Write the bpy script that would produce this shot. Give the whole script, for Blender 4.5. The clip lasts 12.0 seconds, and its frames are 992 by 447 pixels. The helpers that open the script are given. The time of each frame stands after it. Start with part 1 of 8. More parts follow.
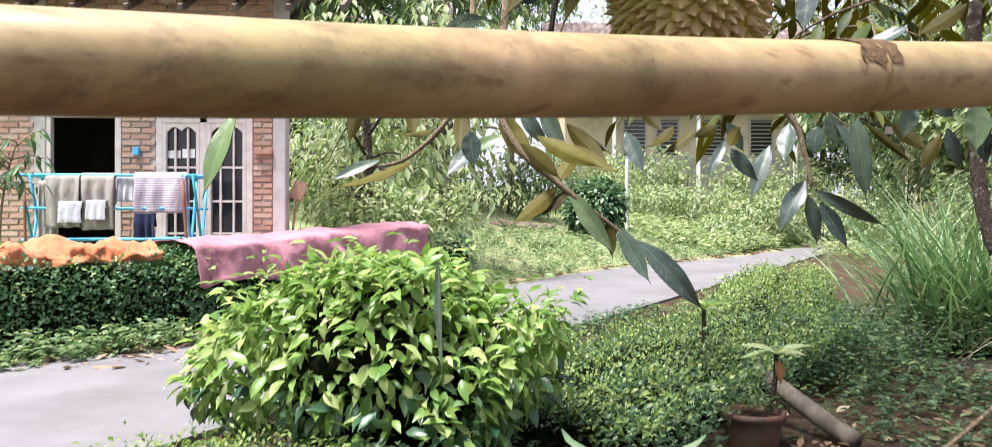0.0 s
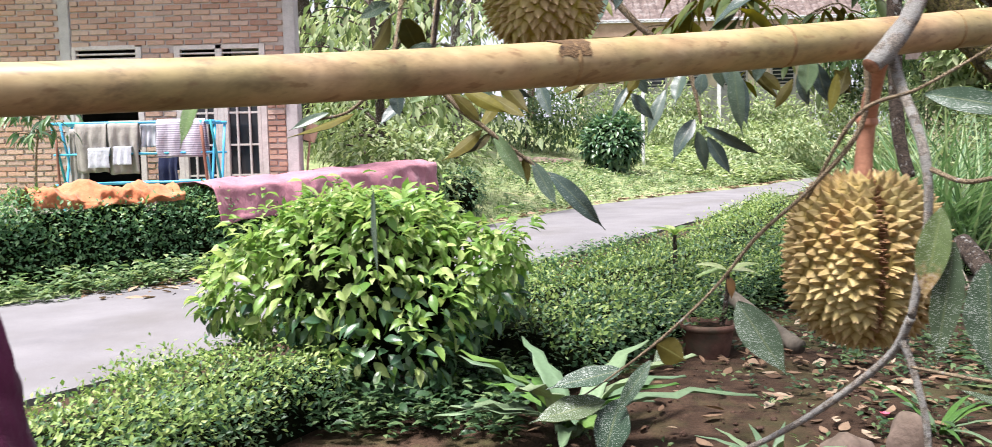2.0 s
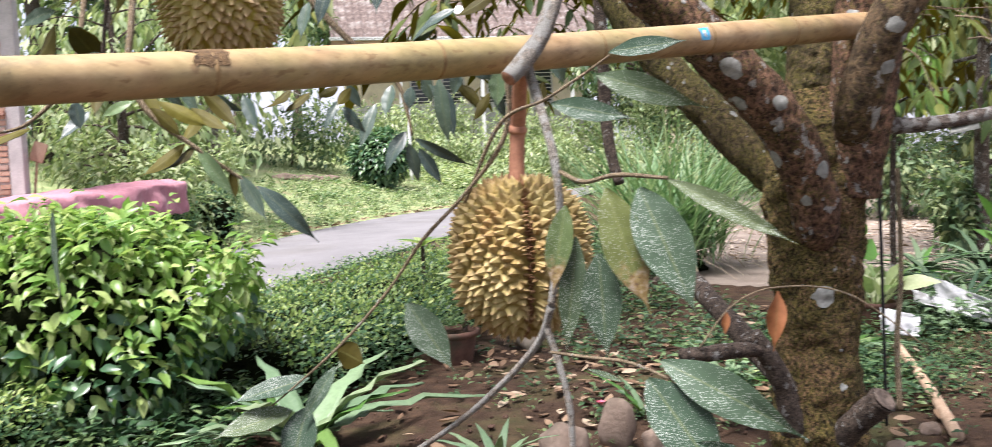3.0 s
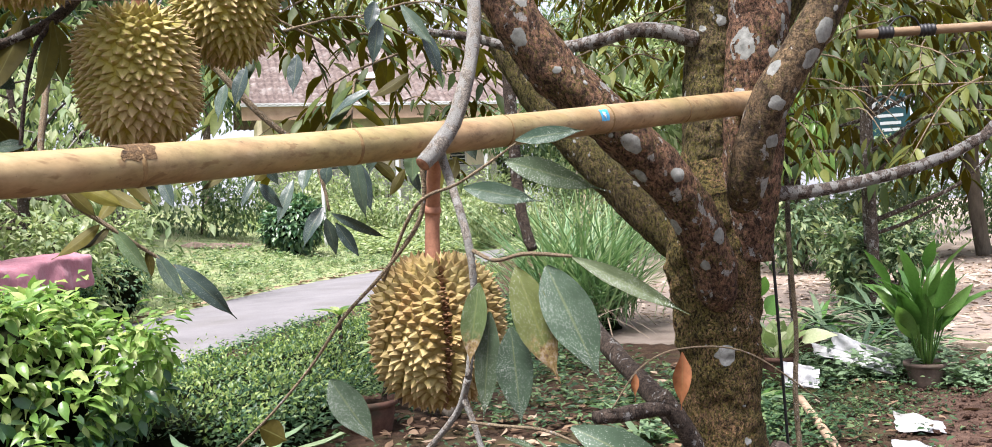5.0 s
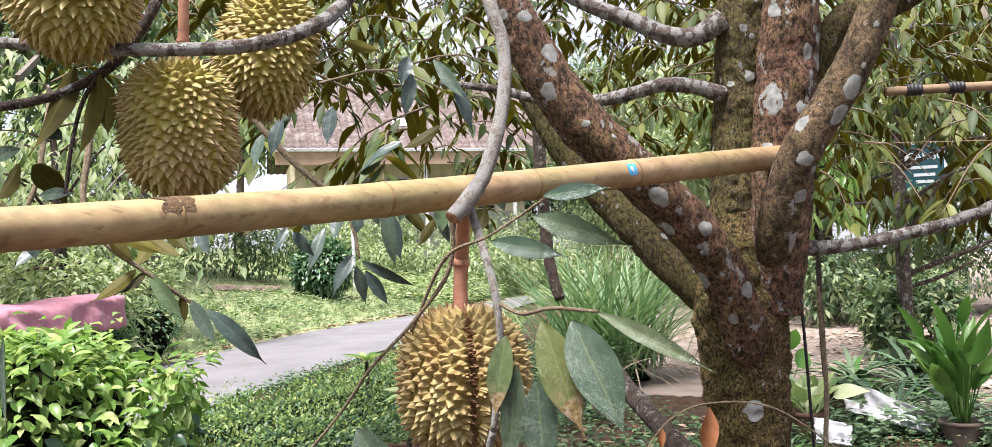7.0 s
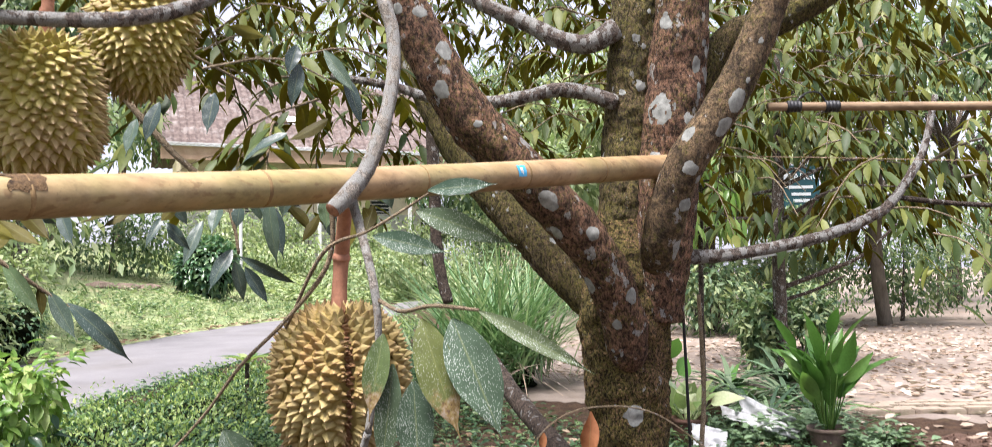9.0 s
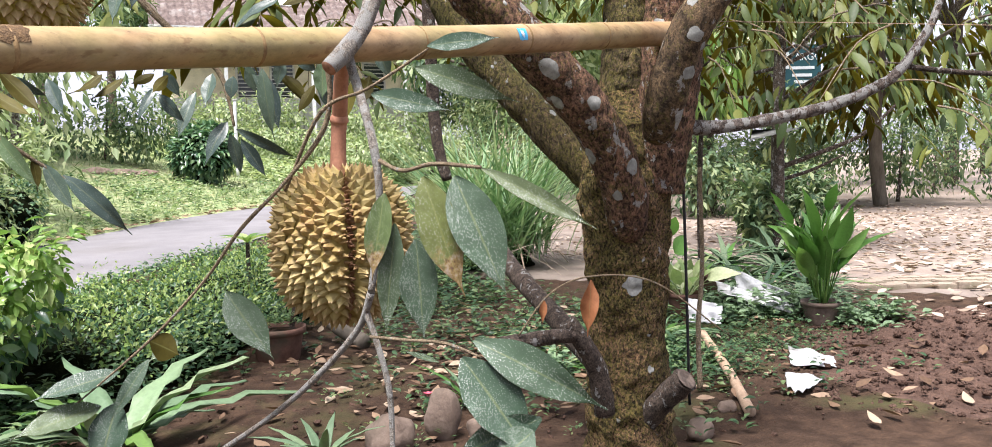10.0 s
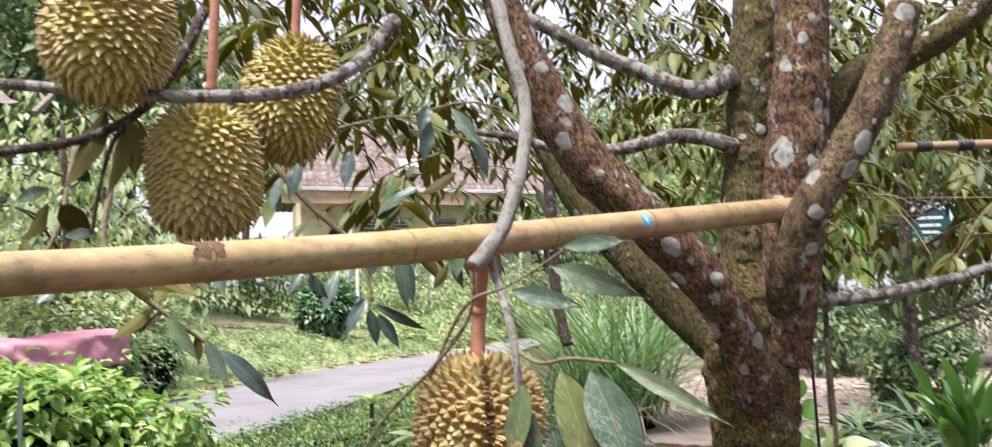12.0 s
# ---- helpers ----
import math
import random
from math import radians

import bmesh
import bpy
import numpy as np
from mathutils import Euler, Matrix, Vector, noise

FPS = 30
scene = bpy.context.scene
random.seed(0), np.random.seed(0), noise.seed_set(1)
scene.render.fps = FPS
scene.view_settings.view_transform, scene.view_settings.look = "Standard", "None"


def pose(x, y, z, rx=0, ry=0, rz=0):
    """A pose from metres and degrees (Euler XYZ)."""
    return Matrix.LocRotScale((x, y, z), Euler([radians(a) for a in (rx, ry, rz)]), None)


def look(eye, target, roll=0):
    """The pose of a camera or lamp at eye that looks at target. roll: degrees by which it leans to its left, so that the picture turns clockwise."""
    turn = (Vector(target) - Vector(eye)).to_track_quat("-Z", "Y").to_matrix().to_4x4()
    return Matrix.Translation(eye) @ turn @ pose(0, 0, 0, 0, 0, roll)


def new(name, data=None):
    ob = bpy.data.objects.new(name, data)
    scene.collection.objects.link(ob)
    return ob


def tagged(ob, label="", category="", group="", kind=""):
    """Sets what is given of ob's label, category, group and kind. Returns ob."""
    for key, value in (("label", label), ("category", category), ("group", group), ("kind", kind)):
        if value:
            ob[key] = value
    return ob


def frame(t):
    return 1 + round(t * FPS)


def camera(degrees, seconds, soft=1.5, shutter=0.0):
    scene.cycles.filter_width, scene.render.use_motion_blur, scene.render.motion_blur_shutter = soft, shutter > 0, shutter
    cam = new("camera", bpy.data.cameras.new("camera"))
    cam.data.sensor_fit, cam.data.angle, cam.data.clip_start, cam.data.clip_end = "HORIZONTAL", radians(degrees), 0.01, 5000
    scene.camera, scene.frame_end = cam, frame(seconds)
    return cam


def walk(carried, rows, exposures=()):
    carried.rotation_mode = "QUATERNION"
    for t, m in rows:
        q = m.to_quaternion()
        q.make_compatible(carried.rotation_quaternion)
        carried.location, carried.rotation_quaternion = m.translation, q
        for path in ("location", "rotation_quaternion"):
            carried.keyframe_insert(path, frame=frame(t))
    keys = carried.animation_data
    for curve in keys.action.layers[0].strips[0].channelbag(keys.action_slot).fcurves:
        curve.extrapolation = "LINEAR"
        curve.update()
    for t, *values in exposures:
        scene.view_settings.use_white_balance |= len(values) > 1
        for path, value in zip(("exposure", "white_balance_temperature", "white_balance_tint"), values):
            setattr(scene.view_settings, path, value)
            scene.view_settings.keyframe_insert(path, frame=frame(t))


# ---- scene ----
cam = camera(60.0, 12.0, 0.5, 0.4)
PATH = [
    (0.0, -0.068, -0.0587, 1.2045, -0.4, -0.16, -0.09),
    (0.5, -0.0444, -0.2073, 1.1702, 0.65, -2.91, 0.21),
    (1.0, 0.0083, -0.3769, 1.1769, 1.44, -4.53, 0.39),
    (1.5, 0.1237, -0.5168, 1.1929, 1.58, -4.67, 0.43),
    (2.0, 0.2233, -0.5854, 1.2045, 1.42, -4.41, 1.24),
    (2.5, 0.3503, -0.5836, 1.1907, -7.87, -4.38, 2.0),
    (3.0, 0.4277, -0.6489, 1.1832, -13.47, -3.79, 2.37),
    (3.5, 0.4701, -0.6676, 1.2095, -17.77, -2.67, 3.02),
    (5.3, 0.3875, -0.7807, 1.2176, -19.23, 0.99, 3.54),
    (5.5, 0.3817, -0.7975, 1.2135, -19.13, 1.74, 3.37),
    (6.0, 0.3816, -0.7978, 1.2258, -17.97, 2.59, 3.15),
    (6.5, 0.3909, -0.7771, 1.2287, -17.04, 2.92, 3.02),
    (6.7, 0.3973, -0.7745, 1.2332, -16.98, 3.07, 2.86),
    (8.3, 0.3892, -0.7896, 1.2204, -21.27, 4.59, 1.34),
    (8.5, 0.4057, -0.7774, 1.2201, -22.75, 4.86, 1.59),
    (9.0, 0.4323, -0.7394, 1.2148, -24.33, 3.39, 1.14),
    (9.5, 0.4305, -0.7181, 1.1794, -24.76, -1.19, 1.29),
    (10.0, 0.4349, -0.7061, 1.1652, -24.54, -4.24, 1.47),
    (10.5, 0.4407, -0.7009, 1.1623, -24.23, -4.72, 1.75),
    (11.0, 0.4101, -0.7198, 1.2006, -23.31, -2.19, 2.07),
    (11.5, 0.3539, -0.7786, 1.2243, -20.99, 2.25, 2.07),
    (12.0, 0.3549, -0.7994, 1.2473, -17.03, 6.02, 1.53),
]
walk(cam, [(t, pose(x, y, z, 90 + pitch, roll, yaw)) for t, x, y, z, yaw, pitch, roll in PATH])

# ---------------------------------------------------------------- light
SUN_DIR = Vector((-0.26, -0.20, 0.95)).normalized()
world = bpy.data.worlds.new("sky")
world.use_nodes = True
scene.world = world
wn = world.node_tree
wn.nodes.clear()
w_out = wn.nodes.new("ShaderNodeOutputWorld")
w_bg = wn.nodes.new("ShaderNodeBackground")
w_sky = wn.nodes.new("ShaderNodeTexSky")
w_sky.sky_type = "NISHITA"
w_sky.sun_disc = False
w_sky.sun_elevation = math.asin(SUN_DIR.z)
w_sky.sun_rotation = math.atan2(SUN_DIR.x, SUN_DIR.y)
w_sky.dust_density = 4.0
w_sky.air_density = 1.0
w_mix = wn.nodes.new("ShaderNodeMix")
w_mix.data_type = "RGBA"
w_mix.inputs[0].default_value = 0.6
w_mix.inputs[7].default_value = (6.3, 6.2, 7.6, 1)
wn.links.new(w_sky.outputs[0], w_mix.inputs[6])
wn.links.new(w_mix.outputs[2], w_bg.inputs[0])
w_bg.inputs[1].default_value = 0.085
wn.links.new(w_bg.outputs[0], w_out.inputs[0])

sun_data = bpy.data.lights.new("sun", "SUN")
sun_data.energy = 5.0
sun_data.angle = radians(20)
sun_data.color = (1.0, 0.95, 0.975)
sun = new("sun", sun_data)
sun.matrix_world = look((0, 0, 30), tuple(Vector((0, 0, 30)) - SUN_DIR))
scene.view_settings.exposure = 1.42

RNG = np.random.default_rng(7)


# ---------------------------------------------------------------- materials
class Nodes:
    def __init__(self, name):
        self.m = bpy.data.materials.new(name)
        self.m.use_nodes = True
        self.t = self.m.node_tree
        self.b = self.t.nodes["Principled BSDF"]
        self.out = self.t.nodes["Material Output"]
        self.co = self.t.nodes.new("ShaderNodeTexCoord")

    def n(self, kind, **kw):
        node = self.t.nodes.new(kind)
        for k, v in kw.items():
            node.inputs[k].default_value = v
        return node

    def link(self, a, b):
        self.t.links.new(a, b)

    def noise(self, scale, detail=4, rough=0.6, vec=None, stretch=None):
        node = self.n("ShaderNodeTexNoise", Scale=scale, Detail=detail, Roughness=rough)
        src = vec or self.co.outputs["Object"]
        if stretch:
            mp = self.n("ShaderNodeMapping")
            mp.inputs["Scale"].default_value = stretch
            self.link(src, mp.inputs[0])
            src = mp.outputs[0]
        self.link(src, node.inputs["Vector"])
        return node.outputs["Fac"]

    def ramp(self, fac, stops):
        node = self.n("ShaderNodeValToRGB")
        el = node.color_ramp.elements
        while len(el) < len(stops):
            el.new(0.5)
        for e, (p, c) in zip(el, stops):
            e.position = p
            e.color = (*c, 1) if len(c) == 3 else c
        self.link(fac, node.inputs[0])
        return node.outputs[0]

    def mix(self, fac, a, b, mode="MIX"):
        node = self.n("ShaderNodeMix")
        node.data_type = "RGBA"
        node.blend_type = mode
        if isinstance(fac, (int, float)):
            node.inputs[0].default_value = fac
        else:
            self.link(fac, node.inputs[0])
        for s, i in ((a, 6), (b, 7)):
            if isinstance(s, tuple):
                node.inputs[i].default_value = (*s, 1)
            else:
                self.link(s, node.inputs[i])
        return node.outputs[2]

    def bump(self, h, strength=0.3, dist=0.01):
        node = self.n("ShaderNodeBump", Strength=strength, Distance=dist)
        self.link(h, node.inputs["Height"])
        self.link(node.outputs[0], self.b.inputs["Normal"])

    def done(self, col, rough=0.7, spec=0.4):
        if isinstance(col, tuple):
            self.b.inputs["Base Color"].default_value = (*col, 1)
        else:
            self.link(col, self.b.inputs["Base Color"])
        if isinstance(rough, (int, float)):
            self.b.inputs["Roughness"].default_value = rough
        else:
            self.link(rough, self.b.inputs["Roughness"])
        self.b.inputs["Specular IOR Level"].default_value = spec
        return self.m


def surface(name, dark, light, scale=6, rough=0.8, bump=0.3, bscale=60, bdist=0.004, stain=None, stretch=None, spec=0.25):
    m = Nodes(name)
    col = m.ramp(m.noise(scale, 5, stretch=stretch), [(0.3, dark), (0.7, light)])
    fine = m.noise(bscale, 4, stretch=stretch)
    col = m.mix(0.35, col, m.ramp(fine, [(0.3, (0.55, 0.55, 0.55)), (0.7, (1.25, 1.25, 1.25))]), "MULTIPLY")
    if stain:
        col = m.mix(m.ramp(m.noise(scale * 0.45, 6), [(0.52, (0, 0, 0)), (0.68, (0.8, 0.8, 0.8))]), col, stain)
    if bump:
        m.bump(fine, bump, bdist)
    return m.done(col, rough, spec)


def leafy(name, stops, rough=0.45, glow=0.35, spots=0.0, obj=False, tint=(1.0, 1.06, 0.75), brown=0.0, spot_scale=90, fine=55, veins=False, spec=0.32, tip_rot=0.0):
    """Leaf: colour differs from leaf to leaf, light shines through."""
    m = Nodes(name)
    if obj:
        rnd = m.n("ShaderNodeObjectInfo").outputs["Random"]
    else:
        rnd = m.n("ShaderNodeNewGeometry").outputs["Random Per Island"]
    col = m.ramp(rnd, [(p, (c[0], c[1], c[2] * (1.18 if c[1] > c[0] else 1.0))) for p, c in stops])
    nz = m.noise(fine, 4)
    col = m.mix(0.4, col, m.ramp(nz, [(0.3, (0.6, 0.6, 0.6)), (0.7, (1.25, 1.25, 1.2))]), "MULTIPLY")
    if brown:
        col = m.mix(m.ramp(m.noise(fine * 0.09, 4), [(0.62, (0, 0, 0)), (0.7, (brown, brown, brown))]), col, (0.16, 0.08, 0.035))
    rg = rough
    if spots:
        vor = m.n("ShaderNodeTexVoronoi", Scale=spot_scale, Randomness=1.0)
        m.link(m.co.outputs["Object"], vor.inputs["Vector"])
        size = m.n("ShaderNodeMath")
        size.operation = "MULTIPLY"
        size.inputs[1].default_value = 0.36
        m.link(m.ramp(m.noise(fine * 0.12, 3), [(0.3, (0.25, 0.25, 0.25)), (0.7, (1, 1, 1))]), size.inputs[0])
        less = m.n("ShaderNodeMath")
        less.operation = "LESS_THAN"
        m.link(vor.outputs["Distance"], less.inputs[0])
        m.link(size.outputs[0], less.inputs[1])
        fac = m.n("ShaderNodeMath")
        fac.operation = "MULTIPLY"
        fac.inputs[1].default_value = spots
        m.link(less.outputs[0], fac.inputs[0])
        col = m.mix(fac.outputs[0], col, (0.58, 0.62, 0.57))
    if tip_rot:
        end = m.n("ShaderNodeAttribute")
        end.attribute_name = "along"
        rot_fac = m.ramp(m.mix(0.45, end.outputs["Fac"], m.noise(7, 5, 0.7)), [(0.55, (0, 0, 0)), (0.64, (tip_rot, tip_rot, tip_rot))])
        col = m.mix(rot_fac, col, m.ramp(m.noise(24, 4), [(0.35, (0.10, 0.05, 0.03)), (0.5, (0.23, 0.155, 0.06)), (0.65, (0.32, 0.255, 0.20))]))
    if veins:
        rib, along = m.n("ShaderNodeAttribute"), m.n("ShaderNodeAttribute")
        rib.attribute_name, along.attribute_name = "rib", "along"
        lean = m.n("ShaderNodeMath")
        lean.operation = "MULTIPLY_ADD"
        lean.inputs[1].default_value = -0.12
        m.link(rib.outputs["Fac"], lean.inputs[0])
        m.link(along.outputs["Fac"], lean.inputs[2])
        turns = m.n("ShaderNodeMath")
        turns.operation = "MULTIPLY"
        turns.inputs[1].default_value = 125.0
        m.link(lean.outputs[0], turns.inputs[0])
        wave = m.n("ShaderNodeMath")
        wave.operation = "SINE"
        m.link(turns.outputs[0], wave.inputs[0])
        mid = m.ramp(rib.outputs["Fac"], [(0.02, (1, 1, 1)), (0.07, (0, 0, 0))])
        col = m.mix(m.mix(1.0, mid, (0.5, 0.5, 0.5), "MULTIPLY"), col, m.mix(0.5, col, (0.26, 0.28, 0.11)))
        col = m.mix(0.09, col, m.ramp(wave.outputs[0], [(0.0, (0.8, 0.8, 0.8)), (1.0, (1.2, 1.2, 1.2))]), "MULTIPLY")
        m.bump(m.mix(0.05, nz, m.mix(0.6, wave.outputs[0], mid)), 0.2, 0.004)
    else:
        m.bump(nz, 0.25, 0.002)
    m.done(col, rg, 0.2 if "underside" in name else spec)
    if glow:
        tr = m.n("ShaderNodeBsdfTranslucent")
        m.link(m.mix(1.0, col, tint, "MULTIPLY"), tr.inputs[0])
        mx = m.n("ShaderNodeMixShader")
        mx.inputs[0].default_value = glow
        m.link(m.b.outputs[0], mx.inputs[1])
        m.link(tr.outputs[0], mx.inputs[2])
        m.link(mx.outputs[0], m.out.inputs[0])
    return m.m


def bark(name, dark, light, lichen=0.0, moss=0.0, scale=14, rough=0.92, stretch=(1, 1, 0.35), ridge=1.0):
    """Flaky bark: broken lengthwise ridges, moss in the hollows, pale crusts."""
    m = Nodes(name)
    warp = m.n("ShaderNodeTexNoise", Scale=scale * 0.8, Detail=3.0)
    m.link(m.co.outputs["Object"], warp.inputs["Vector"])
    bent = m.mix(0.06, m.co.outputs["Object"], warp.outputs["Color"], "ADD")
    n1 = m.noise(scale, 6, 0.65, vec=bent, stretch=stretch)
    rid = m.noise(scale * 5, 5, 0.7, vec=bent, stretch=(1, 1, stretch[2]))
    fine = m.noise(scale * 13, 4, 0.75)
    col = m.ramp(n1, [(0.3, dark), (0.7, light)])
    col = m.mix(0.6, col, m.ramp(fine, [(0.38, (0.3, 0.3, 0.3)), (0.62, (1.7, 1.7, 1.7))]), "MULTIPLY")
    if moss:
        patch = m.noise(4.5, 5, 0.7)
        fac = m.ramp(m.mix(0.62, patch, m.noise(scale * 6, 4, 0.7)), [(0.57 - 0.17 * moss, (0, 0, 0)), (0.68 - 0.17 * moss, (0.85, 0.85, 0.85))])
        col = m.mix(fac, col, m.ramp(fine, [(0.3, (0.035, 0.038, 0.008)), (0.7, (0.14, 0.125, 0.025))]))
    # crevices darkened, ridges lightened: relief shading is put into the colour
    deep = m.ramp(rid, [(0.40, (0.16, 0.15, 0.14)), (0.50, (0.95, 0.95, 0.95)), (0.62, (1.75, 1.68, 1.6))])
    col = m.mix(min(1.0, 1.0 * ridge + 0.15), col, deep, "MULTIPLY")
    if lichen:
        blot = m.noise(max(11, scale * 1.3), 5, 0.6, stretch=(1, 1, 0.7))
        fac = m.ramp(m.mix(0.1, blot, fine), [(0.68 - 0.12 * lichen, (0, 0, 0)), (0.70 - 0.12 * lichen, (0.8, 0.8, 0.8))])
        col = m.mix(fac, col, m.ramp(fine, [(0.3, (0.22, 0.22, 0.20)), (0.7, (0.50, 0.50, 0.47))]))
    m.bump(m.mix(0.25, m.mix(0.75, n1, rid), fine), 1.0, 0.05 * ridge + 0.006)
    return m.done(col, rough, 0.25)


def cloth(name, dark, light, rough=0.95, weave=420, stripes=None):
    m = Nodes(name)
    col = m.ramp(m.noise(4, 5), [(0.3, dark), (0.7, light)])
    w = m.n("ShaderNodeTexWave", Scale=weave / 6.0, Distortion=1.5)
    m.link(m.co.outputs["Object"], w.inputs["Vector"])
    if stripes:
        st = m.n("ShaderNodeTexWave", Scale=stripes, Distortion=0.1)
        st.bands_direction = "Z"
        m.link(m.co.outputs["Object"], st.inputs["Vector"])
        col = m.mix(m.ramp(st.outputs["Fac"], [(0.55, (0, 0, 0)), (0.7, (0.8, 0.8, 0.8))]), col, (0.16, 0.15, 0.19))
    crease = m.noise(16, 4, 0.55, stretch=(1, 1, 0.45))
    col = m.mix(0.35, col, m.ramp(m.noise(60, 3), [(0.3, (0.7, 0.7, 0.7)), (0.7, (1.25, 1.25, 1.25))]), "MULTIPLY")
    m.bump(m.mix(0.06, crease, m.noise(weave, 2)), 0.8, 0.022)
    m.b.inputs["Sheen Weight"].default_value = 0.15
    return m.done(col, rough, 0.2)


def plain(name, col, rough=0.5, metal=0.0, spec=0.5):
    m = Nodes(name)
    c = m.mix(0.25, col, m.ramp(m.noise(30, 4), [(0.3, (0.6, 0.6, 0.6)), (0.7, (1.3, 1.3, 1.3))]), "MULTIPLY")
    m.b.inputs["Metallic"].default_value = metal
    m.bump(m.noise(90, 3), 0.1, 0.001)
    return m.done(c, rough, spec)


def ground_material():
    m = Nodes("garden_soil")
    n1, n2, n3 = m.noise(1.3, 6), m.noise(9, 6), m.noise(70, 5, 0.7)
    soil = m.ramp(n2, [(0.3, (0.026, 0.015, 0.009)), (0.7, (0.085, 0.052, 0.033))])
    soil = m.mix(0.6, soil, m.ramp(n3, [(0.3, (0.4, 0.4, 0.4)), (0.7, (1.5, 1.45, 1.4))]), "MULTIPLY")
    soil = m.mix(m.ramp(n1, [(0.52, (0, 0, 0)), (0.66, (0.55, 0.55, 0.55))]), soil, (0.09, 0.10, 0.035))
    m.bump(m.mix(0.5, n2, n3), 0.9, 0.03)
    return m.done(soil, 0.95, 0.2)


M_SOIL = ground_material()
M_TURNED = surface("turned_soil", (0.065, 0.036, 0.025), (0.165, 0.10, 0.072), 14, 0.95, 1.0, 70, 0.03)
M_FIELD = surface("field_earth", (0.13, 0.18, 0.075), (0.28, 0.31, 0.15), 3, 0.95, 0.6, 40, 0.02, stain=(0.30, 0.25, 0.15))
M_ROAD = surface("road_concrete", (0.128, 0.123, 0.127), (0.18, 0.174, 0.178), 1.6, 0.85, 0.35, 140, 0.003, stain=(0.115, 0.108, 0.103))
M_YARD = surface("pale_yard", (0.17, 0.135, 0.108), (0.265, 0.22, 0.185), 2.2, 0.9, 0.5, 50, 0.01, stain=(0.20, 0.15, 0.112))
M_PAVER = surface("paving_brick", (0.24, 0.19, 0.14), (0.40, 0.33, 0.26), 9, 0.9, 0.5, 70, 0.006, stain=(0.12, 0.12, 0.06))


def bamboo_material():
    m = Nodes("weathered_bamboo")
    long = m.noise(16, 5, 0.6, stretch=(0.08, 1, 1))
    col = m.ramp(long, [(0.25, (0.22, 0.135, 0.062)), (0.5, (0.35, 0.235, 0.12)), (0.8, (0.46, 0.345, 0.19))])
    col = m.mix(m.ramp(m.noise(2.6, 4), [(0.46, (0, 0, 0)), (0.62, (0.7, 0.7, 0.7))]), col, (0.25, 0.215, 0.085))
    spots = m.ramp(m.noise(22, 6, 0.75, stretch=(0.5, 1, 1)), [(0.48, (0, 0, 0)), (0.64, (0.75, 0.75, 0.75))])
    blotch = m.ramp(m.noise(3.0, 4, 0.6), [(0.47, (0, 0, 0)), (0.62, (0.9, 0.9, 0.9))])
    col = m.mix(m.mix(1.0, spots, blotch, "MULTIPLY"), col, (0.06, 0.038, 0.02))
    scr = m.ramp(m.noise(60, 3, 0.5, stretch=(0.03, 1, 1)), [(0.60, (0, 0, 0)), (0.68, (0.6, 0.6, 0.6))])
    col = m.mix(scr, col, (0.16, 0.085, 0.035))
    mott = m.ramp(m.noise(38, 5, 0.7, stretch=(0.35, 1, 1)), [(0.3, (0.62, 0.6, 0.55)), (0.55, (1.0, 1.0, 1.0)), (0.75, (1.18, 1.14, 1.08))])
    col = m.mix(0.8, col, mott, "MULTIPLY")
    pits = m.ramp(m.noise(120, 4, 0.7, stretch=(0.4, 1, 1)), [(0.64, (0, 0, 0)), (0.72, (0.6, 0.6, 0.6))])
    col = m.mix(pits, col, (0.07, 0.045, 0.025))
    col = m.mix(m.ramp(m.noise(7, 5, 0.7, stretch=(0.25, 1, 1)), [(0.6, (0, 0, 0)), (0.75, (0.45, 0.45, 0.45))]), col, (0.45, 0.38, 0.26))
    m.bump(m.mix(0.4, long, pits), 0.35, 0.003)
    return m.done(col, m.ramp(long, [(0.3, (0.55, 0.55, 0.55)), (0.7, (0.36, 0.36, 0.36))]), 0.45)


M_BAMBOO = bamboo_material()
M_BAMBOO_NODE = surface("bamboo_node_ring", (0.16, 0.10, 0.045), (0.32, 0.215, 0.10), 30, 0.7, 0.5, 120, 0.002)
M_BAMBOO_SCAR = surface("bamboo_node_scar", (0.035, 0.022, 0.013), (0.17, 0.105, 0.05), 90, 0.9, 1.0, 260, 0.004)
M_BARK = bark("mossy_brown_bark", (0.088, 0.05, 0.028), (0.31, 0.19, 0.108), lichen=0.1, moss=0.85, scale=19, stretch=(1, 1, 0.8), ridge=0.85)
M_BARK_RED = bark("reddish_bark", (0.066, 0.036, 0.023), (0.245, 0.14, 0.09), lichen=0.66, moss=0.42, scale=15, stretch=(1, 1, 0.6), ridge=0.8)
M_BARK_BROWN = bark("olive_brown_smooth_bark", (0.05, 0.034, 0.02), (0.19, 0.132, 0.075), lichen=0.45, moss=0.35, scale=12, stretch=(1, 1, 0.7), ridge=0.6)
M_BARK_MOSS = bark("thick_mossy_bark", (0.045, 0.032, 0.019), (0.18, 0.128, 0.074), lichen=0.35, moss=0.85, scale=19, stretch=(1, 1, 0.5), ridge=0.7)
M_BARK_GREY = bark("grey_lichen_bark", (0.07, 0.053, 0.042), (0.20, 0.165, 0.14), lichen=1.55, scale=22, stretch=(1, 1, 1), ridge=0.5)
M_BARK_TWIG = bark("brown_twig_bark", (0.18, 0.135, 0.08), (0.38, 0.30, 0.20), lichen=0.6, scale=50, stretch=(1, 1, 1), ridge=0.3)
M_BARK_PALE = bark("pale_shoot_bark", (0.18, 0.155, 0.125), (0.42, 0.385, 0.335), lichen=1.75, scale=40, stretch=(1, 1, 1), ridge=0.35)
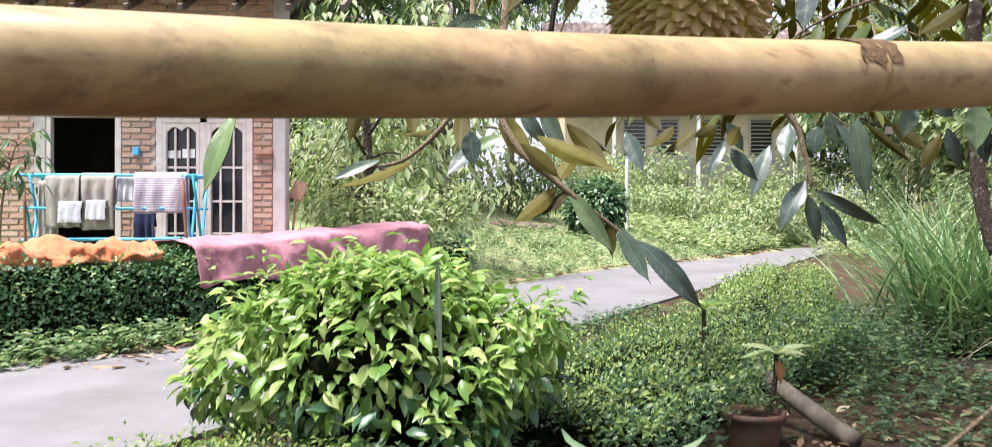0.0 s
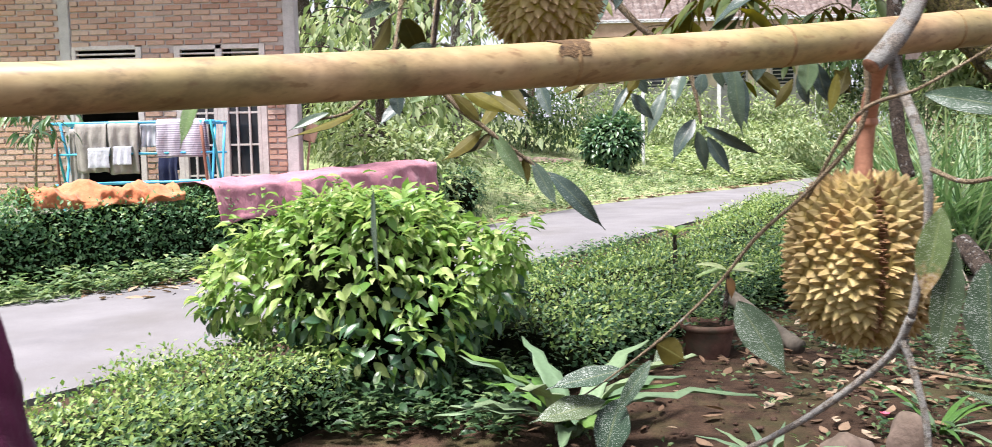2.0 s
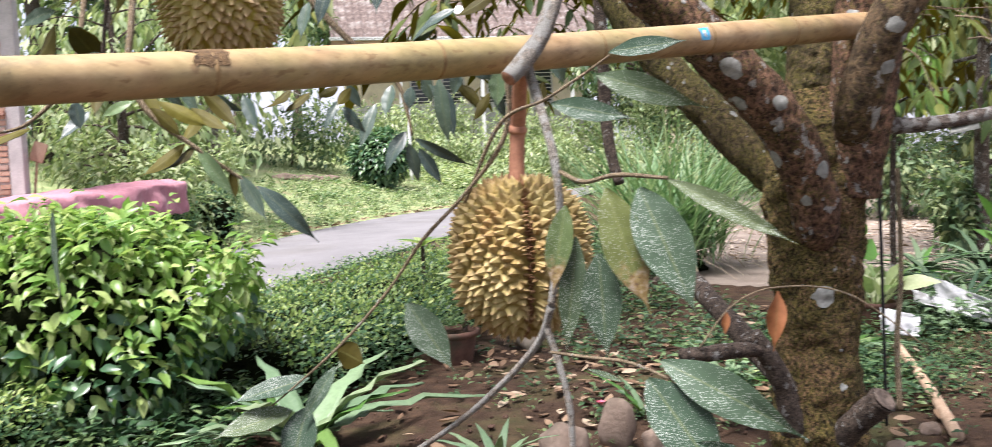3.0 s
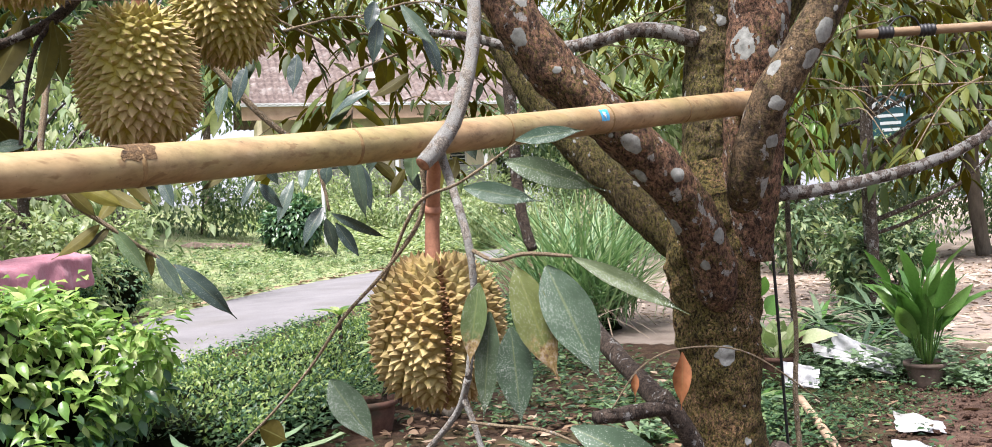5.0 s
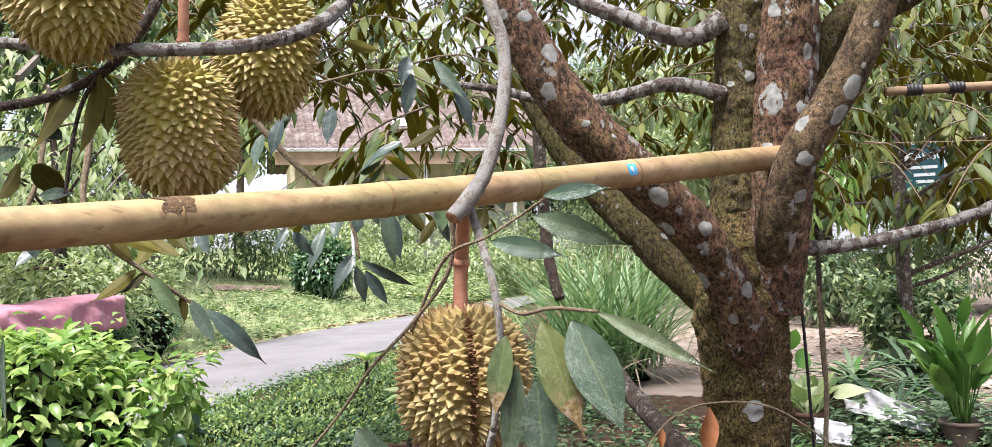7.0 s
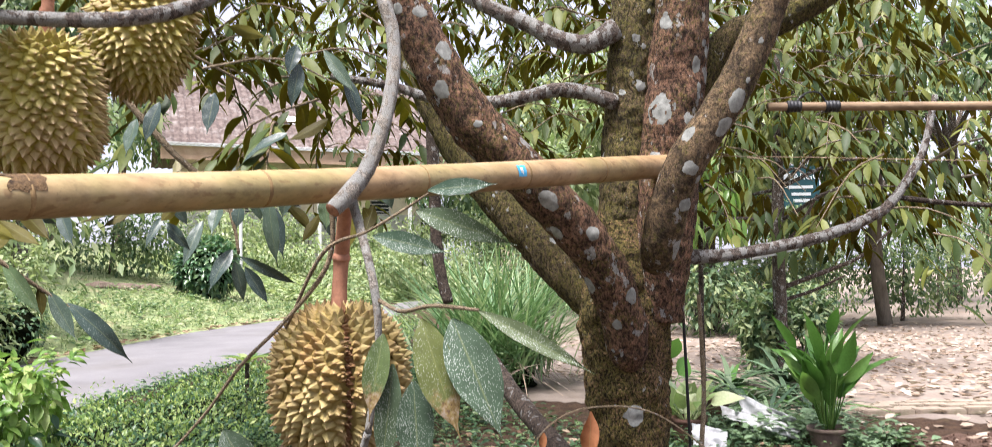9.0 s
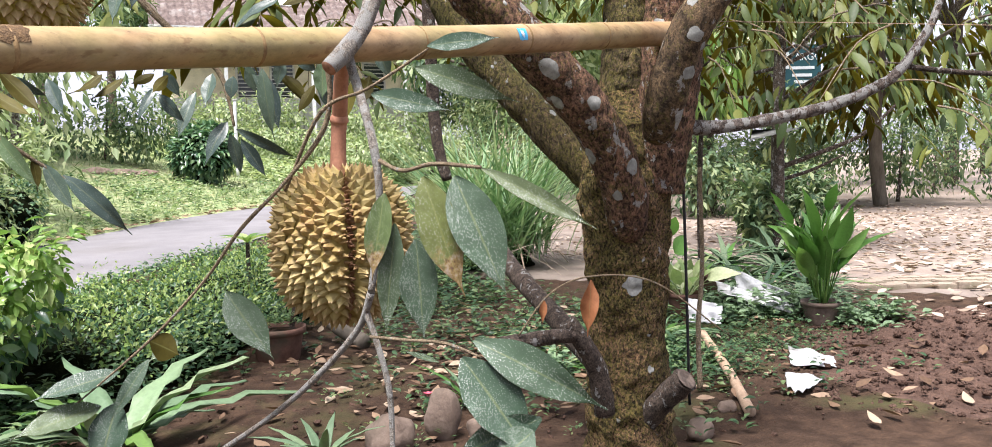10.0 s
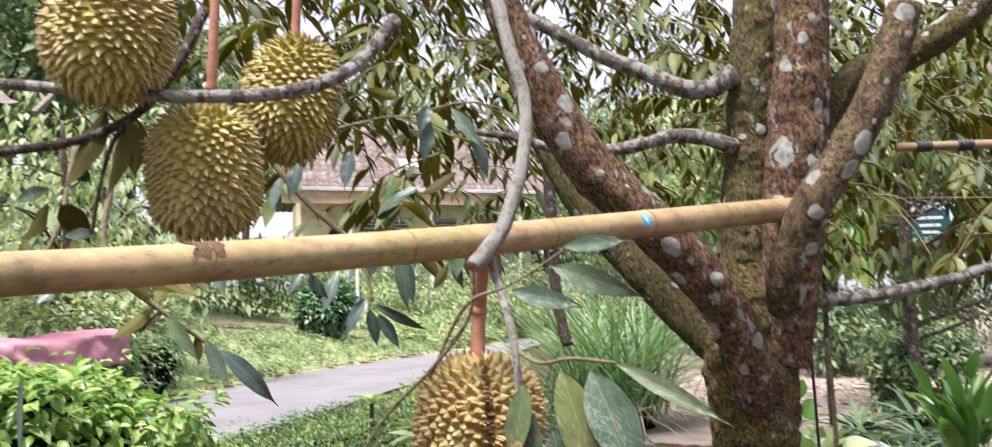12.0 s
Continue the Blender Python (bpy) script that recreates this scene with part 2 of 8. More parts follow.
M_BARK_DARK = bark("dark_wet_bark", (0.034, 0.025, 0.020), (0.14, 0.108, 0.085), lichen=0.75, scale=26, stretch=(1, 1, 1), ridge=0.6)
M_BARK_SPOT = bark("spotted_grey_bark", (0.05, 0.04, 0.032), (0.17, 0.14, 0.115), lichen=1.1, scale=15, stretch=(1, 1, 1), ridge=0.5)
M_LICHEN = surface("pale_lichen", (0.14, 0.145, 0.13), (0.32, 0.325, 0.30), 40, 0.95, 0.6, 220, 0.002, stain=(0.18, 0.19, 0.17))
M_CUT = surface("cut_wood_end", (0.16, 0.07, 0.04), (0.36, 0.19, 0.12), 80, 0.9, 0.5, 200, 0.002)
M_CUT_OLD = surface("weathered_cut_end", (0.03, 0.022, 0.018), (0.13, 0.10, 0.08), 60, 0.9, 0.8, 150, 0.004)
M_LOG = surface("weathered_log", (0.085, 0.072, 0.055), (0.19, 0.165, 0.13), 10, 0.9, 0.6, 60, 0.006, stretch=(1, 1, 0.25))
M_POLE = surface("old_bamboo_skin", (0.16, 0.105, 0.06), (0.33, 0.235, 0.145), 16, 0.7, 0.4, 80, 0.003, stretch=(0.2, 1, 1), stain=(0.08, 0.055, 0.035))
M_STICK = surface("peeled_stick", (0.30, 0.20, 0.13), (0.46, 0.34, 0.24), 20, 0.8, 0.4, 80, 0.003, stretch=(1, 1, 0.2))
M_LEAF_TOP = leafy("durian_leaf_upper_side", [(0.0, (0.03, 0.06, 0.03)), (0.5, (0.055, 0.09, 0.046)), (0.8, (0.07, 0.10, 0.042)), (1.0, (0.085, 0.11, 0.042))], 0.55, 0.2, spots=1.0, obj=True, brown=0.5, spot_scale=85, fine=14, veins=True, spec=0.28)
M_LEAF_YELLOW = leafy("yellowing_durian_leaf", [(0.0, (0.075, 0.11, 0.03)), (1.0, (0.12, 0.14, 0.035))], 0.55, 0.25, spots=0.5, obj=True, spot_scale=70, fine=14, veins=True, tip_rot=0.9)
M_LEAF_DARK = leafy("dark_durian_leaf_upper_side", [(0.0, (0.022, 0.042, 0.032)), (0.5, (0.045, 0.075, 0.052)), (0.85, (0.07, 0.11, 0.06)), (1.0, (0.11, 0.18, 0.05))], 0.40, 0.15, spots=0.35, obj=True, spot_scale=70, fine=14, veins=True, spec=0.5)
M_LEAF_UNDER = leafy("durian_leaf_underside", [(0.0, (0.052, 0.043, 0.006)), (0.6, (0.088, 0.074, 0.011)), (1.0, (0.145, 0.13, 0.02))], 0.6, 0.35, obj=True, tint=(1.2, 1.15, 0.25), fine=14, veins=True)
M_CANOPY_TOP = leafy("durian_canopy_upper_side", [(0.0, (0.042, 0.077, 0.02)), (0.5, (0.102, 0.145, 0.032)), (1.0, (0.26, 0.28, 0.062))], 0.5, 0.5)
M_CANOPY_UNDER = leafy("durian_canopy_underside", [(0.0, (0.10, 0.076, 0.011)), (0.6, (0.18, 0.145, 0.02)), (1.0, (0.33, 0.285, 0.045))], 0.6, 0.5, tint=(1.15, 1.15, 0.3))
M_YOUNG = leafy("young_shrub_leaf", [(0.0, (0.12, 0.24, 0.045)), (0.5, (0.235, 0.37, 0.08)), (1.0, (0.47, 0.55, 0.19))], 0.3, 0.4, obj=True, fine=8)
M_YOUNG_MASS = leafy("young_shrub_leaves", [(0.0, (0.115, 0.23, 0.042)), (0.5, (0.225, 0.36, 0.078)), (1.0, (0.47, 0.55, 0.19))], 0.3, 0.4)
M_SHRUB = leafy("mature_shrub_leaf", [(0.0, (0.03, 0.085, 0.036)), (0.6, (0.08, 0.165, 0.065)), (1.0, (0.20, 0.30, 0.12))], 0.3, 0.3, obj=True, fine=8, spec=0.6)
M_SHRUB_MASS = leafy("mature_shrub_leaves", [(0.0, (0.028, 0.08, 0.034)), (0.6, (0.075, 0.16, 0.062)), (1.0, (0.20, 0.30, 0.12))], 0.3, 0.3, spec=0.6)
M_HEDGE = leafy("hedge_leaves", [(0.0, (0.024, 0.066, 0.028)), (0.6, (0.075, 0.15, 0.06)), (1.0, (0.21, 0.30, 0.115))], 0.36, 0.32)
M_CLIPPED = leafy("clipped_hedge_leaves", [(0.0, (0.045, 0.12, 0.05)), (0.6, (0.115, 0.24, 0.092)), (1.0, (0.24, 0.37, 0.15))], 0.4, 0.35)
# lighter leaves for sprigs and hedge tops; sunlight there is in the colour
M_HEDGE_TOP = leafy("hedge_sunlit_tip_leaves", [(0.0, (0.12, 0.21, 0.05)), (0.6, (0.25, 0.35, 0.09)), (1.0, (0.42, 0.49, 0.16))], 0.36, 0.4)
# near-black filling: the shade deep inside foliage is put into its colour
M_HEDGE_CORE = surface("dark_core_shade", (0.004, 0.006, 0.003), (0.014, 0.017, 0.007), 30, 1.0, 0.8, 90, 0.02, spec=0.02)
M_GRASS = leafy("field_grass", [(0.0, (0.16, 0.23, 0.095)), (0.6, (0.30, 0.36, 0.17)), (1.0, (0.46, 0.47, 0.28))], 0.6, 0.4, tint=(1, 1.08, 0.7))
M_REED = leafy("lemongrass_blades", [(0.0, (0.08, 0.17, 0.06)), (0.6, (0.19, 0.31, 0.12)), (1.0, (0.36, 0.44, 0.22))], 0.4, 0.35)
M_WEED = leafy("weed_leaves", [(0.0, (0.055, 0.115, 0.045)), (0.6, (0.15, 0.235, 0.085)), (1.0, (0.30, 0.37, 0.15))], 0.42, 0.38, tint=(1, 1.05, 0.7))
# darker copy of the weed leaves: the shade they stand in is coloured in
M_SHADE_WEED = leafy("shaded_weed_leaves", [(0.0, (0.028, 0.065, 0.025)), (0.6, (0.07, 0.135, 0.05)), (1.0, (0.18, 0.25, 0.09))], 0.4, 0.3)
M_FAR = leafy("distant_leaves", [(0.0, (0.05, 0.10, 0.045)), (0.6, (0.15, 0.22, 0.09)), (1.0, (0.34, 0.39, 0.17))], 0.5, 0.4, tint=(1, 1.05, 0.7))
M_FAR_LIGHT = leafy("distant_light_leaves", [(0.0, (0.14, 0.21, 0.08)), (0.6, (0.30, 0.37, 0.155)), (1.0, (0.49, 0.53, 0.28))], 0.5, 0.42, tint=(1, 1.05, 0.7))
M_BROAD = leafy("broad_garden_leaf", [(0.0, (0.06, 0.15, 0.03)), (0.6, (0.11, 0.24, 0.045)), (1.0, (0.19, 0.32, 0.07))], 0.34, 0.35, obj=True)
M_SILVER = leafy("silvery_green_leaf", [(0.0, (0.13, 0.21, 0.10)), (0.6, (0.20, 0.29, 0.135)), (1.0, (0.28, 0.36, 0.17))], 0.45, 0.25, obj=True)
M_STRAP = leafy("shaded_strap_leaf", [(0.0, (0.05, 0.10, 0.045)), (0.6, (0.11, 0.17, 0.08)), (1.0, (0.22, 0.28, 0.14))], 0.45, 0.3, obj=True)
M_VARIEGATED = leafy("variegated_pale_leaf", [(0.0, (0.22, 0.33, 0.10)), (0.6, (0.38, 0.46, 0.18)), (1.0, (0.52, 0.56, 0.30))], 0.45, 0.35, obj=True)
M_DEAD = leafy("dry_leaf_litter", [(0.0, (0.10, 0.058, 0.034)), (0.4, (0.20, 0.125, 0.075)), (0.8, (0.32, 0.225, 0.15)), (1.0, (0.46, 0.37, 0.27))], 0.75, 0.1)
M_DEAD_PALE = leafy("bleached_leaf_litter", [(0.0, (0.19, 0.13, 0.09)), (0.5, (0.33, 0.255, 0.195)), (1.0, (0.50, 0.43, 0.36))], 0.75, 0.1)
M_ORANGE_LEAF = leafy("rusty_dead_leaf", [(0.0, (0.22, 0.075, 0.028)), (1.0, (0.32, 0.13, 0.055))], 0.6, 0.15, obj=True, fine=14, veins=True)
M_TERRA = surface("dark_terracotta", (0.075, 0.04, 0.03), (0.15, 0.08, 0.058), 14, 0.8, 0.4, 60, 0.004, stain=(0.07, 0.06, 0.04))
M_TERRA_GREY = surface("grey_brown_clay", (0.085, 0.062, 0.05), (0.17, 0.125, 0.10), 14, 0.85, 0.4, 60, 0.004, stain=(0.06, 0.06, 0.035))
M_STONE = surface("brown_stone", (0.13, 0.095, 0.072), (0.25, 0.19, 0.15), 10, 0.9, 0.6, 50, 0.008, stain=(0.10, 0.08, 0.06))
M_STALK = surface("durian_stalk_skin", (0.26, 0.12, 0.075), (0.40, 0.20, 0.125), 20, 0.75, 0.35, 160, 0.001)
def brick_material(name, obj):
    m = Nodes(name)
    if obj:
        rnd = m.n("ShaderNodeObjectInfo").outputs["Random"]
    else:
        rnd = m.n("ShaderNodeNewGeometry").outputs["Random Per Island"]
    col = m.ramp(rnd, [(0.0, (0.35, 0.20, 0.15)), (0.25, (0.45, 0.27, 0.195)), (0.5, (0.50, 0.32, 0.235)), (0.75, (0.54, 0.40, 0.32)), (1.0, (0.40, 0.27, 0.22))])
    fine = m.noise(70, 5, 0.7)
    col = m.mix(0.5, col, m.ramp(fine, [(0.3, (0.6, 0.6, 0.6)), (0.7, (1.35, 1.35, 1.35))]), "MULTIPLY")
    col = m.mix(m.ramp(m.noise(9, 5, 0.65), [(0.52, (0, 0, 0)), (0.7, (0.6, 0.6, 0.6))]), col, (0.40, 0.32, 0.27))
    m.bump(fine, 0.7, 0.006)
    return m.done(col, 0.93, 0.25)


M_BRICK = brick_material("red_brick", True)
M_BRICK_REST = brick_material("red_brick_courses", False)
M_MORTAR = surface("grey_mortar", (0.38, 0.33, 0.30), (0.54, 0.49, 0.45), 9, 0.95, 0.6, 80, 0.005)
M_CONCRETE = surface("rough_concrete_post", (0.38, 0.36, 0.35), (0.54, 0.52, 0.50), 6, 0.9, 0.5, 60, 0.004)
M_FRAME = surface("pale_window_frame", (0.50, 0.45, 0.42), (0.66, 0.61, 0.57), 8, 0.7, 0.25, 60, 0.002)
# near black: the shade of an unlit interior is put into the colour
M_ROOM_SHADE = surface("unlit_room_shade", (0.012, 0.011, 0.011), (0.03, 0.028, 0.027), 3, 0.9, 0.2, 30, 0.002)
M_BLUE = plain("sky_blue_painted_metal", (0.07, 0.42, 0.68), 0.45)
M_TEAL = plain("teal_painted_metal", (0.03, 0.30, 0.34), 0.5)
M_RUST = plain("rusty_rod", (0.20, 0.085, 0.055), 0.8)
M_CREAM = surface("cream_plaster", (0.72, 0.60, 0.44), (0.84, 0.72, 0.55), 2, 0.9, 0.2, 40, 0.003, stain=(0.52, 0.42, 0.32))
M_WHITE = surface("white_plaster", (0.66, 0.66, 0.66), (0.80, 0.80, 0.80), 2, 0.85, 0.2, 40, 0.003)
M_PINK = surface("salmon_fascia", (0.46, 0.30, 0.21), (0.58, 0.40, 0.29), 3, 0.8, 0.2, 40, 0.003)
M_TILE = surface("brown_roof_tile", (0.075, 0.055, 0.05), (0.18, 0.14, 0.125), 5, 0.9, 0.5, 30, 0.01, stain=(0.24, 0.215, 0.20))
M_GLASS_DARK = plain("dark_window_glass", (0.02, 0.022, 0.025), 0.12)
M_MAROON = cloth("faded_maroon_cloth", (0.30, 0.125, 0.155), (0.42, 0.19, 0.225))
M_ORANGE = cloth("orange_tarpaulin_cloth", (0.40, 0.125, 0.05), (0.50, 0.20, 0.10))
M_GREYCLOTH = cloth("grey_trouser_cloth", (0.22, 0.205, 0.185), (0.32, 0.30, 0.27))
M_WHITECLOTH = cloth("white_cotton_cloth", (0.36, 0.38, 0.42), (0.50, 0.51, 0.55))
M_STRIPED = cloth("striped_cotton_cloth", (0.40, 0.37, 0.43), (0.52, 0.48, 0.55), stripes=13.0)
M_NAVY = cloth("navy_cloth", (0.01, 0.015, 0.05), (0.03, 0.04, 0.10))
M_PURPLE = cloth("plum_linen", (0.055, 0.009, 0.028), (0.12, 0.024, 0.065))
M_PURPLE_DARK = cloth("plum_fringe_trim", (0.07, 0.012, 0.038), (0.11, 0.022, 0.06))
M_PLASTIC = surface("dirty_white_plastic_sheet", (0.38, 0.39, 0.40), (0.55, 0.55, 0.55), 14, 0.45, 0.3, 60, 0.003, stain=(0.16, 0.15, 0.13))
M_SIGN = plain("dark_teal_sign_paint", (0.012, 0.07, 0.085), 0.6)
M_SIGNTEXT = plain("white_sign_paint", (0.72, 0.75, 0.76), 0.6)
M_STICKER = plain("blue_sticker_print", (0.05, 0.36, 0.62), 0.35)
M_BLACK = plain("black_rubber_strap", (0.012, 0.012, 0.013), 0.55)
M_CABLE = plain("black_cable", (0.018, 0.018, 0.02), 0.6)
M_RED = plain("pink_red_petal", (0.62, 0.10, 0.16), 0.6)


def thorn_material(name, base_a, base_b, tip, groove, tan=(0.21, 0.115, 0.04), tip_from=0.72):
    m = Nodes(name)
    at = m.n("ShaderNodeAttribute")
    at.attribute_name = "tip"
    col = m.ramp(m.noise(9, 5), [(0.3, base_a), (0.7, base_b)])
    col = m.mix(0.35, col, m.ramp(m.noise(90, 4), [(0.3, (0.6, 0.6, 0.6)), (0.7, (1.25, 1.25, 1.2))]), "MULTIPLY")
    col = m.mix(m.ramp(m.noise(7, 4, 0.6), [(0.46, (0, 0, 0)), (0.66, (0.7, 0.7, 0.7))]), col, tan)
    col = m.mix(m.ramp(at.outputs["Fac"], [(0.0, (1, 1, 1)), (0.34, (0, 0, 0))]), col, groove)
    col = m.mix(m.ramp(at.outputs["Fac"], [(tip_from, (0, 0, 0)), (0.98, (0.9, 0.9, 0.9))]), col, tip)
    seam = m.n("ShaderNodeAttribute")
    seam.attribute_name = "seam"
    col = m.mix(m.ramp(m.mix(0.25, seam.outputs["Fac"], m.noise(60, 3)), [(0.5, (0, 0, 0)), (0.78, (0.85, 0.85, 0.85))]), col, (0.15, 0.06, 0.03))
    m.bump(m.noise(160, 3), 0.2, 0.001)
    return m.done(col, 0.62, 0.35)


M_THORN = thorn_material("golden_durian_rind", (0.235, 0.185, 0.06), (0.36, 0.295, 0.125), (0.36, 0.24, 0.13), (0.18, 0.13, 0.028))
M_THORN_GREEN = thorn_material("olive_durian_rind", (0.22, 0.19, 0.04), (0.37, 0.315, 0.10), (0.42, 0.29, 0.18), (0.26, 0.22, 0.02), (0.29, 0.20, 0.10), 0.66)


# ---------------------------------------------------------------- mesh tools
def mesh_of(name, verts, faces, mats, index=None, smooth=False):
    me = bpy.data.meshes.new(name)
    me.from_pydata([tuple(v) for v in verts], [], [tuple(f) for f in faces])
    for m in mats if isinstance(mats, (list, tuple)) else [mats]:
        me.materials.append(m)
    if index is not None:
        me.polygons.foreach_set("material_index", np.asarray(index, dtype=np.int32))
    if smooth:
        me.polygons.foreach_set("use_smooth", np.ones(len(me.polygons), dtype=bool))
    me.update()
    return me


def quads_mesh(name, verts, quads, mats, index=None, smooth=True):
    """Fast mesh from arrays of verts (n, 3) and quads (m, 4)."""
    me = bpy.data.meshes.new(name)
    nq = len(quads)
    me.vertices.add(len(verts))
    me.vertices.foreach_set("co", np.ascontiguousarray(verts, dtype=np.float32).ravel())
    me.loops.add(nq * 4)
    me.loops.foreach_set("vertex_index", np.ascontiguousarray(quads, dtype=np.int32).ravel())
    me.polygons.add(nq)
    me.polygons.foreach_set("loop_start", np.arange(0, nq * 4, 4, dtype=np.int32))
    me.polygons.foreach_set("loop_total", np.full(nq, 4, dtype=np.int32))
    for m in mats if isinstance(mats, (list, tuple)) else [mats]:
        me.materials.append(m)
    if index is not None:
        me.polygons.foreach_set("material_index", np.asarray(index, dtype=np.int32))
    if smooth:
        me.polygons.foreach_set("use_smooth", np.ones(nq, dtype=bool))
    me.update(calc_edges=True)
    me.validate()
    return me


def thing(name, label, category, at=(0, 0, 0), group="", kind=""):
    ob = new(name)
    ob.location = at
    ob.empty_display_size = 0.1
    return tagged(ob, label, category, group, kind)


def part(name, data, material, parent, label="", kind=""):
    """Links a mesh or bmesh, given in world metres, as one part under a thing or part."""
    if isinstance(data, bmesh.types.BMesh):
        me = bpy.data.meshes.new(name)
        data.to_mesh(me)
        data.free()
        data = me
    if material is not None:
        data.materials.clear()
        data.materials.append(material)
    ob = new(name, data)
    ob.parent = parent
    if parent is not None:
        org = parent.location.copy() if parent.parent is None else parent.parent.location + parent.location
        ob.location = -org if parent.type == "EMPTY" else (0, 0, 0)
    return tagged(ob, label, "", "", kind)


def solo(name, data, material, label, category, group="", kind=""):
    ob = part(name, data, material, None)
    return tagged(ob, label, category, group, kind)


def spline(pts, per=6):
    """Catmull-Rom through control points (any number of columns)."""
    p = np.array(pts, dtype=float)
    p = np.vstack([2 * p[0] - p[1], p, 2 * p[-1] - p[-2]])
    out = []
    for i in range(1, len(p) - 2):
        for s in np.linspace(0, 1, per, endpoint=False):
            a, b, c, d = p[i - 1], p[i], p[i + 1], p[i + 2]
            out.append(0.5 * (2 * b + (c - a) * s + (2 * a - 5 * b + 4 * c - d) * s ** 2 + (3 * b - a - 3 * c + d) * s ** 3))
    out.append(p[-2])
    return np.array(out)


def tube_data(pts, per=6, seg=10, rough=0.08, freq=9.0, caps=True, seed=0.0, flake=0.0):
    """Verts and quads of a tapering, slightly uneven tube along (x, y, z, r) control points."""
    q = spline(pts, per)
    n = len(q)
    tang = np.gradient(q[:, :3], axis=0)
    tang /= np.linalg.norm(tang, axis=1)[:, None] + 1e-9
    ref = np.array([0.31, 0.9, 0.2]) if abs(tang[0] @ np.array([0.31, 0.9, 0.2])) < 0.9 else np.array([1.0, 0, 0])
    verts = []
    u = np.cross(tang[0], ref)
    u /= np.linalg.norm(u)
    for i in range(n):
        u = u - tang[i] * (u @ tang[i])
        u /= np.linalg.norm(u)
        v = np.cross(tang[i], u)
        for k in range(seg):
            a = 2 * math.pi * k / seg
            d = u * math.cos(a) + v * math.sin(a)
            base = q[i, :3] + d * q[i, 3]
            if rough:
                base = base + d * q[i, 3] * rough * (noise.noise(Vector(base * freq) + Vector((seed, 0, 0))) + 0.6 * noise.noise(Vector(base * freq * 3.1)))
            if flake:
                w = Vector((base[0] * 34, base[1] * 34, base[2] * 17))
                plate = abs(noise.noise(w + Vector((2.2 * noise.noise(w * 0.4), 0, 2.2 * noise.noise(w * 0.4 + Vector((9, 0, 0)))))))
                base = base + d * flake * (min(1.0, plate * 3.2) - 0.6 + 0.6 * noise.noise(w * 2.7))
            verts.append(base)
    faces = []
    for i in range(n - 1):
        for k in range(seg):
            k2 = (k + 1) % seg
            faces.append((i * seg + k, i * seg + k2, (i + 1) * seg + k2, (i + 1) * seg + k))
    if caps:
        faces.append(tuple(range(seg - 1, -1, -1)))
        faces.append(tuple(range((n - 1) * seg, n * seg)))
    return verts, faces, q, tang


def tube(name, pts, mat, per=6, seg=10, rough=0.08, freq=9.0, flake=0.0):
    v, f, q, t = tube_data(pts, per, seg, rough, freq, flake=flake)
    return mesh_of(name, v, f, mat, smooth=True)


def box_bm(sx, sy, sz, center=(0, 0, 0), rot=None, bevel=0.0):
    bm = bmesh.new()
    bmesh.ops.create_cube(bm, size=1.0)
    bmesh.ops.scale(bm, vec=(sx, sy, sz), verts=bm.verts)
    if bevel:
        bmesh.ops.bevel(bm, geom=bm.edges[:], offset=bevel, segments=2, affect="EDGES")
    if rot is not None:
        bmesh.ops.rotate(bm, matrix=rot, verts=bm.verts)
    bmesh.ops.translate(bm, vec=center, verts=bm.verts)
    return bm


def lathe(name, profile, at, mat, seg=28, wobble=0.0):
    """Turned shape from (radius, height) rows."""
    verts, faces = [], []
    for r, z in profile:
        for k in range(seg):
            a = 2 * math.pi * k / seg
            w = 1 + wobble * noise.noise(Vector((math.cos(a) * 2, math.sin(a) * 2, z * 9)))
            verts.append((at[0] + r * w * math.cos(a), at[1] + r * w * math.sin(a), at[2] + z))
    for i in range(len(profile) - 1):
        for k in range(seg):
            k2 = (k + 1) % seg
            faces.append((i * seg + k, i * seg + k2, (i + 1) * seg + k2, (i + 1) * seg + k))
    return mesh_of(name, verts, faces, mat, smooth=True)


# leaf blades: x along the length (0..1), y across, z up
def blade(n=5, width=0.4, fold=0.12, droop=0.15, shape=0.8, tip=1.0, wave=0.0, across=1):
    verts, faces = [], []
    cols = 2 * across + 1
    for i in range(n + 1):
        s = i / n
        w = 0.5 * width * max(0.02, math.sin(math.pi * min(1, s ** shape))) ** tip * (1 - 0.3 * s ** 5)
        z = -droop * s * s
        for c in range(-across, across + 1):
            t = c / across
            verts.append((s, t * w, z + fold * w * abs(t) * 2 + wave * math.sin(7 * s * math.pi + 1.7 * c) * abs(t)))
    for i in range(n):
        for c in range(cols - 1):
            a = i * cols + c
            faces.append((a, a + cols, a + cols + 1, a + 1))
    return np.array(verts), np.array(faces)


def two_sided(tpl, gap=0.012):
    """Blade with an upper and an under side of their own."""
    v, f = tpl
    v2 = v.copy()
    v2[:, 2] -= gap
    f2 = f[:, ::-1] + len(v)
    return np.vstack([v, v2]), np.vstack([f, f2]), np.r_[np.zeros(len(f), int), np.ones(len(f), int)]


def frames(dirs, ups):
    """Rotation matrices (n, 3, 3) with x along dirs and z near ups."""
    x = dirs / (np.linalg.norm(dirs, axis=1)[:, None] + 1e-9)
    y = np.cross(ups, x)
    ln = np.linalg.norm(y, axis=1)[:, None]
    y = np.where(ln < 1e-4, np.cross(np.array([0.3, 0.5, 0.8]), x), y)
    y /= np.linalg.norm(y, axis=1)[:, None] + 1e-9
    z = np.cross(x, y)
    return np.stack([x, y, z], axis=2)


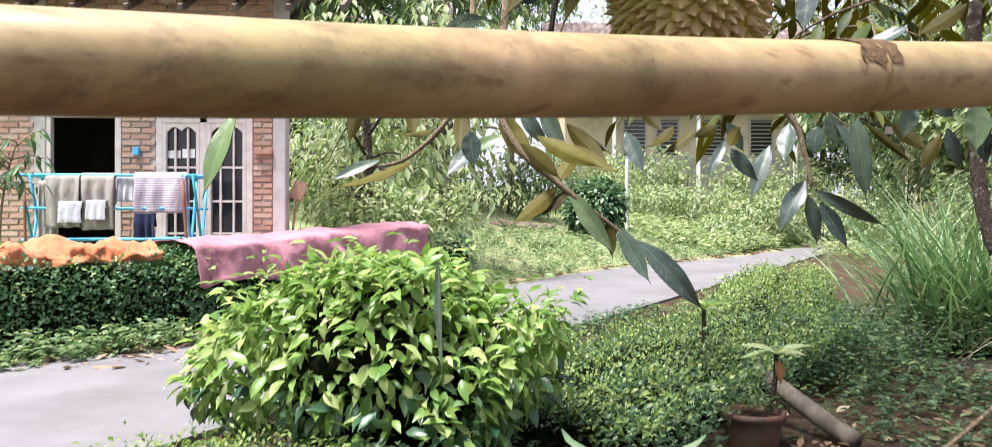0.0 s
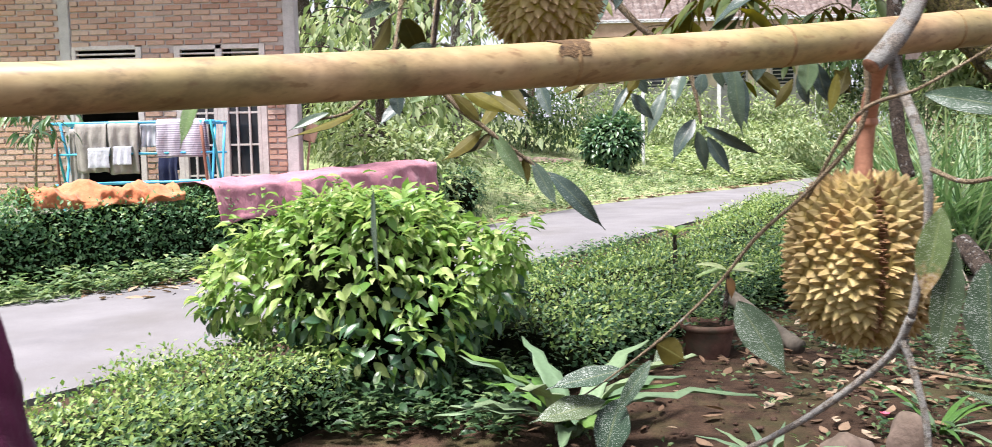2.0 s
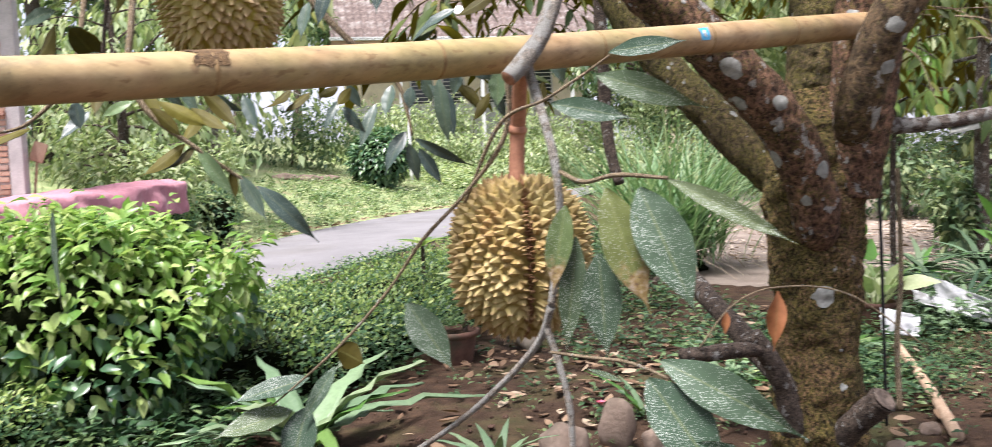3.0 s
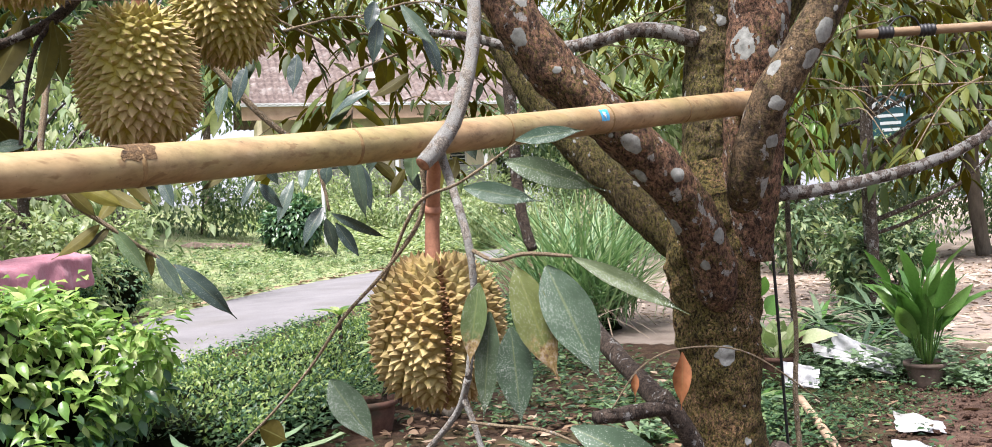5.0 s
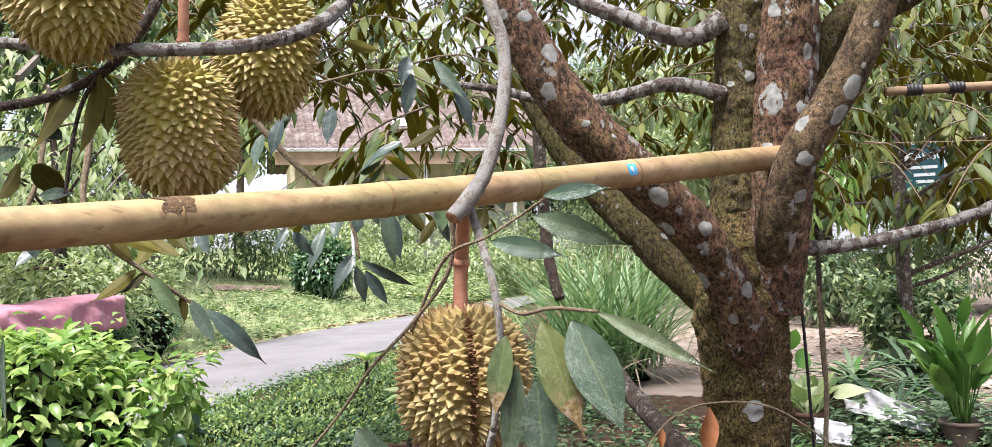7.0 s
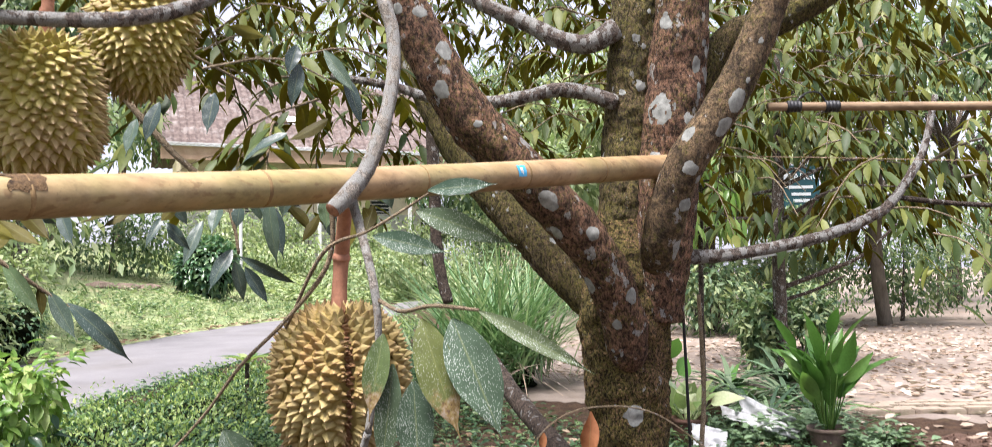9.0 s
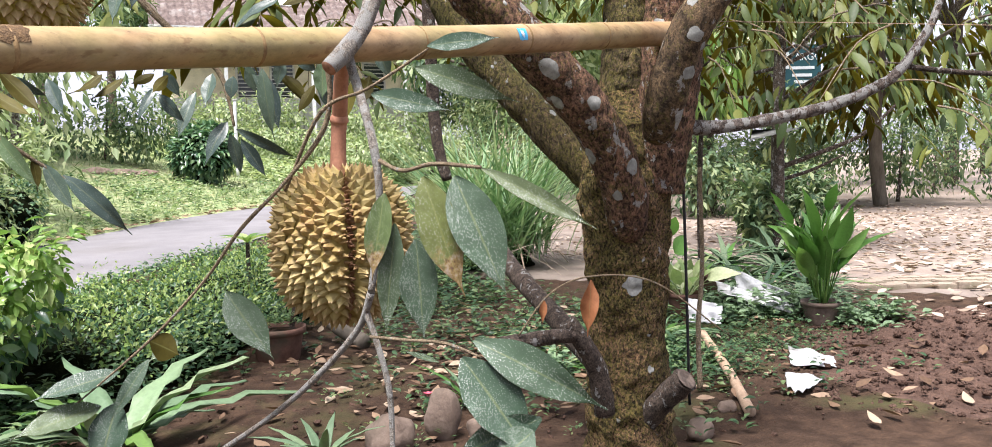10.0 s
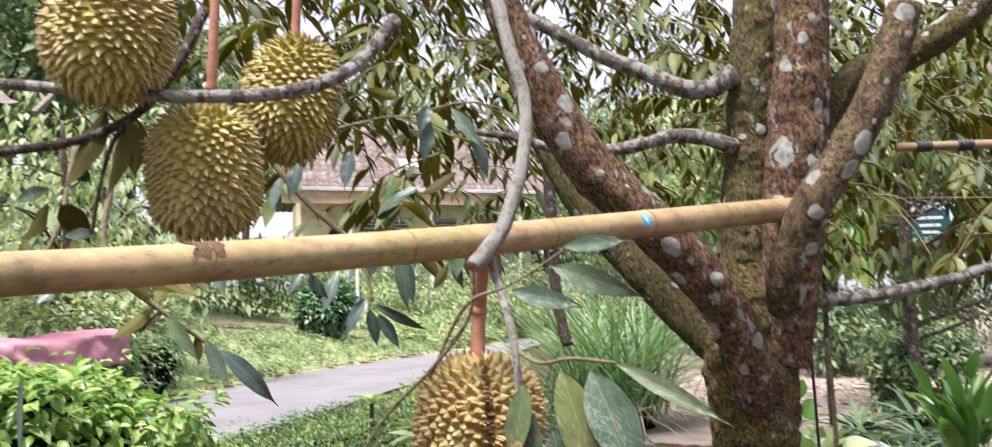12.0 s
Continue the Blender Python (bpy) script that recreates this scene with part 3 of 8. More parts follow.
def scatter(tpl, pos, dirs, ups, length, wide=None):
    """All blades as one array of verts and quads."""
    v, f = tpl[0], tpl[1]
    rot = frames(np.asarray(dirs, float), np.asarray(ups, float))
    ln = np.broadcast_to(np.asarray(length, float), (len(pos),))
    sc = np.repeat(ln[:, None], 3, axis=1)
    if wide is not None:
        sc = sc * np.stack([np.ones(len(pos)), wide, np.ones(len(pos))], axis=1)
    loc = v[None, :, :] * sc[:, None, :]
    w = np.einsum("nij,nkj->nki", rot, loc) + np.asarray(pos, float)[:, None, :]
    q = f[None, :, :] + (np.arange(len(pos)) * len(v))[:, None, None]
    return w.reshape(-1, 3), q.reshape(-1, 4)


def unit(n):
    d = RNG.normal(size=(n, 3))
    return d / np.linalg.norm(d, axis=1)[:, None]


T_DURIAN_LOW = two_sided(blade(4, 0.29, 0.14, 0.2, 0.85, 0.9), 0.01)
T_SHRUB = blade(6, 0.46, 0.20, 0.32, 0.92, 0.9, 0.025)
T_SMALL = blade(2, 0.55, 0.15, 0.12, 0.8, 0.8)
T_LONG = blade(3, 0.22, 0.15, 0.35, 0.8, 0.8)
T_FAR = blade(2, 0.42, 0.2, 0.25, 0.8, 0.8)
T_GRASS = blade(2, 0.09, 0.1, 0.4, 0.4, 0.6)
T_LITTER = blade(4, 0.42, 0.25, -0.12, 0.8, 0.85)


# ---------------------------------------------------------------- ground
ROAD_N, ROAD_ND = np.array([-1.9, 3.4]), np.array([0.46, 0.888])
ROAD_F, ROAD_FD = np.array([-3.0, 7.0]), np.array([0.49, 0.872])


def road_bow(s):
    """How far the far edge of the lane bows outward, s metres along it."""
    return 0.85 * np.exp(-((s - 12.0) / 6.0) ** 2)


def road_side(x, y):
    """Signed metres past the near edge, and past the far edge, of the road (plus: beyond)."""
    n = (x - ROAD_N[0]) * -ROAD_ND[1] + (y - ROAD_N[1]) * ROAD_ND[0]
    f = (x - ROAD_F[0]) * -ROAD_FD[1] + (y - ROAD_F[1]) * ROAD_FD[0]
    return n, f - road_bow((x - ROAD_F[0]) * ROAD_FD[0] + (y - ROAD_F[1]) * ROAD_FD[1])


def smooth(a, b, x):
    s = np.clip((x - a) / (b - a), 0, 1)
    return s * s * (3 - 2 * s)


def ground_z(x, y):
    n, f = road_side(x, y)
    bump = 0.02 * np.sin(1.7 * x + 0.6) * np.sin(1.3 * y + 0.2)
    z = bump * (1 - smooth(-1.0, -0.2, n))
    z = z + 0.13 * smooth(-1.6, -0.1, n)
    z = z + (0.06 * smooth(0.0, 0.5, f) + 0.2 * np.clip(f - 0.5, 0, 13) + 1.4 * smooth(12, 60, f)) * smooth(8.0, 15.0, y + 0.2 * x)
    z = z + 0.5 * smooth(0.6, 1.6, f) * (1 - smooth(-1.5, 0.6, x)) * (1 - smooth(9.5, 12, y))
    return z


def axis_steps(lo, hi, near_lo, near_hi, fine, coarse):
    a = np.arange(near_lo, near_hi + fine, fine)
    left, right, s = [], [], fine
    p = near_lo
    while p > lo:
        s = min(s * 1.25, coarse)
        p -= s
        left.append(p)
    p, s = near_hi + fine, fine
    while p < hi:
        s = min(s * 1.25, coarse)
        p += s
        right.append(p)
    return np.array(left[::-1] + list(a) + right)


gx = axis_steps(-400, 400, -5.5, 9.5, 0.11, 40)
gy = axis_steps(-400, 400, -1.5, 13.0, 0.11, 40)
GX, GY = np.meshgrid(gx, gy)
GZ = ground_z(GX, GY)
rough_zone = np.exp(-((GX - 2.5) ** 2 + (GY - 2.5) ** 2) / 30)
for i in range(0, GX.shape[0]):
    for j in range(0, GX.shape[1]):
        if rough_zone[i, j] > 0.05:
            x, y = GX[i, j], GY[i, j]
            clod = noise.noise(Vector((x * 2.3, y * 2.3, 0.3))) * 0.035 + noise.noise(Vector((x * 7, y * 7, 1.3))) * 0.02
            heap = 0.16 * math.exp(-((x - 5.1) ** 2 + (y - 2.4) ** 2) / 0.9) * (0.6 + noise.noise(Vector((x * 5, y * 5, 4))))
            n_side = road_side(x, y)[0]
            GZ[i, j] += rough_zone[i, j] * (clod + heap) * (1 if n_side < -0.2 else 0)
nx, ny = len(gx), len(gy)
quads = np.array([(i * nx + j, i * nx + j + 1, (i + 1) * nx + j + 1, (i + 1) * nx + j) for i in range(ny - 1) for j in range(nx - 1)])
cx, cy = (GX[:-1, :-1] + GX[1:, 1:]) / 2, (GY[:-1, :-1] + GY[1:, 1:]) / 2
n_s, f_s = road_side(cx, cy)
gi = np.zeros(cx.shape, int)
gi[(f_s > 0)] = 1
edge_w = 0.35 * np.sin(cx * 2.1) + 0.25 * np.sin(cy * 3.3)
yard = (cx * 0.62 + cy * 0.55 + edge_w * 0.4 > 6.3) & (n_s < -3.0) & (cx > 3.6)
gi[yard] = 2
turned = (np.hypot((cx - 5.2) / 1.7, (cy - 2.3) / 1.25) + 0.25 * edge_w < 1.0) & ~yard
gi[turned] = 3
ground = solo("ground", quads_mesh("ground", np.stack([GX.ravel(), GY.ravel(), GZ.ravel()], 1), quads, [M_SOIL, M_FIELD, M_YARD, M_TURNED], gi.ravel()), None,
              "brown garden soil, grassy field and pale yard", "ground", kind="structure")


def road_strip():
    verts, faces = [], []
    steps = np.linspace(-14, 75, 120)
    for s in steps:
        a, b = ROAD_N + ROAD_ND * s, ROAD_F + ROAD_FD * (s - 3.0)
        ea = 0.07 * noise.noise(Vector((s * 1.3, 0, 0)))
        eb = 0.10 * noise.noise(Vector((s * 1.1, 5, 0)))
        side = np.array([-ROAD_ND[1], ROAD_ND[0]])
        a, b = a - side * (0.04 + ea), b + side * (0.03 + eb + float(road_bow(s - 3.0)))
        for k in range(7):
            p = a + (b - a) * k / 6
            z = 0.165 + 0.02 * math.sin(math.pi * k / 6) + 0.004 * noise.noise(Vector((p[0] * 2, p[1] * 2, 0)))
            verts.append((p[0], p[1], z))
        verts.append((a[0], a[1], 0.05))
        verts.append((b[0], b[1], 0.05))
    for i in range(len(steps) - 1):
        o, q = i * 9, (i + 1) * 9
        for k in range(6):
            faces.append((o + k, o + k + 1, q + k + 1, q + k))
        faces.append((o + 7, o, q, q + 7))
        faces.append((o + 6, o + 8, q + 8, q + 6))
    return mesh_of("road", verts, faces, M_ROAD, smooth=False)


solo("road", road_strip(), None, "worn pale grey concrete village lane", "road", kind="structure")


# ---------------------------------------------------------------- bamboo rail
RAIL_A, RAIL_D = np.array([0.31, 0.845, 1.371]), np.array([0.8812, 0.4650, 0.0850])


def rail_point(s, r=0.0):
    p = RAIL_A + RAIL_D * s
    return (p[0], p[1] - 0.0265 + 0.0134 * s - 0.0073 * s * s, p[2] - 0.0178 + 0.0032 * s + 0.019 * s * s - 0.0044 * s ** 3, r)


def rail_radius(s):
    return 0.0359 + 0.0037 * s - 0.0003 * s * s


bamboo_rail = thing("bamboo_rail", "thick weathered yellow bamboo pole lashed into a tree fork", "bamboo pole", RAIL_A - RAIL_D * 1.5)
NODES_AT = [-1.1, 0.0, 0.46, 0.93, 1.36, 1.78]
pts = []
for s in np.arange(-1.6, 2.33, 0.03):
    r = rail_radius(s)
    for nd in NODES_AT:
        d = s - nd
        r += 0.0013 * math.exp(-(d / 0.014) ** 2)
    pts.append(rail_point(s, r))
v, f, q, t = tube_data(pts, 2, 28, 0.012, 7)
part("culm", mesh_of("culm", v, f, M_BAMBOO, smooth=True), None, bamboo_rail)
for nd in NODES_AT:
    ring = [rail_point(nd + d, rail_radius(nd) + 0.0003 + e) for d, e in ((-0.0055, 0.0001), (-0.002, 0.0013), (0.001, 0.0013), (0.0035, 0.0001))]
    v, f, q, t = tube_data(ring, 2, 28, 0.02, 30, caps=False)
    part("node_ring", mesh_of("node_ring", v, f, M_BAMBOO_NODE, smooth=True), None, bamboo_rail)


def rail_patch(s0, s1, a0, a1, lift, jag, seed):
    """Rough skin patch wrapped round the pole."""
    n_s, n_a = 10, 10
    ax = Vector(RAIL_D)
    side = Vector((RAIL_D[1], -RAIL_D[0], 0)).normalized()
    up = side.cross(ax)
    verts, faces = [], []
    for i in range(n_s + 1):
        for k in range(n_a + 1):
            u, w = i / n_s, k / n_a
            s = s0 + (s1 - s0) * u + jag * noise.noise(Vector((w * 5, seed, u * 2)))
            a = radians(a0 + (a1 - a0) * w + 14 * noise.noise(Vector((u * 4, seed, 3))))
            rad = rail_radius(s) + lift * (0.6 + 0.8 * abs(noise.noise(Vector((u * 9, w * 9, seed)))))
            p = Vector(rail_point(s)[:3]) + (side * math.cos(a) + up * math.sin(a)) * rad
            verts.append(p)
    for i in range(n_s):
        for k in range(n_a):
            a = i * (n_a + 1) + k
            faces.append((a, a + 1, a + n_a + 2, a + n_a + 1))
    return verts, faces


v, f = rail_patch(-0.034, 0.022, 12, 140, 0.0022, 0.03, 2.0)
part("node_scar", mesh_of("node_scar", v, f, M_BAMBOO_SCAR, smooth=True), None, bamboo_rail, "dark broken sheath scar")
v, f = rail_patch(1.296, 1.334, -8, 40, 0.0016, 0.002, 5.0)
sticker = part("sticker", mesh_of("sticker", v, f, M_STICKER, smooth=True), None, bamboo_rail, "small blue and white sticker")
v, f = rail_patch(1.306, 1.318, 4, 26, 0.0032, 0.006, 7.0)
part("sticker_print", mesh_of("sticker_print", v, f, M_SIGNTEXT, smooth=True), None, sticker)

# ---------------------------------------------------------------- durian tree
durian_tree = thing("durian_tree", "mossy durian tree with lichen-spotted forking limbs", "tree", (2.25, 2.08, 0))


def limb(name, pts, mat, per=7, seg=18, rough=0.10, freq=8.0, label="", flake=0.0):
    return part(name, tube(name, pts, mat, per, seg, rough, freq, flake), None, durian_tree, label)


def lichen_on(parent, pts, count, size, seed, lo=0.0, hi=1.0, toward=(-0.35, -0.94, 0.1), jitter=0.75):
    """Thin pale crusts lying flat on a limb's skin."""
    r = np.random.default_rng(seed)
    q = spline(pts, 12)
    tang = np.gradient(q[:, :3], axis=0)
    bpy.context.view_layer.update()
    for c in range(count):
        i = int((lo + (hi - lo) * (c + r.random()) / count) * (len(q) - 1))
        t = Vector(tang[i]).normalized()
        d = Vector(toward) + Vector(r.normal(size=3) * jitter)
        d = (d - t * d.dot(t)).normalized()
        rad = q[i, 3]
        side = t.cross(d)
        s = size * (0.22 + 0.85 * r.random() ** 2.2 if jitter else 1.0)
        rim = 18
        verts, faces = [], []
        asp = (0.75 + 0.7 * r.random()) if jitter else 0.9
        ph = r.random() * 9
        for rr, hh in ((1.0, 0.0002), (0.9, 0.0008), (0.6, 0.0009), (0.3, 0.0009), (0.02, 0.0009)):
            for k in range(rim):
                a = 2 * math.pi * k / rim
                j = 1 + 0.4 * noise.noise(Vector((math.cos(a) * 1.5, math.sin(a) * 1.5, ph))) + 0.12 * noise.noise(Vector((math.cos(a) * 5, math.sin(a) * 5, ph)))
                x, y = s * rr * j * math.cos(a), s * rr * j * math.sin(a) * asp
                ang = min(1.3, max(-1.3, x / rad))
                out = d * math.cos(ang) + side * math.sin(ang)
                p = Vector(q[i, :3]) + out * rad + t * y
                hit, at, nrm, _ = parent.closest_point_on_mesh(p)
                verts.append(at + (nrm * hh if jitter else out * (0.0035 + hh)) if hit else p)
        for k2 in range(4):
            for k in range(rim):
                kk = (k + 1) % rim
                faces.append((k2 * rim + k, k2 * rim + kk, (k2 + 1) * rim + kk, (k2 + 1) * rim + k))
        faces.append(tuple(range(4 * rim, 5 * rim)))
        part("lichen_patch", mesh_of("lichen_patch", verts, faces, M_LICHEN, smooth=True), None, parent)


TRUNK = [(2.27, 2.1, -0.12, 0.23), (2.26, 2.09, 0.05, 0.175), (2.25, 2.08, 0.3, 0.155), (2.25, 2.08, 0.6, 0.152), (2.25, 2.08, 0.9, 0.16), (2.255, 2.09, 1.1, 0.17), (2.27, 2.1, 1.3, 0.15), (2.29, 2.1, 1.5, 0.1)]
STEM_L = [(2.26, 2.106, 1.185, 0.1), (2.27, 2.087, 1.475, 0.105), (2.29, 2.062, 1.839, 0.1), (2.31, 2.036, 2.202, 0.098), (2.366, 2.044, 2.708, 0.085), (2.386, 2.06, 3.281, 0.07)]
STEM_R = [(2.329, 2.008, 1.037, 0.11), (2.359, 1.959, 1.389, 0.115), (2.39, 1.927, 1.811, 0.112), (2.418, 1.9, 2.163, 0.105), (2.457, 1.863, 2.632, 0.09), (2.539, 1.81, 3.145, 0.07)]
LIMB_FRONT = [(2.186, 1.995, 0.868, 0.035), (2.182, 1.972, 0.90, 0.066), (2.174, 1.955, 0.955, 0.079), (2.135, 1.93, 1.07, 0.082), (2.051, 1.906, 1.232, 0.084), (1.899, 1.891, 1.407, 0.083), (1.755, 1.897, 1.545, 0.083), (1.557, 1.927, 1.738, 0.085), (1.42, 1.957, 1.963, 0.078), (1.313, 1.978, 2.186, 0.07), (1.228, 1.992, 2.429, 0.06)]
LIMB_BACK = [(2.304, 2.126, 0.938, 0.06), (2.166, 2.243, 1.129, 0.075), (2.004, 2.386, 1.352, 0.073), (1.88, 2.518, 1.555, 0.07), (1.772, 2.644, 1.777, 0.065), (1.684, 2.763, 2.036, 0.06), (1.619, 2.871, 2.35, 0.055), (1.578, 2.969, 2.706, 0.05)]
LIMB_RIGHT = [(2.228, 1.86, 1.232, 0.04), (2.222, 1.82, 1.27, 0.062), (2.212, 1.77, 1.346, 0.067), (2.23, 1.676, 1.552, 0.066), (2.292, 1.619, 1.682, 0.064), (2.382, 1.572, 1.833, 0.062), (2.469, 1.535, 2.017, 0.06), (2.548, 1.498, 2.255, 0.056)]
LIMB_DIAG = [(2.515, 2.03, 1.876, 0.06), (2.677, 1.939, 2.124, 0.062), (2.817, 1.82, 2.181, 0.06), (3.007, 1.672, 2.319, 0.055), (3.191, 1.521, 2.526, 0.05)]
TWIG_LEFT = [(2.205, 2.034, 1.861, 0.032), (2.092, 2.067, 1.898, 0.03), (1.978, 2.102, 1.909, 0.028), (1.862, 2.139, 1.88, 0.026), (1.745, 2.229, 1.869, 0.024), (1.577, 2.332, 1.894, 0.02), (1.429, 2.427, 1.953, 0.017), (1.226, 2.539, 2.001, 0.012)]
TWIG_UPPER = [(2.204, 2.02, 2.143, 0.045), (2.11, 2.052, 2.089, 0.04), (2.007, 2.083, 2.097, 0.036), (1.895, 2.166, 2.176, 0.032), (1.755, 2.257, 2.261, 0.03), (1.611, 2.348, 2.373, 0.027), (1.50, 2.43, 2.46, 0.024), (1.40, 2.50, 2.55, 0.021), (1.22, 2.6, 2.72, 0.014)]
BRANCH_RIGHT = [(2.30, 2.02, 1.245, 0.036), (2.447, 1.99, 1.267, 0.031), (2.609, 1.95, 1.27, 0.026), (2.844, 1.9, 1.301, 0.024), (3.087, 1.85, 1.351, 0.023), (3.269, 1.8, 1.422, 0.021), (3.36, 1.78, 1.486, 0.02), (3.478, 1.77, 1.617, 0.018), (3.536, 1.76, 1.718, 0.016), (3.60, 1.75, 1.93, 0.012)]
BRANCH_RIGHT_SUB = [(3.385, 1.79, 1.50, 0.012), (3.56, 1.72, 1.475, 0.011), (3.75, 1.64, 1.46, 0.01), (3.98, 1.56, 1.452, 0.008)]

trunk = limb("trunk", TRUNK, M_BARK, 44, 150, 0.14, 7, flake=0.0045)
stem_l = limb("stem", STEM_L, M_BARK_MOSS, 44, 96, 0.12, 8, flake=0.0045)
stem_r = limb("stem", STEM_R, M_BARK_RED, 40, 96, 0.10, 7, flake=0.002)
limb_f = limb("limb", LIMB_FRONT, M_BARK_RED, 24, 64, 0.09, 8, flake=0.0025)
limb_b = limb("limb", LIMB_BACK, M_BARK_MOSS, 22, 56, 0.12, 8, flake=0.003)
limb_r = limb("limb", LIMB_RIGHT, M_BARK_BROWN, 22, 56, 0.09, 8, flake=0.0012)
limb_d = limb("limb", LIMB_DIAG, M_BARK_MOSS, 8, 18, 0.1, 8)
limb("branch", TWIG_LEFT, M_BARK_GREY, 6, 14, 0.14, 14)
limb("branch", TWIG_UPPER, M_BARK_GREY, 6, 14, 0.12, 12)
limb("branch", BRANCH_RIGHT, M_BARK_GREY, 7, 12, 0.14, 20)
limb("branch", BRANCH_RIGHT_SUB, M_BARK_DARK, 5, 8, 0.1, 20)
lichen_on(limb_f, LIMB_FRONT, 22, 0.032, 3, 0.2, 1.0)
lichen_on(stem_r, STEM_R, 26, 0.05, 4, 0.3, 0.95, (-0.3, -0.95, 0))
lichen_on(stem_l, STEM_L, 12, 0.026, 5, 0.3, 0.9, (-0.3, -0.95, 0))
lichen_on(limb_r, LIMB_RIGHT, 16, 0.035, 6, 0.2, 1.0, (0.1, -0.95, 0))
lichen_on(limb_b, LIMB_BACK, 14, 0.026, 8, 0.1, 0.9)
lichen_on(limb_d, LIMB_DIAG, 8, 0.035, 9, 0.4, 1.0)
lichen_on(trunk, TRUNK, 5, 0.016, 11, 0.2, 0.5)
# the large round patch on the trunk
lichen_on(trunk, [(2.25, 2.08, 0.62, 0.152), (2.25, 2.08, 0.69, 0.152), (2.25, 2.08, 0.76, 0.152)], 1, 0.038, 23, 0.49, 0.51, (-0.40, -0.9, 0), 0.0)

stub = [(2.24, 2.03, 0.12, 0.068), (2.26, 1.95, 0.2, 0.05), (2.28, 1.87, 0.28, 0.045), (2.298, 1.82, 0.332, 0.046), (2.305, 1.80, 0.355, 0.049)]
cut_limb = limb("cut_limb", stub, M_BARK_DARK, 6, 18, 0.12, 14, "sawn-off dark lower limb")
cap = lathe("cut_face", [(0.0001, 0.001), (0.014, 0.0005), (0.016, 0.003), (0.027, 0.002), (0.029, 0.0045), (0.036, 0.004), (0.041, 0.001)], (0, 0, 0), M_CUT_OLD, 22, 0.08)
cap_ob = part("cut_face", cap, None, cut_limb)
cap_ob.matrix_local = Matrix.Translation(Vector((2.308, 1.792, 0.360))) @ Vector((0.035, -0.085, 0.085)).to_track_quat("Z", "Y").to_matrix().to_4x4()
for pts in ([(1.567, 1.765, 0.578, 0.022), (1.682, 1.769, 0.577, 0.024), (1.83, 1.758, 0.581, 0.026)], [(1.813, 1.769, 0.623, 0.03), (1.866, 1.76, 0.544, 0.032), (1.915, 1.763, 0.451, 0.034), (1.961, 1.783, 0.287, 0.036)]):
    limb("dead_branch", pts, M_BARK_DARK, 6, 12, 0.16, 18)

# hanging branches with fruit
GREY_BRANCH = [(0.957, 1.121, 2.051, 0.016), (0.979, 1.072, 1.869, 0.016), (1, 1.04, 1.744, 0.015), (0.988, 1.008, 1.635, 0.015), (0.958, 0.981, 1.532, 0.016), (0.914, 0.958, 1.433, 0.017), (0.872, 0.942, 1.382, 0.019), (0.836, 0.929, 1.347, 0.016)]
VINE_DOWN = [(0.843, 0.961, 1.35, 0.006), (0.844, 0.965, 1.283, 0.005), (0.824, 0.979, 1.217, 0.005), (0.757, 1.023, 1.126, 0.004), (0.68, 1.072, 1.04, 0.004), (0.612, 1.115, 0.939, 0.003), (0.512, 1.171, 0.823, 0.003), (0.399, 1.234, 0.718, 0.002), (0.322, 1.284, 0.65, 0.002)]
SHOOT_DOWN = [(0.885, 0.966, 1.375, 0.01), (0.897, 0.944, 1.306, 0.009), (0.898, 0.881, 1.23, 0.009), (0.904, 0.861, 1.158, 0.008), (0.907, 0.864, 1.087, 0.007), (0.9, 0.871, 1.003, 0.007), (0.889, 0.879, 0.918, 0.007)]
fruit_branch = thing("fruiting_branch", "pale grey lichened durian branch hanging over the bamboo", "branch", GREY_BRANCH[0][:3])


def hung(name, pts, mat, seg=10, rough=0.1, freq=30, parent=None):
    return part(name, tube(name, pts, mat, 7, seg, rough, freq), None, parent or fruit_branch)


main_twig = hung("main_branch", GREY_BRANCH, M_BARK_PALE, 16, 0.12, 25)
hung("hanging_shoot", VINE_DOWN, M_BARK_TWIG)
hung("hanging_shoot", SHOOT_DOWN, M_BARK_PALE)
hung("hanging_shoot", [(0.889, 0.879, 0.918, 0.008), (0.871, 0.924, 0.839, 0.007), (0.8, 1.022, 0.725, 0.007), (0.721, 1.105, 0.636, 0.006), (0.612, 1.2, 0.541, 0.006), (0.536, 1.281, 0.46, 0.005)], M_BARK_PALE)
hung("hanging_shoot", [(0.883, 0.9, 0.879, 0.007), (0.902, 0.885, 0.805, 0.006), (0.916, 0.871, 0.719, 0.006), (0.915, 0.86, 0.597, 0.005), (0.914, 0.856, 0.536, 0.005)], M_BARK_PALE)
hung("twig", [(0.907, 0.861, 1.17, 0.005), (0.931, 0.793, 1.15, 0.004), (0.963, 0.714, 1.161, 0.004), (1.027, 0.652, 1.153, 0.003)], M_BARK_TWIG, 8)
hung("twig", [(0.765, 1.04, 1.113, 0.003), (0.822, 0.951, 1.264, 0.004), (0.889, 0.87, 1.302, 0.003), (0.949, 0.825, 1.342, 0.003), (0.99, 0.798, 1.372, 0.002)], M_BARK_TWIG, 8)
hung("twig", [(0.871, 0.836, 0.842, 0.003), (0.91, 0.732, 0.85, 0.003), (0.947, 0.639, 0.857, 0.003), (0.997, 0.582, 0.835, 0.002)], M_BARK_TWIG, 8)
e = Vector(GREY_BRANCH[-1][:3])
prev = Vector(GREY_BRANCH[-2][:3])
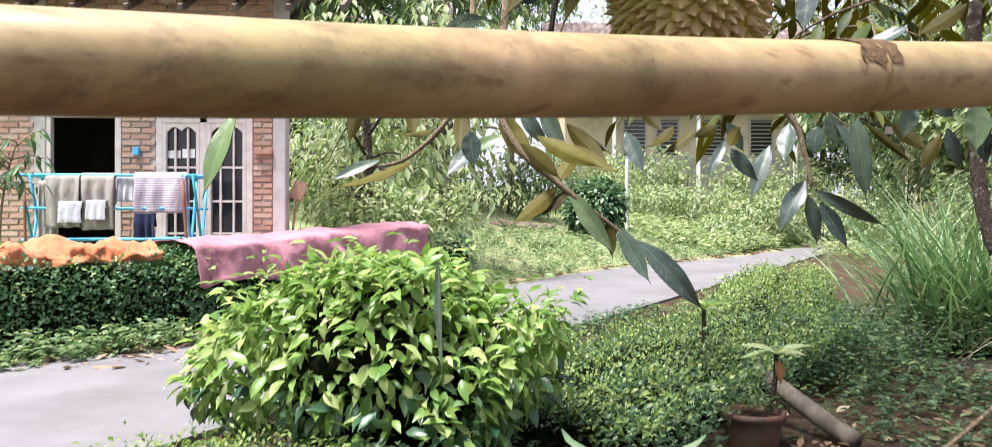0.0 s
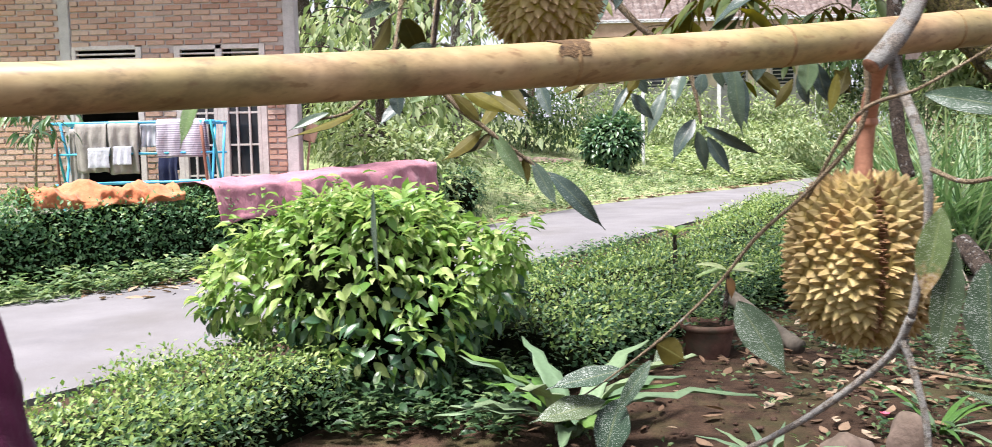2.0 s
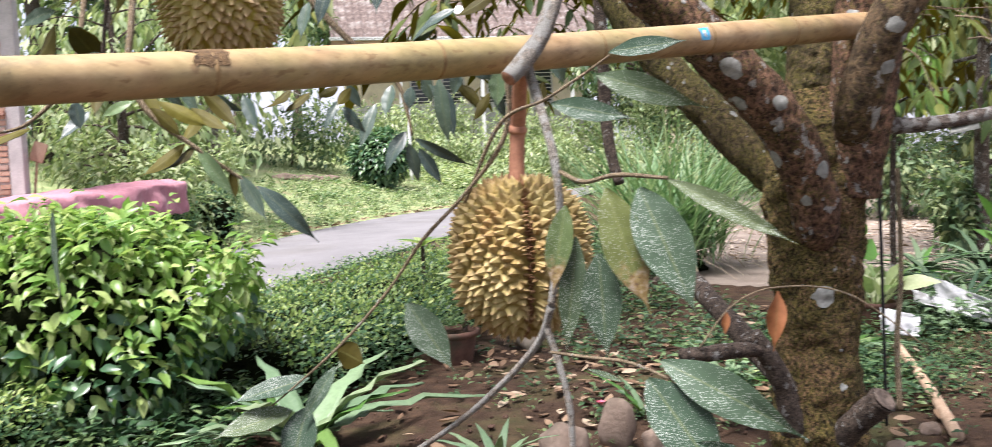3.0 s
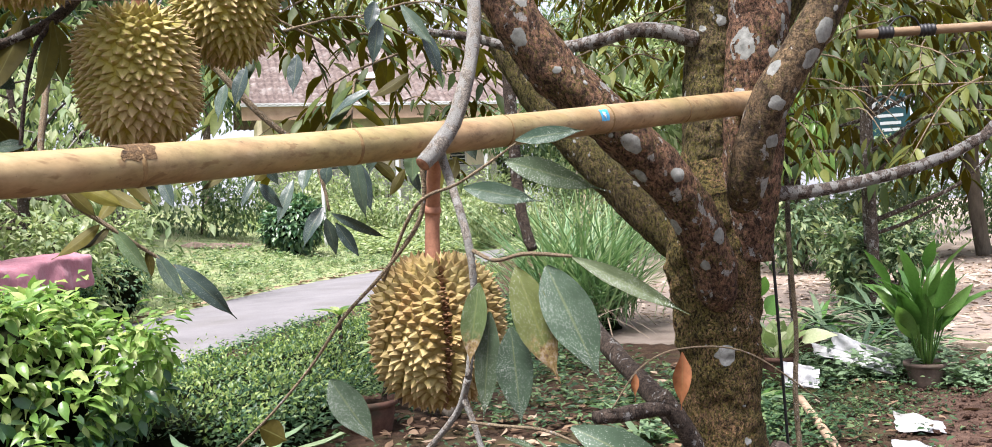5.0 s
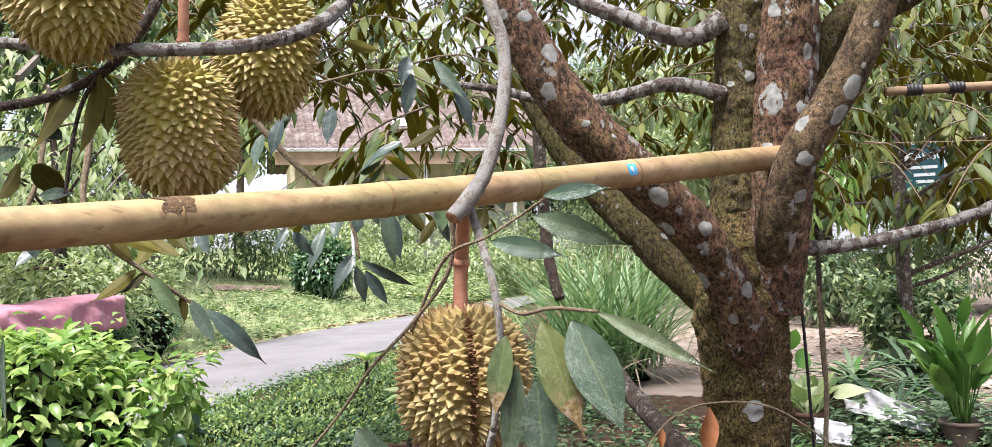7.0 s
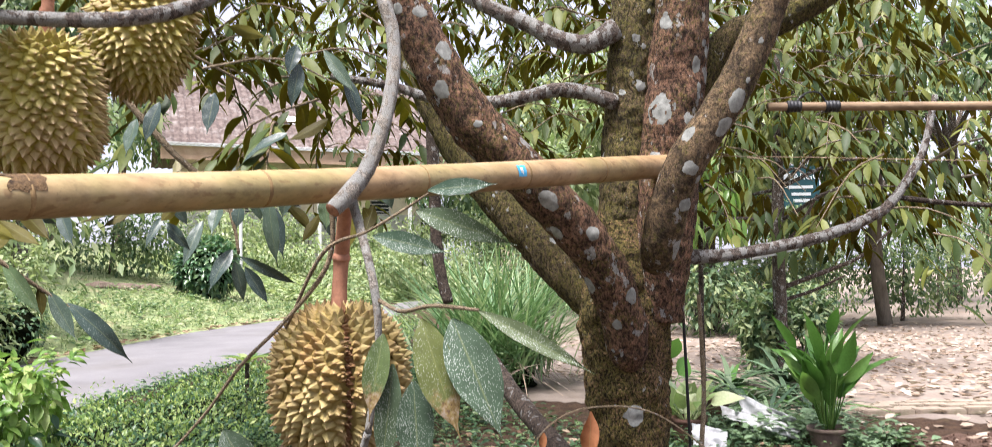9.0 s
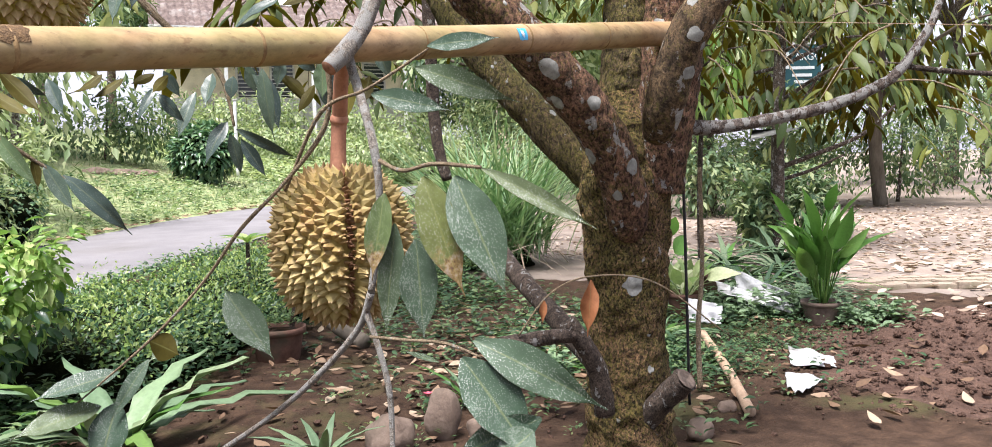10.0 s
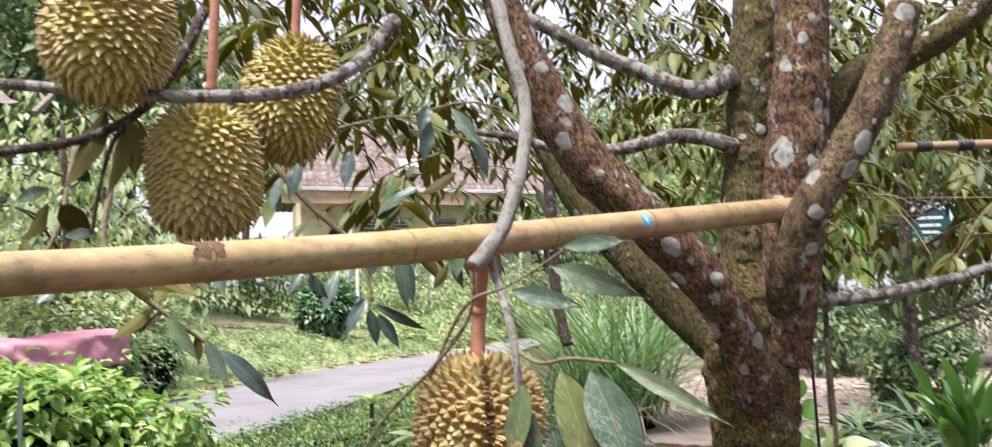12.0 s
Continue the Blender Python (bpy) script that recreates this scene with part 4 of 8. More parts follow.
cut = part("cut_face", lathe("cut_face", [(0.0001, 0.004), (0.008, 0.0035), (0.013, 0.003), (0.0165, 0.0)], (0, 0, 0), M_CUT, 16, 0.08), None, main_twig, "reddish cut end")
cut.matrix_local = Matrix.Translation(e) @ (e - prev).to_track_quat("Z", "Y").to_matrix().to_4x4()

LEAF_MESHES, DARK_MESHES = [], []


def leaf_sheet(width, droop, twist, seed):
    """Long leaf with midrib, drawn-out tip, uneven margin and a slight roll."""
    n, across = 16, 3
    cols = 2 * across + 1
    v, along, rib = [], [], []
    for i in range(n + 1):
        s = i / n
        s1 = min(1.0, s / 0.91)
        w = 0.5 * width * max(math.sin(math.pi * s1 ** 0.92) ** 0.82 if 0 < s1 < 1 else 0.0, 0.085 * min(1, (1 - s) / 0.12), 0.02)
        for c in range(-across, across + 1):
            t = c / across
            y = t * w * (1 + 0.08 * noise.noise(Vector((s * 5, seed, c * 0.2))))
            z = 0.22 * abs(y) + 0.03 * width * noise.noise(Vector((s * 6, t * 2, seed))) + 0.022 * width * math.sin(7 * s * math.pi + 0.5 * c) * abs(t) ** 2
            a = twist * (s - 0.3)
            v.append((s, y * math.cos(a) - z * math.sin(a), y * math.sin(a) + z * math.cos(a) - droop * s * s))
            along.append(s)
            rib.append(abs(t))
    f = [(i * cols + c, (i + 1) * cols + c, (i + 1) * cols + c + 1, i * cols + c + 1) for i in range(n) for c in range(cols - 1)]
    return np.array(v), np.array(f), along, rib


def leaf_mesh(width, droop, twist, seed, mats):
    v, f, along, rib = leaf_sheet(width, droop, twist, seed)
    tv, tf, ti = two_sided((v, f), 0.009)
    me = quads_mesh("leaf", tv, tf, mats, ti)
    for key, val in (("along", along), ("rib", rib)):
        at = me.attributes.new(key, "FLOAT", "POINT")
        at.data.foreach_set("value", np.array(val + val, dtype=np.float32))
    return me


for w in (0.24, 0.32, 0.40, 0.50):
    for k, (dr, tw) in enumerate(((0.04, 0.3), (0.16, -0.5), (0.26, 0.8))):
        LEAF_MESHES.append((w, leaf_mesh(w, dr, tw, 3.1 * k + 10 * w, [M_LEAF_TOP, M_LEAF_UNDER])))
        DARK_MESHES.append((w, leaf_mesh(w, dr, tw, 5.1 * k + 10 * w, [M_LEAF_DARK, M_LEAF_UNDER])))
CURLED = [(0.40, leaf_mesh(0.40, 0.1, 2.2, 4.4, [M_ORANGE_LEAF, M_ORANGE_LEAF]))]
YELLOWED = [(0.38, leaf_mesh(0.38, 0.08, 0.25, 7.7, [M_LEAF_YELLOW, M_LEAF_UNDER]))]


def hang_leaf(parent, row, face=(-0.35, -0.9, 0.35), flip=False, mat=None):
    """One leaf from its base to its tip; width in metres."""
    b, t, w = Vector(row[0:3]), Vector(row[3:6]), row[6]
    x = t - b
    ratio = w * (0.82 if parent.name.startswith("drooping") else 1.0) / x.length
    pool = CURLED if mat is M_ORANGE_LEAF else YELLOWED if mat is M_LEAF_YELLOW else DARK_MESHES if parent.name.startswith("drooping") else LEAF_MESHES
    best = sorted(range(len(pool)), key=lambda i: abs(pool[i][0] - ratio) + RNG.random() * 0.05)[0]
    ob = new("leaf", pool[best][1])
    ob.parent = parent
    up = Vector(face) + Vector(RNG.normal(size=3) * 0.22)
    if flip:
        up = -up
    m = frames(np.array([tuple(x)]), np.array([tuple(up)]))[0]
    m4 = Matrix(m.tolist()).to_4x4()
    if parent.type == "EMPTY":
        b = b - parent.location
    ob.matrix_local = Matrix.Translation(b) @ m4 @ Matrix.Diagonal((x.length, x.length * ratio / pool[best][0], x.length, 1))
    return ob


for i, row in enumerate([(1.027, 0.652, 1.151, 1.18, 0.519, 1.047, 0.033), (0.934, 0.692, 1.14, 0.969, 0.615, 0.939, 0.074), (0.98, 0.661, 1.139, 1.024, 0.558, 0.95, 0.088), (0.896, 0.794, 1.11, 0.858, 0.775, 0.957, 0.05), (0.91, 0.783, 1.055, 0.884, 0.777, 0.851, 0.048), (0.927, 0.718, 1.03, 0.93, 0.701, 0.851, 0.068), (0.983, 0.601, 0.865, 1.135, 0.438, 0.779, 0.068), (0.959, 0.599, 0.839, 1.039, 0.484, 0.69, 0.094), (1.065, 0.521, 0.742, 0.927, 0.577, 0.68, 0.062), (0.952, 0.688, 0.814, 0.908, 0.763, 0.827, 0.011)]):
    hang_leaf(fruit_branch, row, mat=M_LEAF_YELLOW if i in (1, 3) else None)
for i, row in enumerate([(0.989, 0.799, 1.377, 1.08, 0.682, 1.383, 0.036), (0.97, 0.815, 1.339, 1.09, 0.668, 1.278, 0.048), (0.899, 0.865, 1.294, 1.003, 0.727, 1.257, 0.041), (0.647, 1.086, 0.913, 0.712, 0.991, 0.792, 0.07), (0.503, 1.174, 0.813, 0.562, 1.145, 0.785, 0.06), (1.043, 0.507, 0.728, 0.973, 0.502, 0.688, 0.06)]):
    hang_leaf(fruit_branch, row, flip=i == 4)
for row in [(0.404, 1.255, 0.671, 0.237, 1.198, 0.645, 0.065), (0.437, 1.256, 0.675, 0.386, 1.195, 0.551, 0.078), (0.444, 1.262, 0.737, 0.274, 1.234, 0.708, 0.055), (0.502, 1.245, 0.761, 0.415, 1.204, 0.654, 0.034), (0.56, 1.23, 0.798, 0.501, 1.206, 0.771, 0.044)]:
    hang_leaf(fruit_branch, row, (-0.1, -0.6, 0.8))

upper_branch = thing("upper_fruit_branch", "grey horizontal durian branch carrying olive fruit", "branch", (0.3, 1.5, 1.9))
hung("main_branch", [(-0.205, 1.523, 1.844, 0.013), (-0.028, 1.449, 1.817, 0.014), (0.178, 1.324, 1.78, 0.015), (0.358, 1.269, 1.773, 0.016), (0.485, 1.26, 1.789, 0.017), (0.594, 1.328, 1.845, 0.018), (0.683, 1.401, 1.924, 0.019), (0.781, 1.469, 2.061, 0.02)], M_BARK_GREY, 12, 0.12, 22, upper_branch)
hung("side_branch", [(-0.226, 1.591, 1.679, 0.011), (-0.047, 1.534, 1.7, 0.012), (0.042, 1.505, 1.726, 0.012), (0.115, 1.502, 1.769, 0.013), (0.181, 1.519, 1.851, 0.014), (0.235, 1.538, 1.957, 0.015), (0.283, 1.569, 2.086, 0.016)], M_BARK_DARK, 10, 0.1, 22, upper_branch)
hung("twig", [(0.115, 1.502, 1.769, 0.008), (0.074, 1.476, 1.697, 0.006), (0.047, 1.469, 1.588, 0.005), (0.03, 1.47, 1.466, 0.005)], M_BARK_DARK, 8, 0.1, 22, upper_branch)
for i, row in enumerate([(0.052, 1.5, 1.779, -0.026, 1.536, 1.555, 0.066), (0.11, 1.483, 1.758, 0.08, 1.504, 1.538, 0.053), (0.114, 1.482, 1.748, 0.136, 1.483, 1.602, 0.053), (-0.144, 1.577, 1.466, -0.056, 1.546, 1.541, 0.063), (-0.05, 1.543, 1.546, -0.041, 1.91, 1.491, 0.066), (0.016, 1.52, 1.604, -0.034, 1.533, 1.645, 0.038), (-0.081, 1.551, 1.586, -0.185, 1.585, 1.561, 0.038), (0.033, 1.522, 1.471, -0.055, 1.549, 1.476, 0.033)]):
    hang_leaf(upper_branch, row, flip=i in (0, 1, 2, 3))

leaf_cluster = thing("drooping_leaf_branch", "thin durian twigs with drooping spotted leaves", "branch", (0.4, 2.2, 1.6))
hung("twig", [(-0.014, 2.374, 1.928, 0.012), (-0.035, 2.304, 1.686, 0.011), (-0.046, 2.261, 1.516, 0.01), (0.015, 2.233, 1.389, 0.009), (0.127, 2.228, 1.294, 0.008), (0.248, 2.224, 1.199, 0.006), (0.36, 2.221, 1.114, 0.005)], M_BARK_TWIG, 8, 0.1, 30, leaf_cluster)
hung("twig", [(-0.105, 2.06, 1.799, 0.008), (-0.135, 1.936, 1.501, 0.007), (-0.248, 1.922, 1.357, 0.005), (-0.359, 1.917, 1.323, 0.004)], M_BARK_TWIG, 8, 0.1, 30, leaf_cluster)
for i, row in enumerate([(0.11, 2.228, 1.294, -0.016, 2.165, 1.172, 0.057), (0.137, 2.228, 1.284, 0.059, 2.219, 1.199, 0.051), (0.147, 2.228, 1.283, 0.258, 2.168, 1.114, 0.06), (0.273, 2.224, 1.188, 0.35, 2.164, 1.041, 0.06), (0.322, 2.222, 1.152, 0.511, 2.164, 0.985, 0.077), (0.244, 2.224, 1.203, 0.263, 2.217, 1.104, 0.041), (0.106, 2.229, 1.305, 0.18, 2.289, 1.41, 0.051), (0.015, 2.234, 1.41, 0.133, 2.179, 1.307, 0.057), (-0.036, 2.235, 1.431, -0.139, 2.229, 1.392, 0.044)]):
    hang_leaf(leaf_cluster, row, flip=i in (0, 1, 5, 6, 7))
for i, row in enumerate([(-0.1, 1.928, 1.381, -0.171, 1.87, 1.302, 0.048), (-0.249, 1.921, 1.339, -0.415, 1.81, 1.263, 0.044), (-0.322, 1.919, 1.344, -0.429, 1.863, 1.304, 0.033), (-0.113, 1.829, 1.401, -0.103, 1.823, 1.32, 0.055), (0.053, 2.136, 1.421, 0.214, 2.082, 1.321, 0.058), (0.141, 2.187, 1.403, 0.26, 2.133, 1.314, 0.053), (0.295, 2.244, 1.445, 0.336, 2.186, 1.328, 0.054), (-0.488, 1.36, 1.382, -0.534, 1.30, 1.25, 0.044), (-0.181, 1.805, 1.121, -0.172, 1.765, 0.859, 0.022)]):
    hang_leaf(leaf_cluster, row, flip=i in (1, 4, 5))
leaf_cluster_b = thing("drooping_leaf_branch", "dark green durian leaves drooping from a slender twig", "branch", (0.9, 2.4, 1.6))
hung("twig", [(0.426, 2.587, 1.946, 0.012), (0.635, 2.472, 1.675, 0.012), (0.805, 2.444, 1.515, 0.01), (0.844, 2.426, 1.404, 0.007), (0.858, 2.409, 1.305, 0.005)], M_BARK_TWIG, 8, 0.1, 30, leaf_cluster_b)
for i, row in enumerate([(0.834, 2.399, 1.32, 0.74, 2.337, 1.194, 0.071), (0.842, 2.396, 1.277, 0.878, 2.386, 1.135, 0.061), (0.877, 2.396, 1.259, 0.954, 2.368, 1.125, 0.057), (0.864, 2.398, 1.294, 1.056, 2.345, 1.183, 0.048), (0.972, 2.416, 1.482, 1.003, 2.351, 1.285, 0.074), (0.929, 2.415, 1.487, 1.026, 2.358, 1.363, 0.06), (0.794, 2.411, 1.486, 0.757, 2.351, 1.369, 0.067), (0.857, 2.362, 1.473, 0.838, 2.355, 1.395, 0.06), (0.736, 2.405, 1.422, 0.656, 2.341, 1.271, 0.057), (0.619, 2.401, 1.412, 0.683, 2.345, 1.321, 0.053)]):
    hang_leaf(leaf_cluster_b, row)
for i, row in enumerate([(1.016, 2.417, 1.49, 1.132, 2.36, 1.363, 0.03), (0.606, 2.402, 1.434, 0.542, 2.343, 1.337, 0.039), (0.651, 2.407, 1.476, 0.584, 2.349, 1.4, 0.046), (0.447, 2.351, 1.471, 0.357, 2.291, 1.374, 0.052), (0.511, 2.351, 1.459, 0.413, 2.343, 1.387, 0.046), (1.133, 2.067, 1.467, 1.165, 2.059, 1.342, 0.063), (1.344, 2.375, 1.484, 1.303, 2.365, 1.368, 0.06), (1.301, 2.374, 1.474, 1.353, 2.368, 1.388, 0.053), (1.223, 1.873, 1.513, 1.257, 1.867, 1.425, 0.058)]):
    hang_leaf(leaf_cluster_b, row, flip=i in (0, 2, 3, 4, 6, 7))
for i, row in enumerate([(1.063, 1.924, 1.481, 1.055, 1.918, 1.362, 0.068), (0.962, 2.023, 1.488, 0.933, 2.019, 1.408, 0.052), (0.948, 2.324, 1.496, 0.953, 2.262, 1.267, 0.071), (0.915, 2.425, 1.518, 0.938, 2.42, 1.419, 0.055), (1.004, 2.223, 1.465, 1.073, 2.169, 1.38, 0.045), (1.079, 2.122, 1.426, 1.021, 2.116, 1.325, 0.043), (1.096, 2.123, 1.443, 1.129, 2.118, 1.333, 0.043), (1.18, 2.023, 1.431, 1.156, 2.016, 1.302, 0.041), (0.994, 2.025, 1.504, 1.075, 2.024, 1.464, 0.055)]):
    hang_leaf(leaf_cluster_b, row, flip=i in (4, 5, 7))
for i, row in enumerate([(-0.413, 2.21, 1.523, -0.437, 2.203, 1.404, 0.048), (-0.28, 2.262, 1.529, -0.269, 2.206, 1.422, 0.055), (-0.149, 2.313, 1.527, -0.14, 2.256, 1.379, 0.062), (-0.042, 2.313, 1.508, 0.051, 2.256, 1.346, 0.072), (0.019, 2.415, 1.522, 0.093, 2.36, 1.417, 0.055), (0.077, 2.416, 1.537, 0.149, 2.359, 1.387, 0.065), (0.153, 2.414, 1.483, 0.28, 2.359, 1.341, 0.065), (0.172, 2.514, 1.475, 0.274, 2.462, 1.407, 0.046), (0.379, 2.521, 1.55, 0.449, 2.467, 1.464, 0.046), (-0.227, 2.308, 1.454, -0.331, 2.255, 1.413, 0.039), (0.644, 2.521, 1.503, 0.697, 2.517, 1.41, 0.05), (0.614, 2.52, 1.493, 0.538, 2.517, 1.45, 0.043)]):
    hang_leaf(leaf_cluster, row, flip=i in (0, 1, 2, 3, 6, 8, 9, 11))
for i, row in enumerate([(0.744, 2.122, 1.816, 0.715, 2.086, 1.677, 0.066), (0.583, 2.173, 1.786, 0.527, 2.145, 1.654, 0.062), (0.516, 2.197, 1.732, 0.48, 2.163, 1.606, 0.062), (0.953, 1.842, 1.921, 0.921, 1.805, 1.828, 0.055), (0.96, 1.843, 1.865, 0.932, 1.806, 1.73, 0.058), (1.052, 1.916, 1.932, 1.136, 1.845, 1.783, 0.054), (0.876, 1.968, 1.973, 0.752, 1.953, 1.986, 0.05), (1.109, 1.902, 1.857, 1.168, 1.84, 1.7, 0.057), (0.964, 2.061, 1.686, 0.791, 2.066, 1.604, 0.069), (1.088, 2.02, 1.733, 0.952, 2.015, 1.626, 0.056)]):
    hang_leaf(leaf_cluster_b, row, flip=i in (6, 9))
solo("broken_branch", tube("broken_branch", [(2.103, 3.797, 2.189, 0.037), (2.099, 3.768, 1.78, 0.034), (2.098, 3.743, 1.436, 0.032), (2.11, 3.701, 1.212, 0.032), (2.134, 3.66, 1.064, 0.029)], M_BARK_DARK, 7, 12, 0.12, 12), None, "dark broken branch hanging down, bare", "branch")


# ---------------------------------------------------------------- durian fruit
def durian(name, label, center, rx, rz, spacing, height, mat, cleft=0.0, cleft_at=0.0, tilt=(0, 0, 0), stalk=None, seed=1, hook=0.0, square=2.5):
    r = np.random.default_rng(seed)
    c = Vector(center)
    ob = thing(name, label, "durian", tuple(c), "hanging durians")
    turn = Euler([radians(a) for a in tilt]).to_matrix()

    def skin(th, z):
        """Point of the rind at angle th and height z (-1..1)."""
        prof = math.sqrt(max(0.0, 1 - abs(z) ** square))
        lob = 1 + 0.045 * math.cos(5 * (th - cleft_at) + 0.4)
        d = (th - cleft_at + math.pi) % (2 * math.pi) - math.pi
        dent = 1 - cleft * math.exp(-(d / 0.10) ** 2) * (1 - 0.6 * max(0.0, -z) ** 3)
        rad = rx * prof * lob * dent
        top = -0.10 * rz * math.exp(-(prof / 0.28) ** 2) if z > 0 else 0.0
        return Vector((rad * math.cos(th), rad * math.sin(th), rz * z + top))

    seg, rows = 72, 48
    verts, faces = [], []
    for i in range(rows + 1):
        z = math.sin(math.pi * (i / rows - 0.5))
        for k in range(seg):
            p = skin(2 * math.pi * k / seg, z) * 0.985
            verts.append(c + turn @ p)
    for i in range(rows):
        for k in range(seg):
            k2 = (k + 1) % seg
            faces.append((i * seg + k, i * seg + k2, (i + 1) * seg + k2, (i + 1) * seg + k))
    rind_me = mesh_of("rind", verts, faces, mat, smooth=True)
    at = rind_me.attributes.new("tip", "FLOAT", "POINT")
    at.data.foreach_set("value", np.full(len(verts), 0.05, dtype=np.float32))
    rind = part("rind", rind_me, None, ob)
    area = 4 * math.pi * ((2 * (rx * rz) ** 1.6 + (rx * rx) ** 1.6) / 3) ** (1 / 1.6)
    n = int(area / (spacing * spacing * 0.87))
    n_cleft = int(230 * min(1.0, cleft * 3)) if cleft > 0.15 else 0
    verts, faces, tips, seams = [], [], [], []
    golden = math.pi * (3 - math.sqrt(5))
    for i in range(n + n_cleft):
        z = 1 - 2 * (i + 0.5) / n
        th = i * golden + r.normal() * 0.04
        if i >= n:
            z, th = -0.75 + 1.7 * r.random(), cleft_at + r.normal() * 0.12
        z = max(-0.995, min(0.985, z + r.normal() * 0.004))
        p = skin(th, z)
        e1 = skin(th + 0.02, z) - p
        e2 = skin(th, min(0.999, z + 0.02)) - p
        nrm = e1.cross(e2)
        if nrm.length < 1e-9:
            nrm = Vector((0, 0, 1 if z > 0 else -1))
        nrm.normalize()
        if nrm.dot(p) < 0:
            nrm = -nrm
        d = (th - cleft_at + math.pi) % (2 * math.pi) - math.pi
        near = math.exp(-(d / 0.19) ** 2) * min(1.0, cleft * 5.5)
        sp = spacing * (0.66 + 0.08 * r.random()) * (1 - 0.5 * near) * (0.72 + 0.28 * math.sqrt(max(0.05, 1 - z * z)))
        h = height * (0.75 + 0.45 * r.random()) * (1 - 0.3 * near)
        u = Vector((-math.sin(th), math.cos(th), 0))
        w = nrm.cross(u)
        apex = p + nrm * h + w * (hook * h * (0.5 + r.random())) + Vector(r.normal(size=3) * height * 0.08)
        o = len(verts)
        ph = r.random() * 6
        for rr, hh, tp in ((1.0, -0.12, 0.05), (0.60, 0.20, 0.4), (0.26, 0.60, 0.75)):
            for k in range(6):
                a = ph + math.pi * k / 3
                b = p + (u * math.cos(a) * 1.12 + w * math.sin(a) * 0.9) * sp * rr * (1.0 + 0.16 * (k % 2)) + (apex - p) * hh
                verts.append(c + turn @ b)
                tips.append(tp)
                seams.append(near)
        verts.append(c + turn @ apex)
        tips.append(1.0)
        seams.append(near)
        for k in range(6):
            k2 = (k + 1) % 6
            faces.append((o + k, o + k2, o + 6 + k2, o + 6 + k))
            faces.append((o + 6 + k, o + 6 + k2, o + 12 + k2, o + 12 + k))
            faces.append((o + 12 + k, o + 12 + k2, o + 18))
    me = mesh_of("thorn_cover", verts, faces, mat)
    at = me.attributes.new("tip", "FLOAT", "POINT")
    at.data.foreach_set("value", np.array(tips, dtype=np.float32))
    at = me.attributes.new("seam", "FLOAT", "POINT")
    at.data.foreach_set("value", np.array(seams, dtype=np.float32))
    part("thorn_cover", me, None, ob, "", "stuff")
    if stalk:
        part("stalk", tube("stalk", stalk, M_STALK, 8, 16, 0.05, 40), None, ob, "thick reddish brown jointed stalk")
    return ob


DC = (0.887, 1.085, 0.997)
durian("durian", "ripe golden-green spiny durian hanging by a thick stalk", DC, 0.136, 0.166, 0.0205, 0.0185, M_THORN, 0.17, radians(-96), (0, 0, 0),
       [(0.885, 1.085, 1.135, 0.019), (0.888, 1.083, 1.20, 0.016), (0.890, 1.08, 1.245, 0.0165), (0.8905, 1.078, 1.256, 0.020), (0.891, 1.075, 1.268, 0.0165), (0.885, 1.03, 1.33, 0.015), (0.878, 0.98, 1.375, 0.014)], 2)
DA, DB, DCC = (0.29, 1.487, 1.628), (0.515, 1.62, 1.862), (0.08, 1.34, 1.925)
durian("durian", "large olive-green durian with dense pointed thorns", DA, 0.128, 0.166, 0.0215, 0.0225, M_THORN_GREEN, 0.10, radians(-60), (4, -6, 20),
       [(0.295, 1.487, 1.76, 0.017), (0.30, 1.48, 1.83, 0.014), (0.302, 1.47, 1.842, 0.017), (0.304, 1.465, 1.853, 0.014), (0.307, 1.46, 1.95, 0.013), (0.312, 1.46, 2.12, 0.012)], 5, -0.4, 3.4)
durian("durian", "brownish olive durian hanging behind a branch", DB, 0.122, 0.178, 0.0215, 0.0225, M_THORN_GREEN, 0.08, radians(-80), (6, 10, 50),
       [(0.52, 1.62, 1.99, 0.015), (0.525, 1.62, 2.06, 0.013), (0.53, 1.62, 2.2, 0.012)], 7, -0.4)
durian("durian", "olive durian with brown base hanging highest on the branch", DCC, 0.132, 0.16, 0.0215, 0.0225, M_THORN_GREEN, 0.08, radians(-40), (-4, 6, 10),
       [(0.08, 1.34, 2.06, 0.015), (0.08, 1.34, 2.17, 0.013), (0.09, 1.37, 2.30, 0.012)], 9, -0.4)


# ---------------------------------------------------------------- foliage helpers
def leaf_blob(centers, radii, n, seed, squash=1.0, shell=0.55):
    """Points and outward normals over the outer part of several ellipsoids."""
    r = np.random.default_rng(seed)
    centers, radii = np.asarray(centers, float), np.asarray(radii, float)
    pick = r.choice(len(centers), size=n, p=radii[:, 0] ** 2 / np.sum(radii[:, 0] ** 2))
    d = r.normal(size=(n, 3))
    d /= np.linalg.norm(d, axis=1)[:, None]
    rad = shell + (1 - shell) * r.random(n) ** 0.5
    pos = centers[pick] + d * radii[pick] * rad[:, None]
    return pos, d, rad


def droop_dirs(nrm, seed, down=0.5, spread=0.6):
    r = np.random.default_rng(seed)
    d = nrm + r.normal(size=nrm.shape) * spread
    d[:, 2] -= down
    return d


SIGN_AT = np.array([19.95, 19.45, 4.0])


def off_sight(pos):
    """Where branches leave the roadside sign open to the garden."""
    a = np.array([0.4, -0.7, 1.2])
    d = SIGN_AT - a
    t = np.clip((pos - a) @ d / (d @ d), 0.08, 0.99)
    gap = np.linalg.norm(pos - (a + t[:, None] * d), axis=1)
    return gap > 0.12 + 0.62 * t


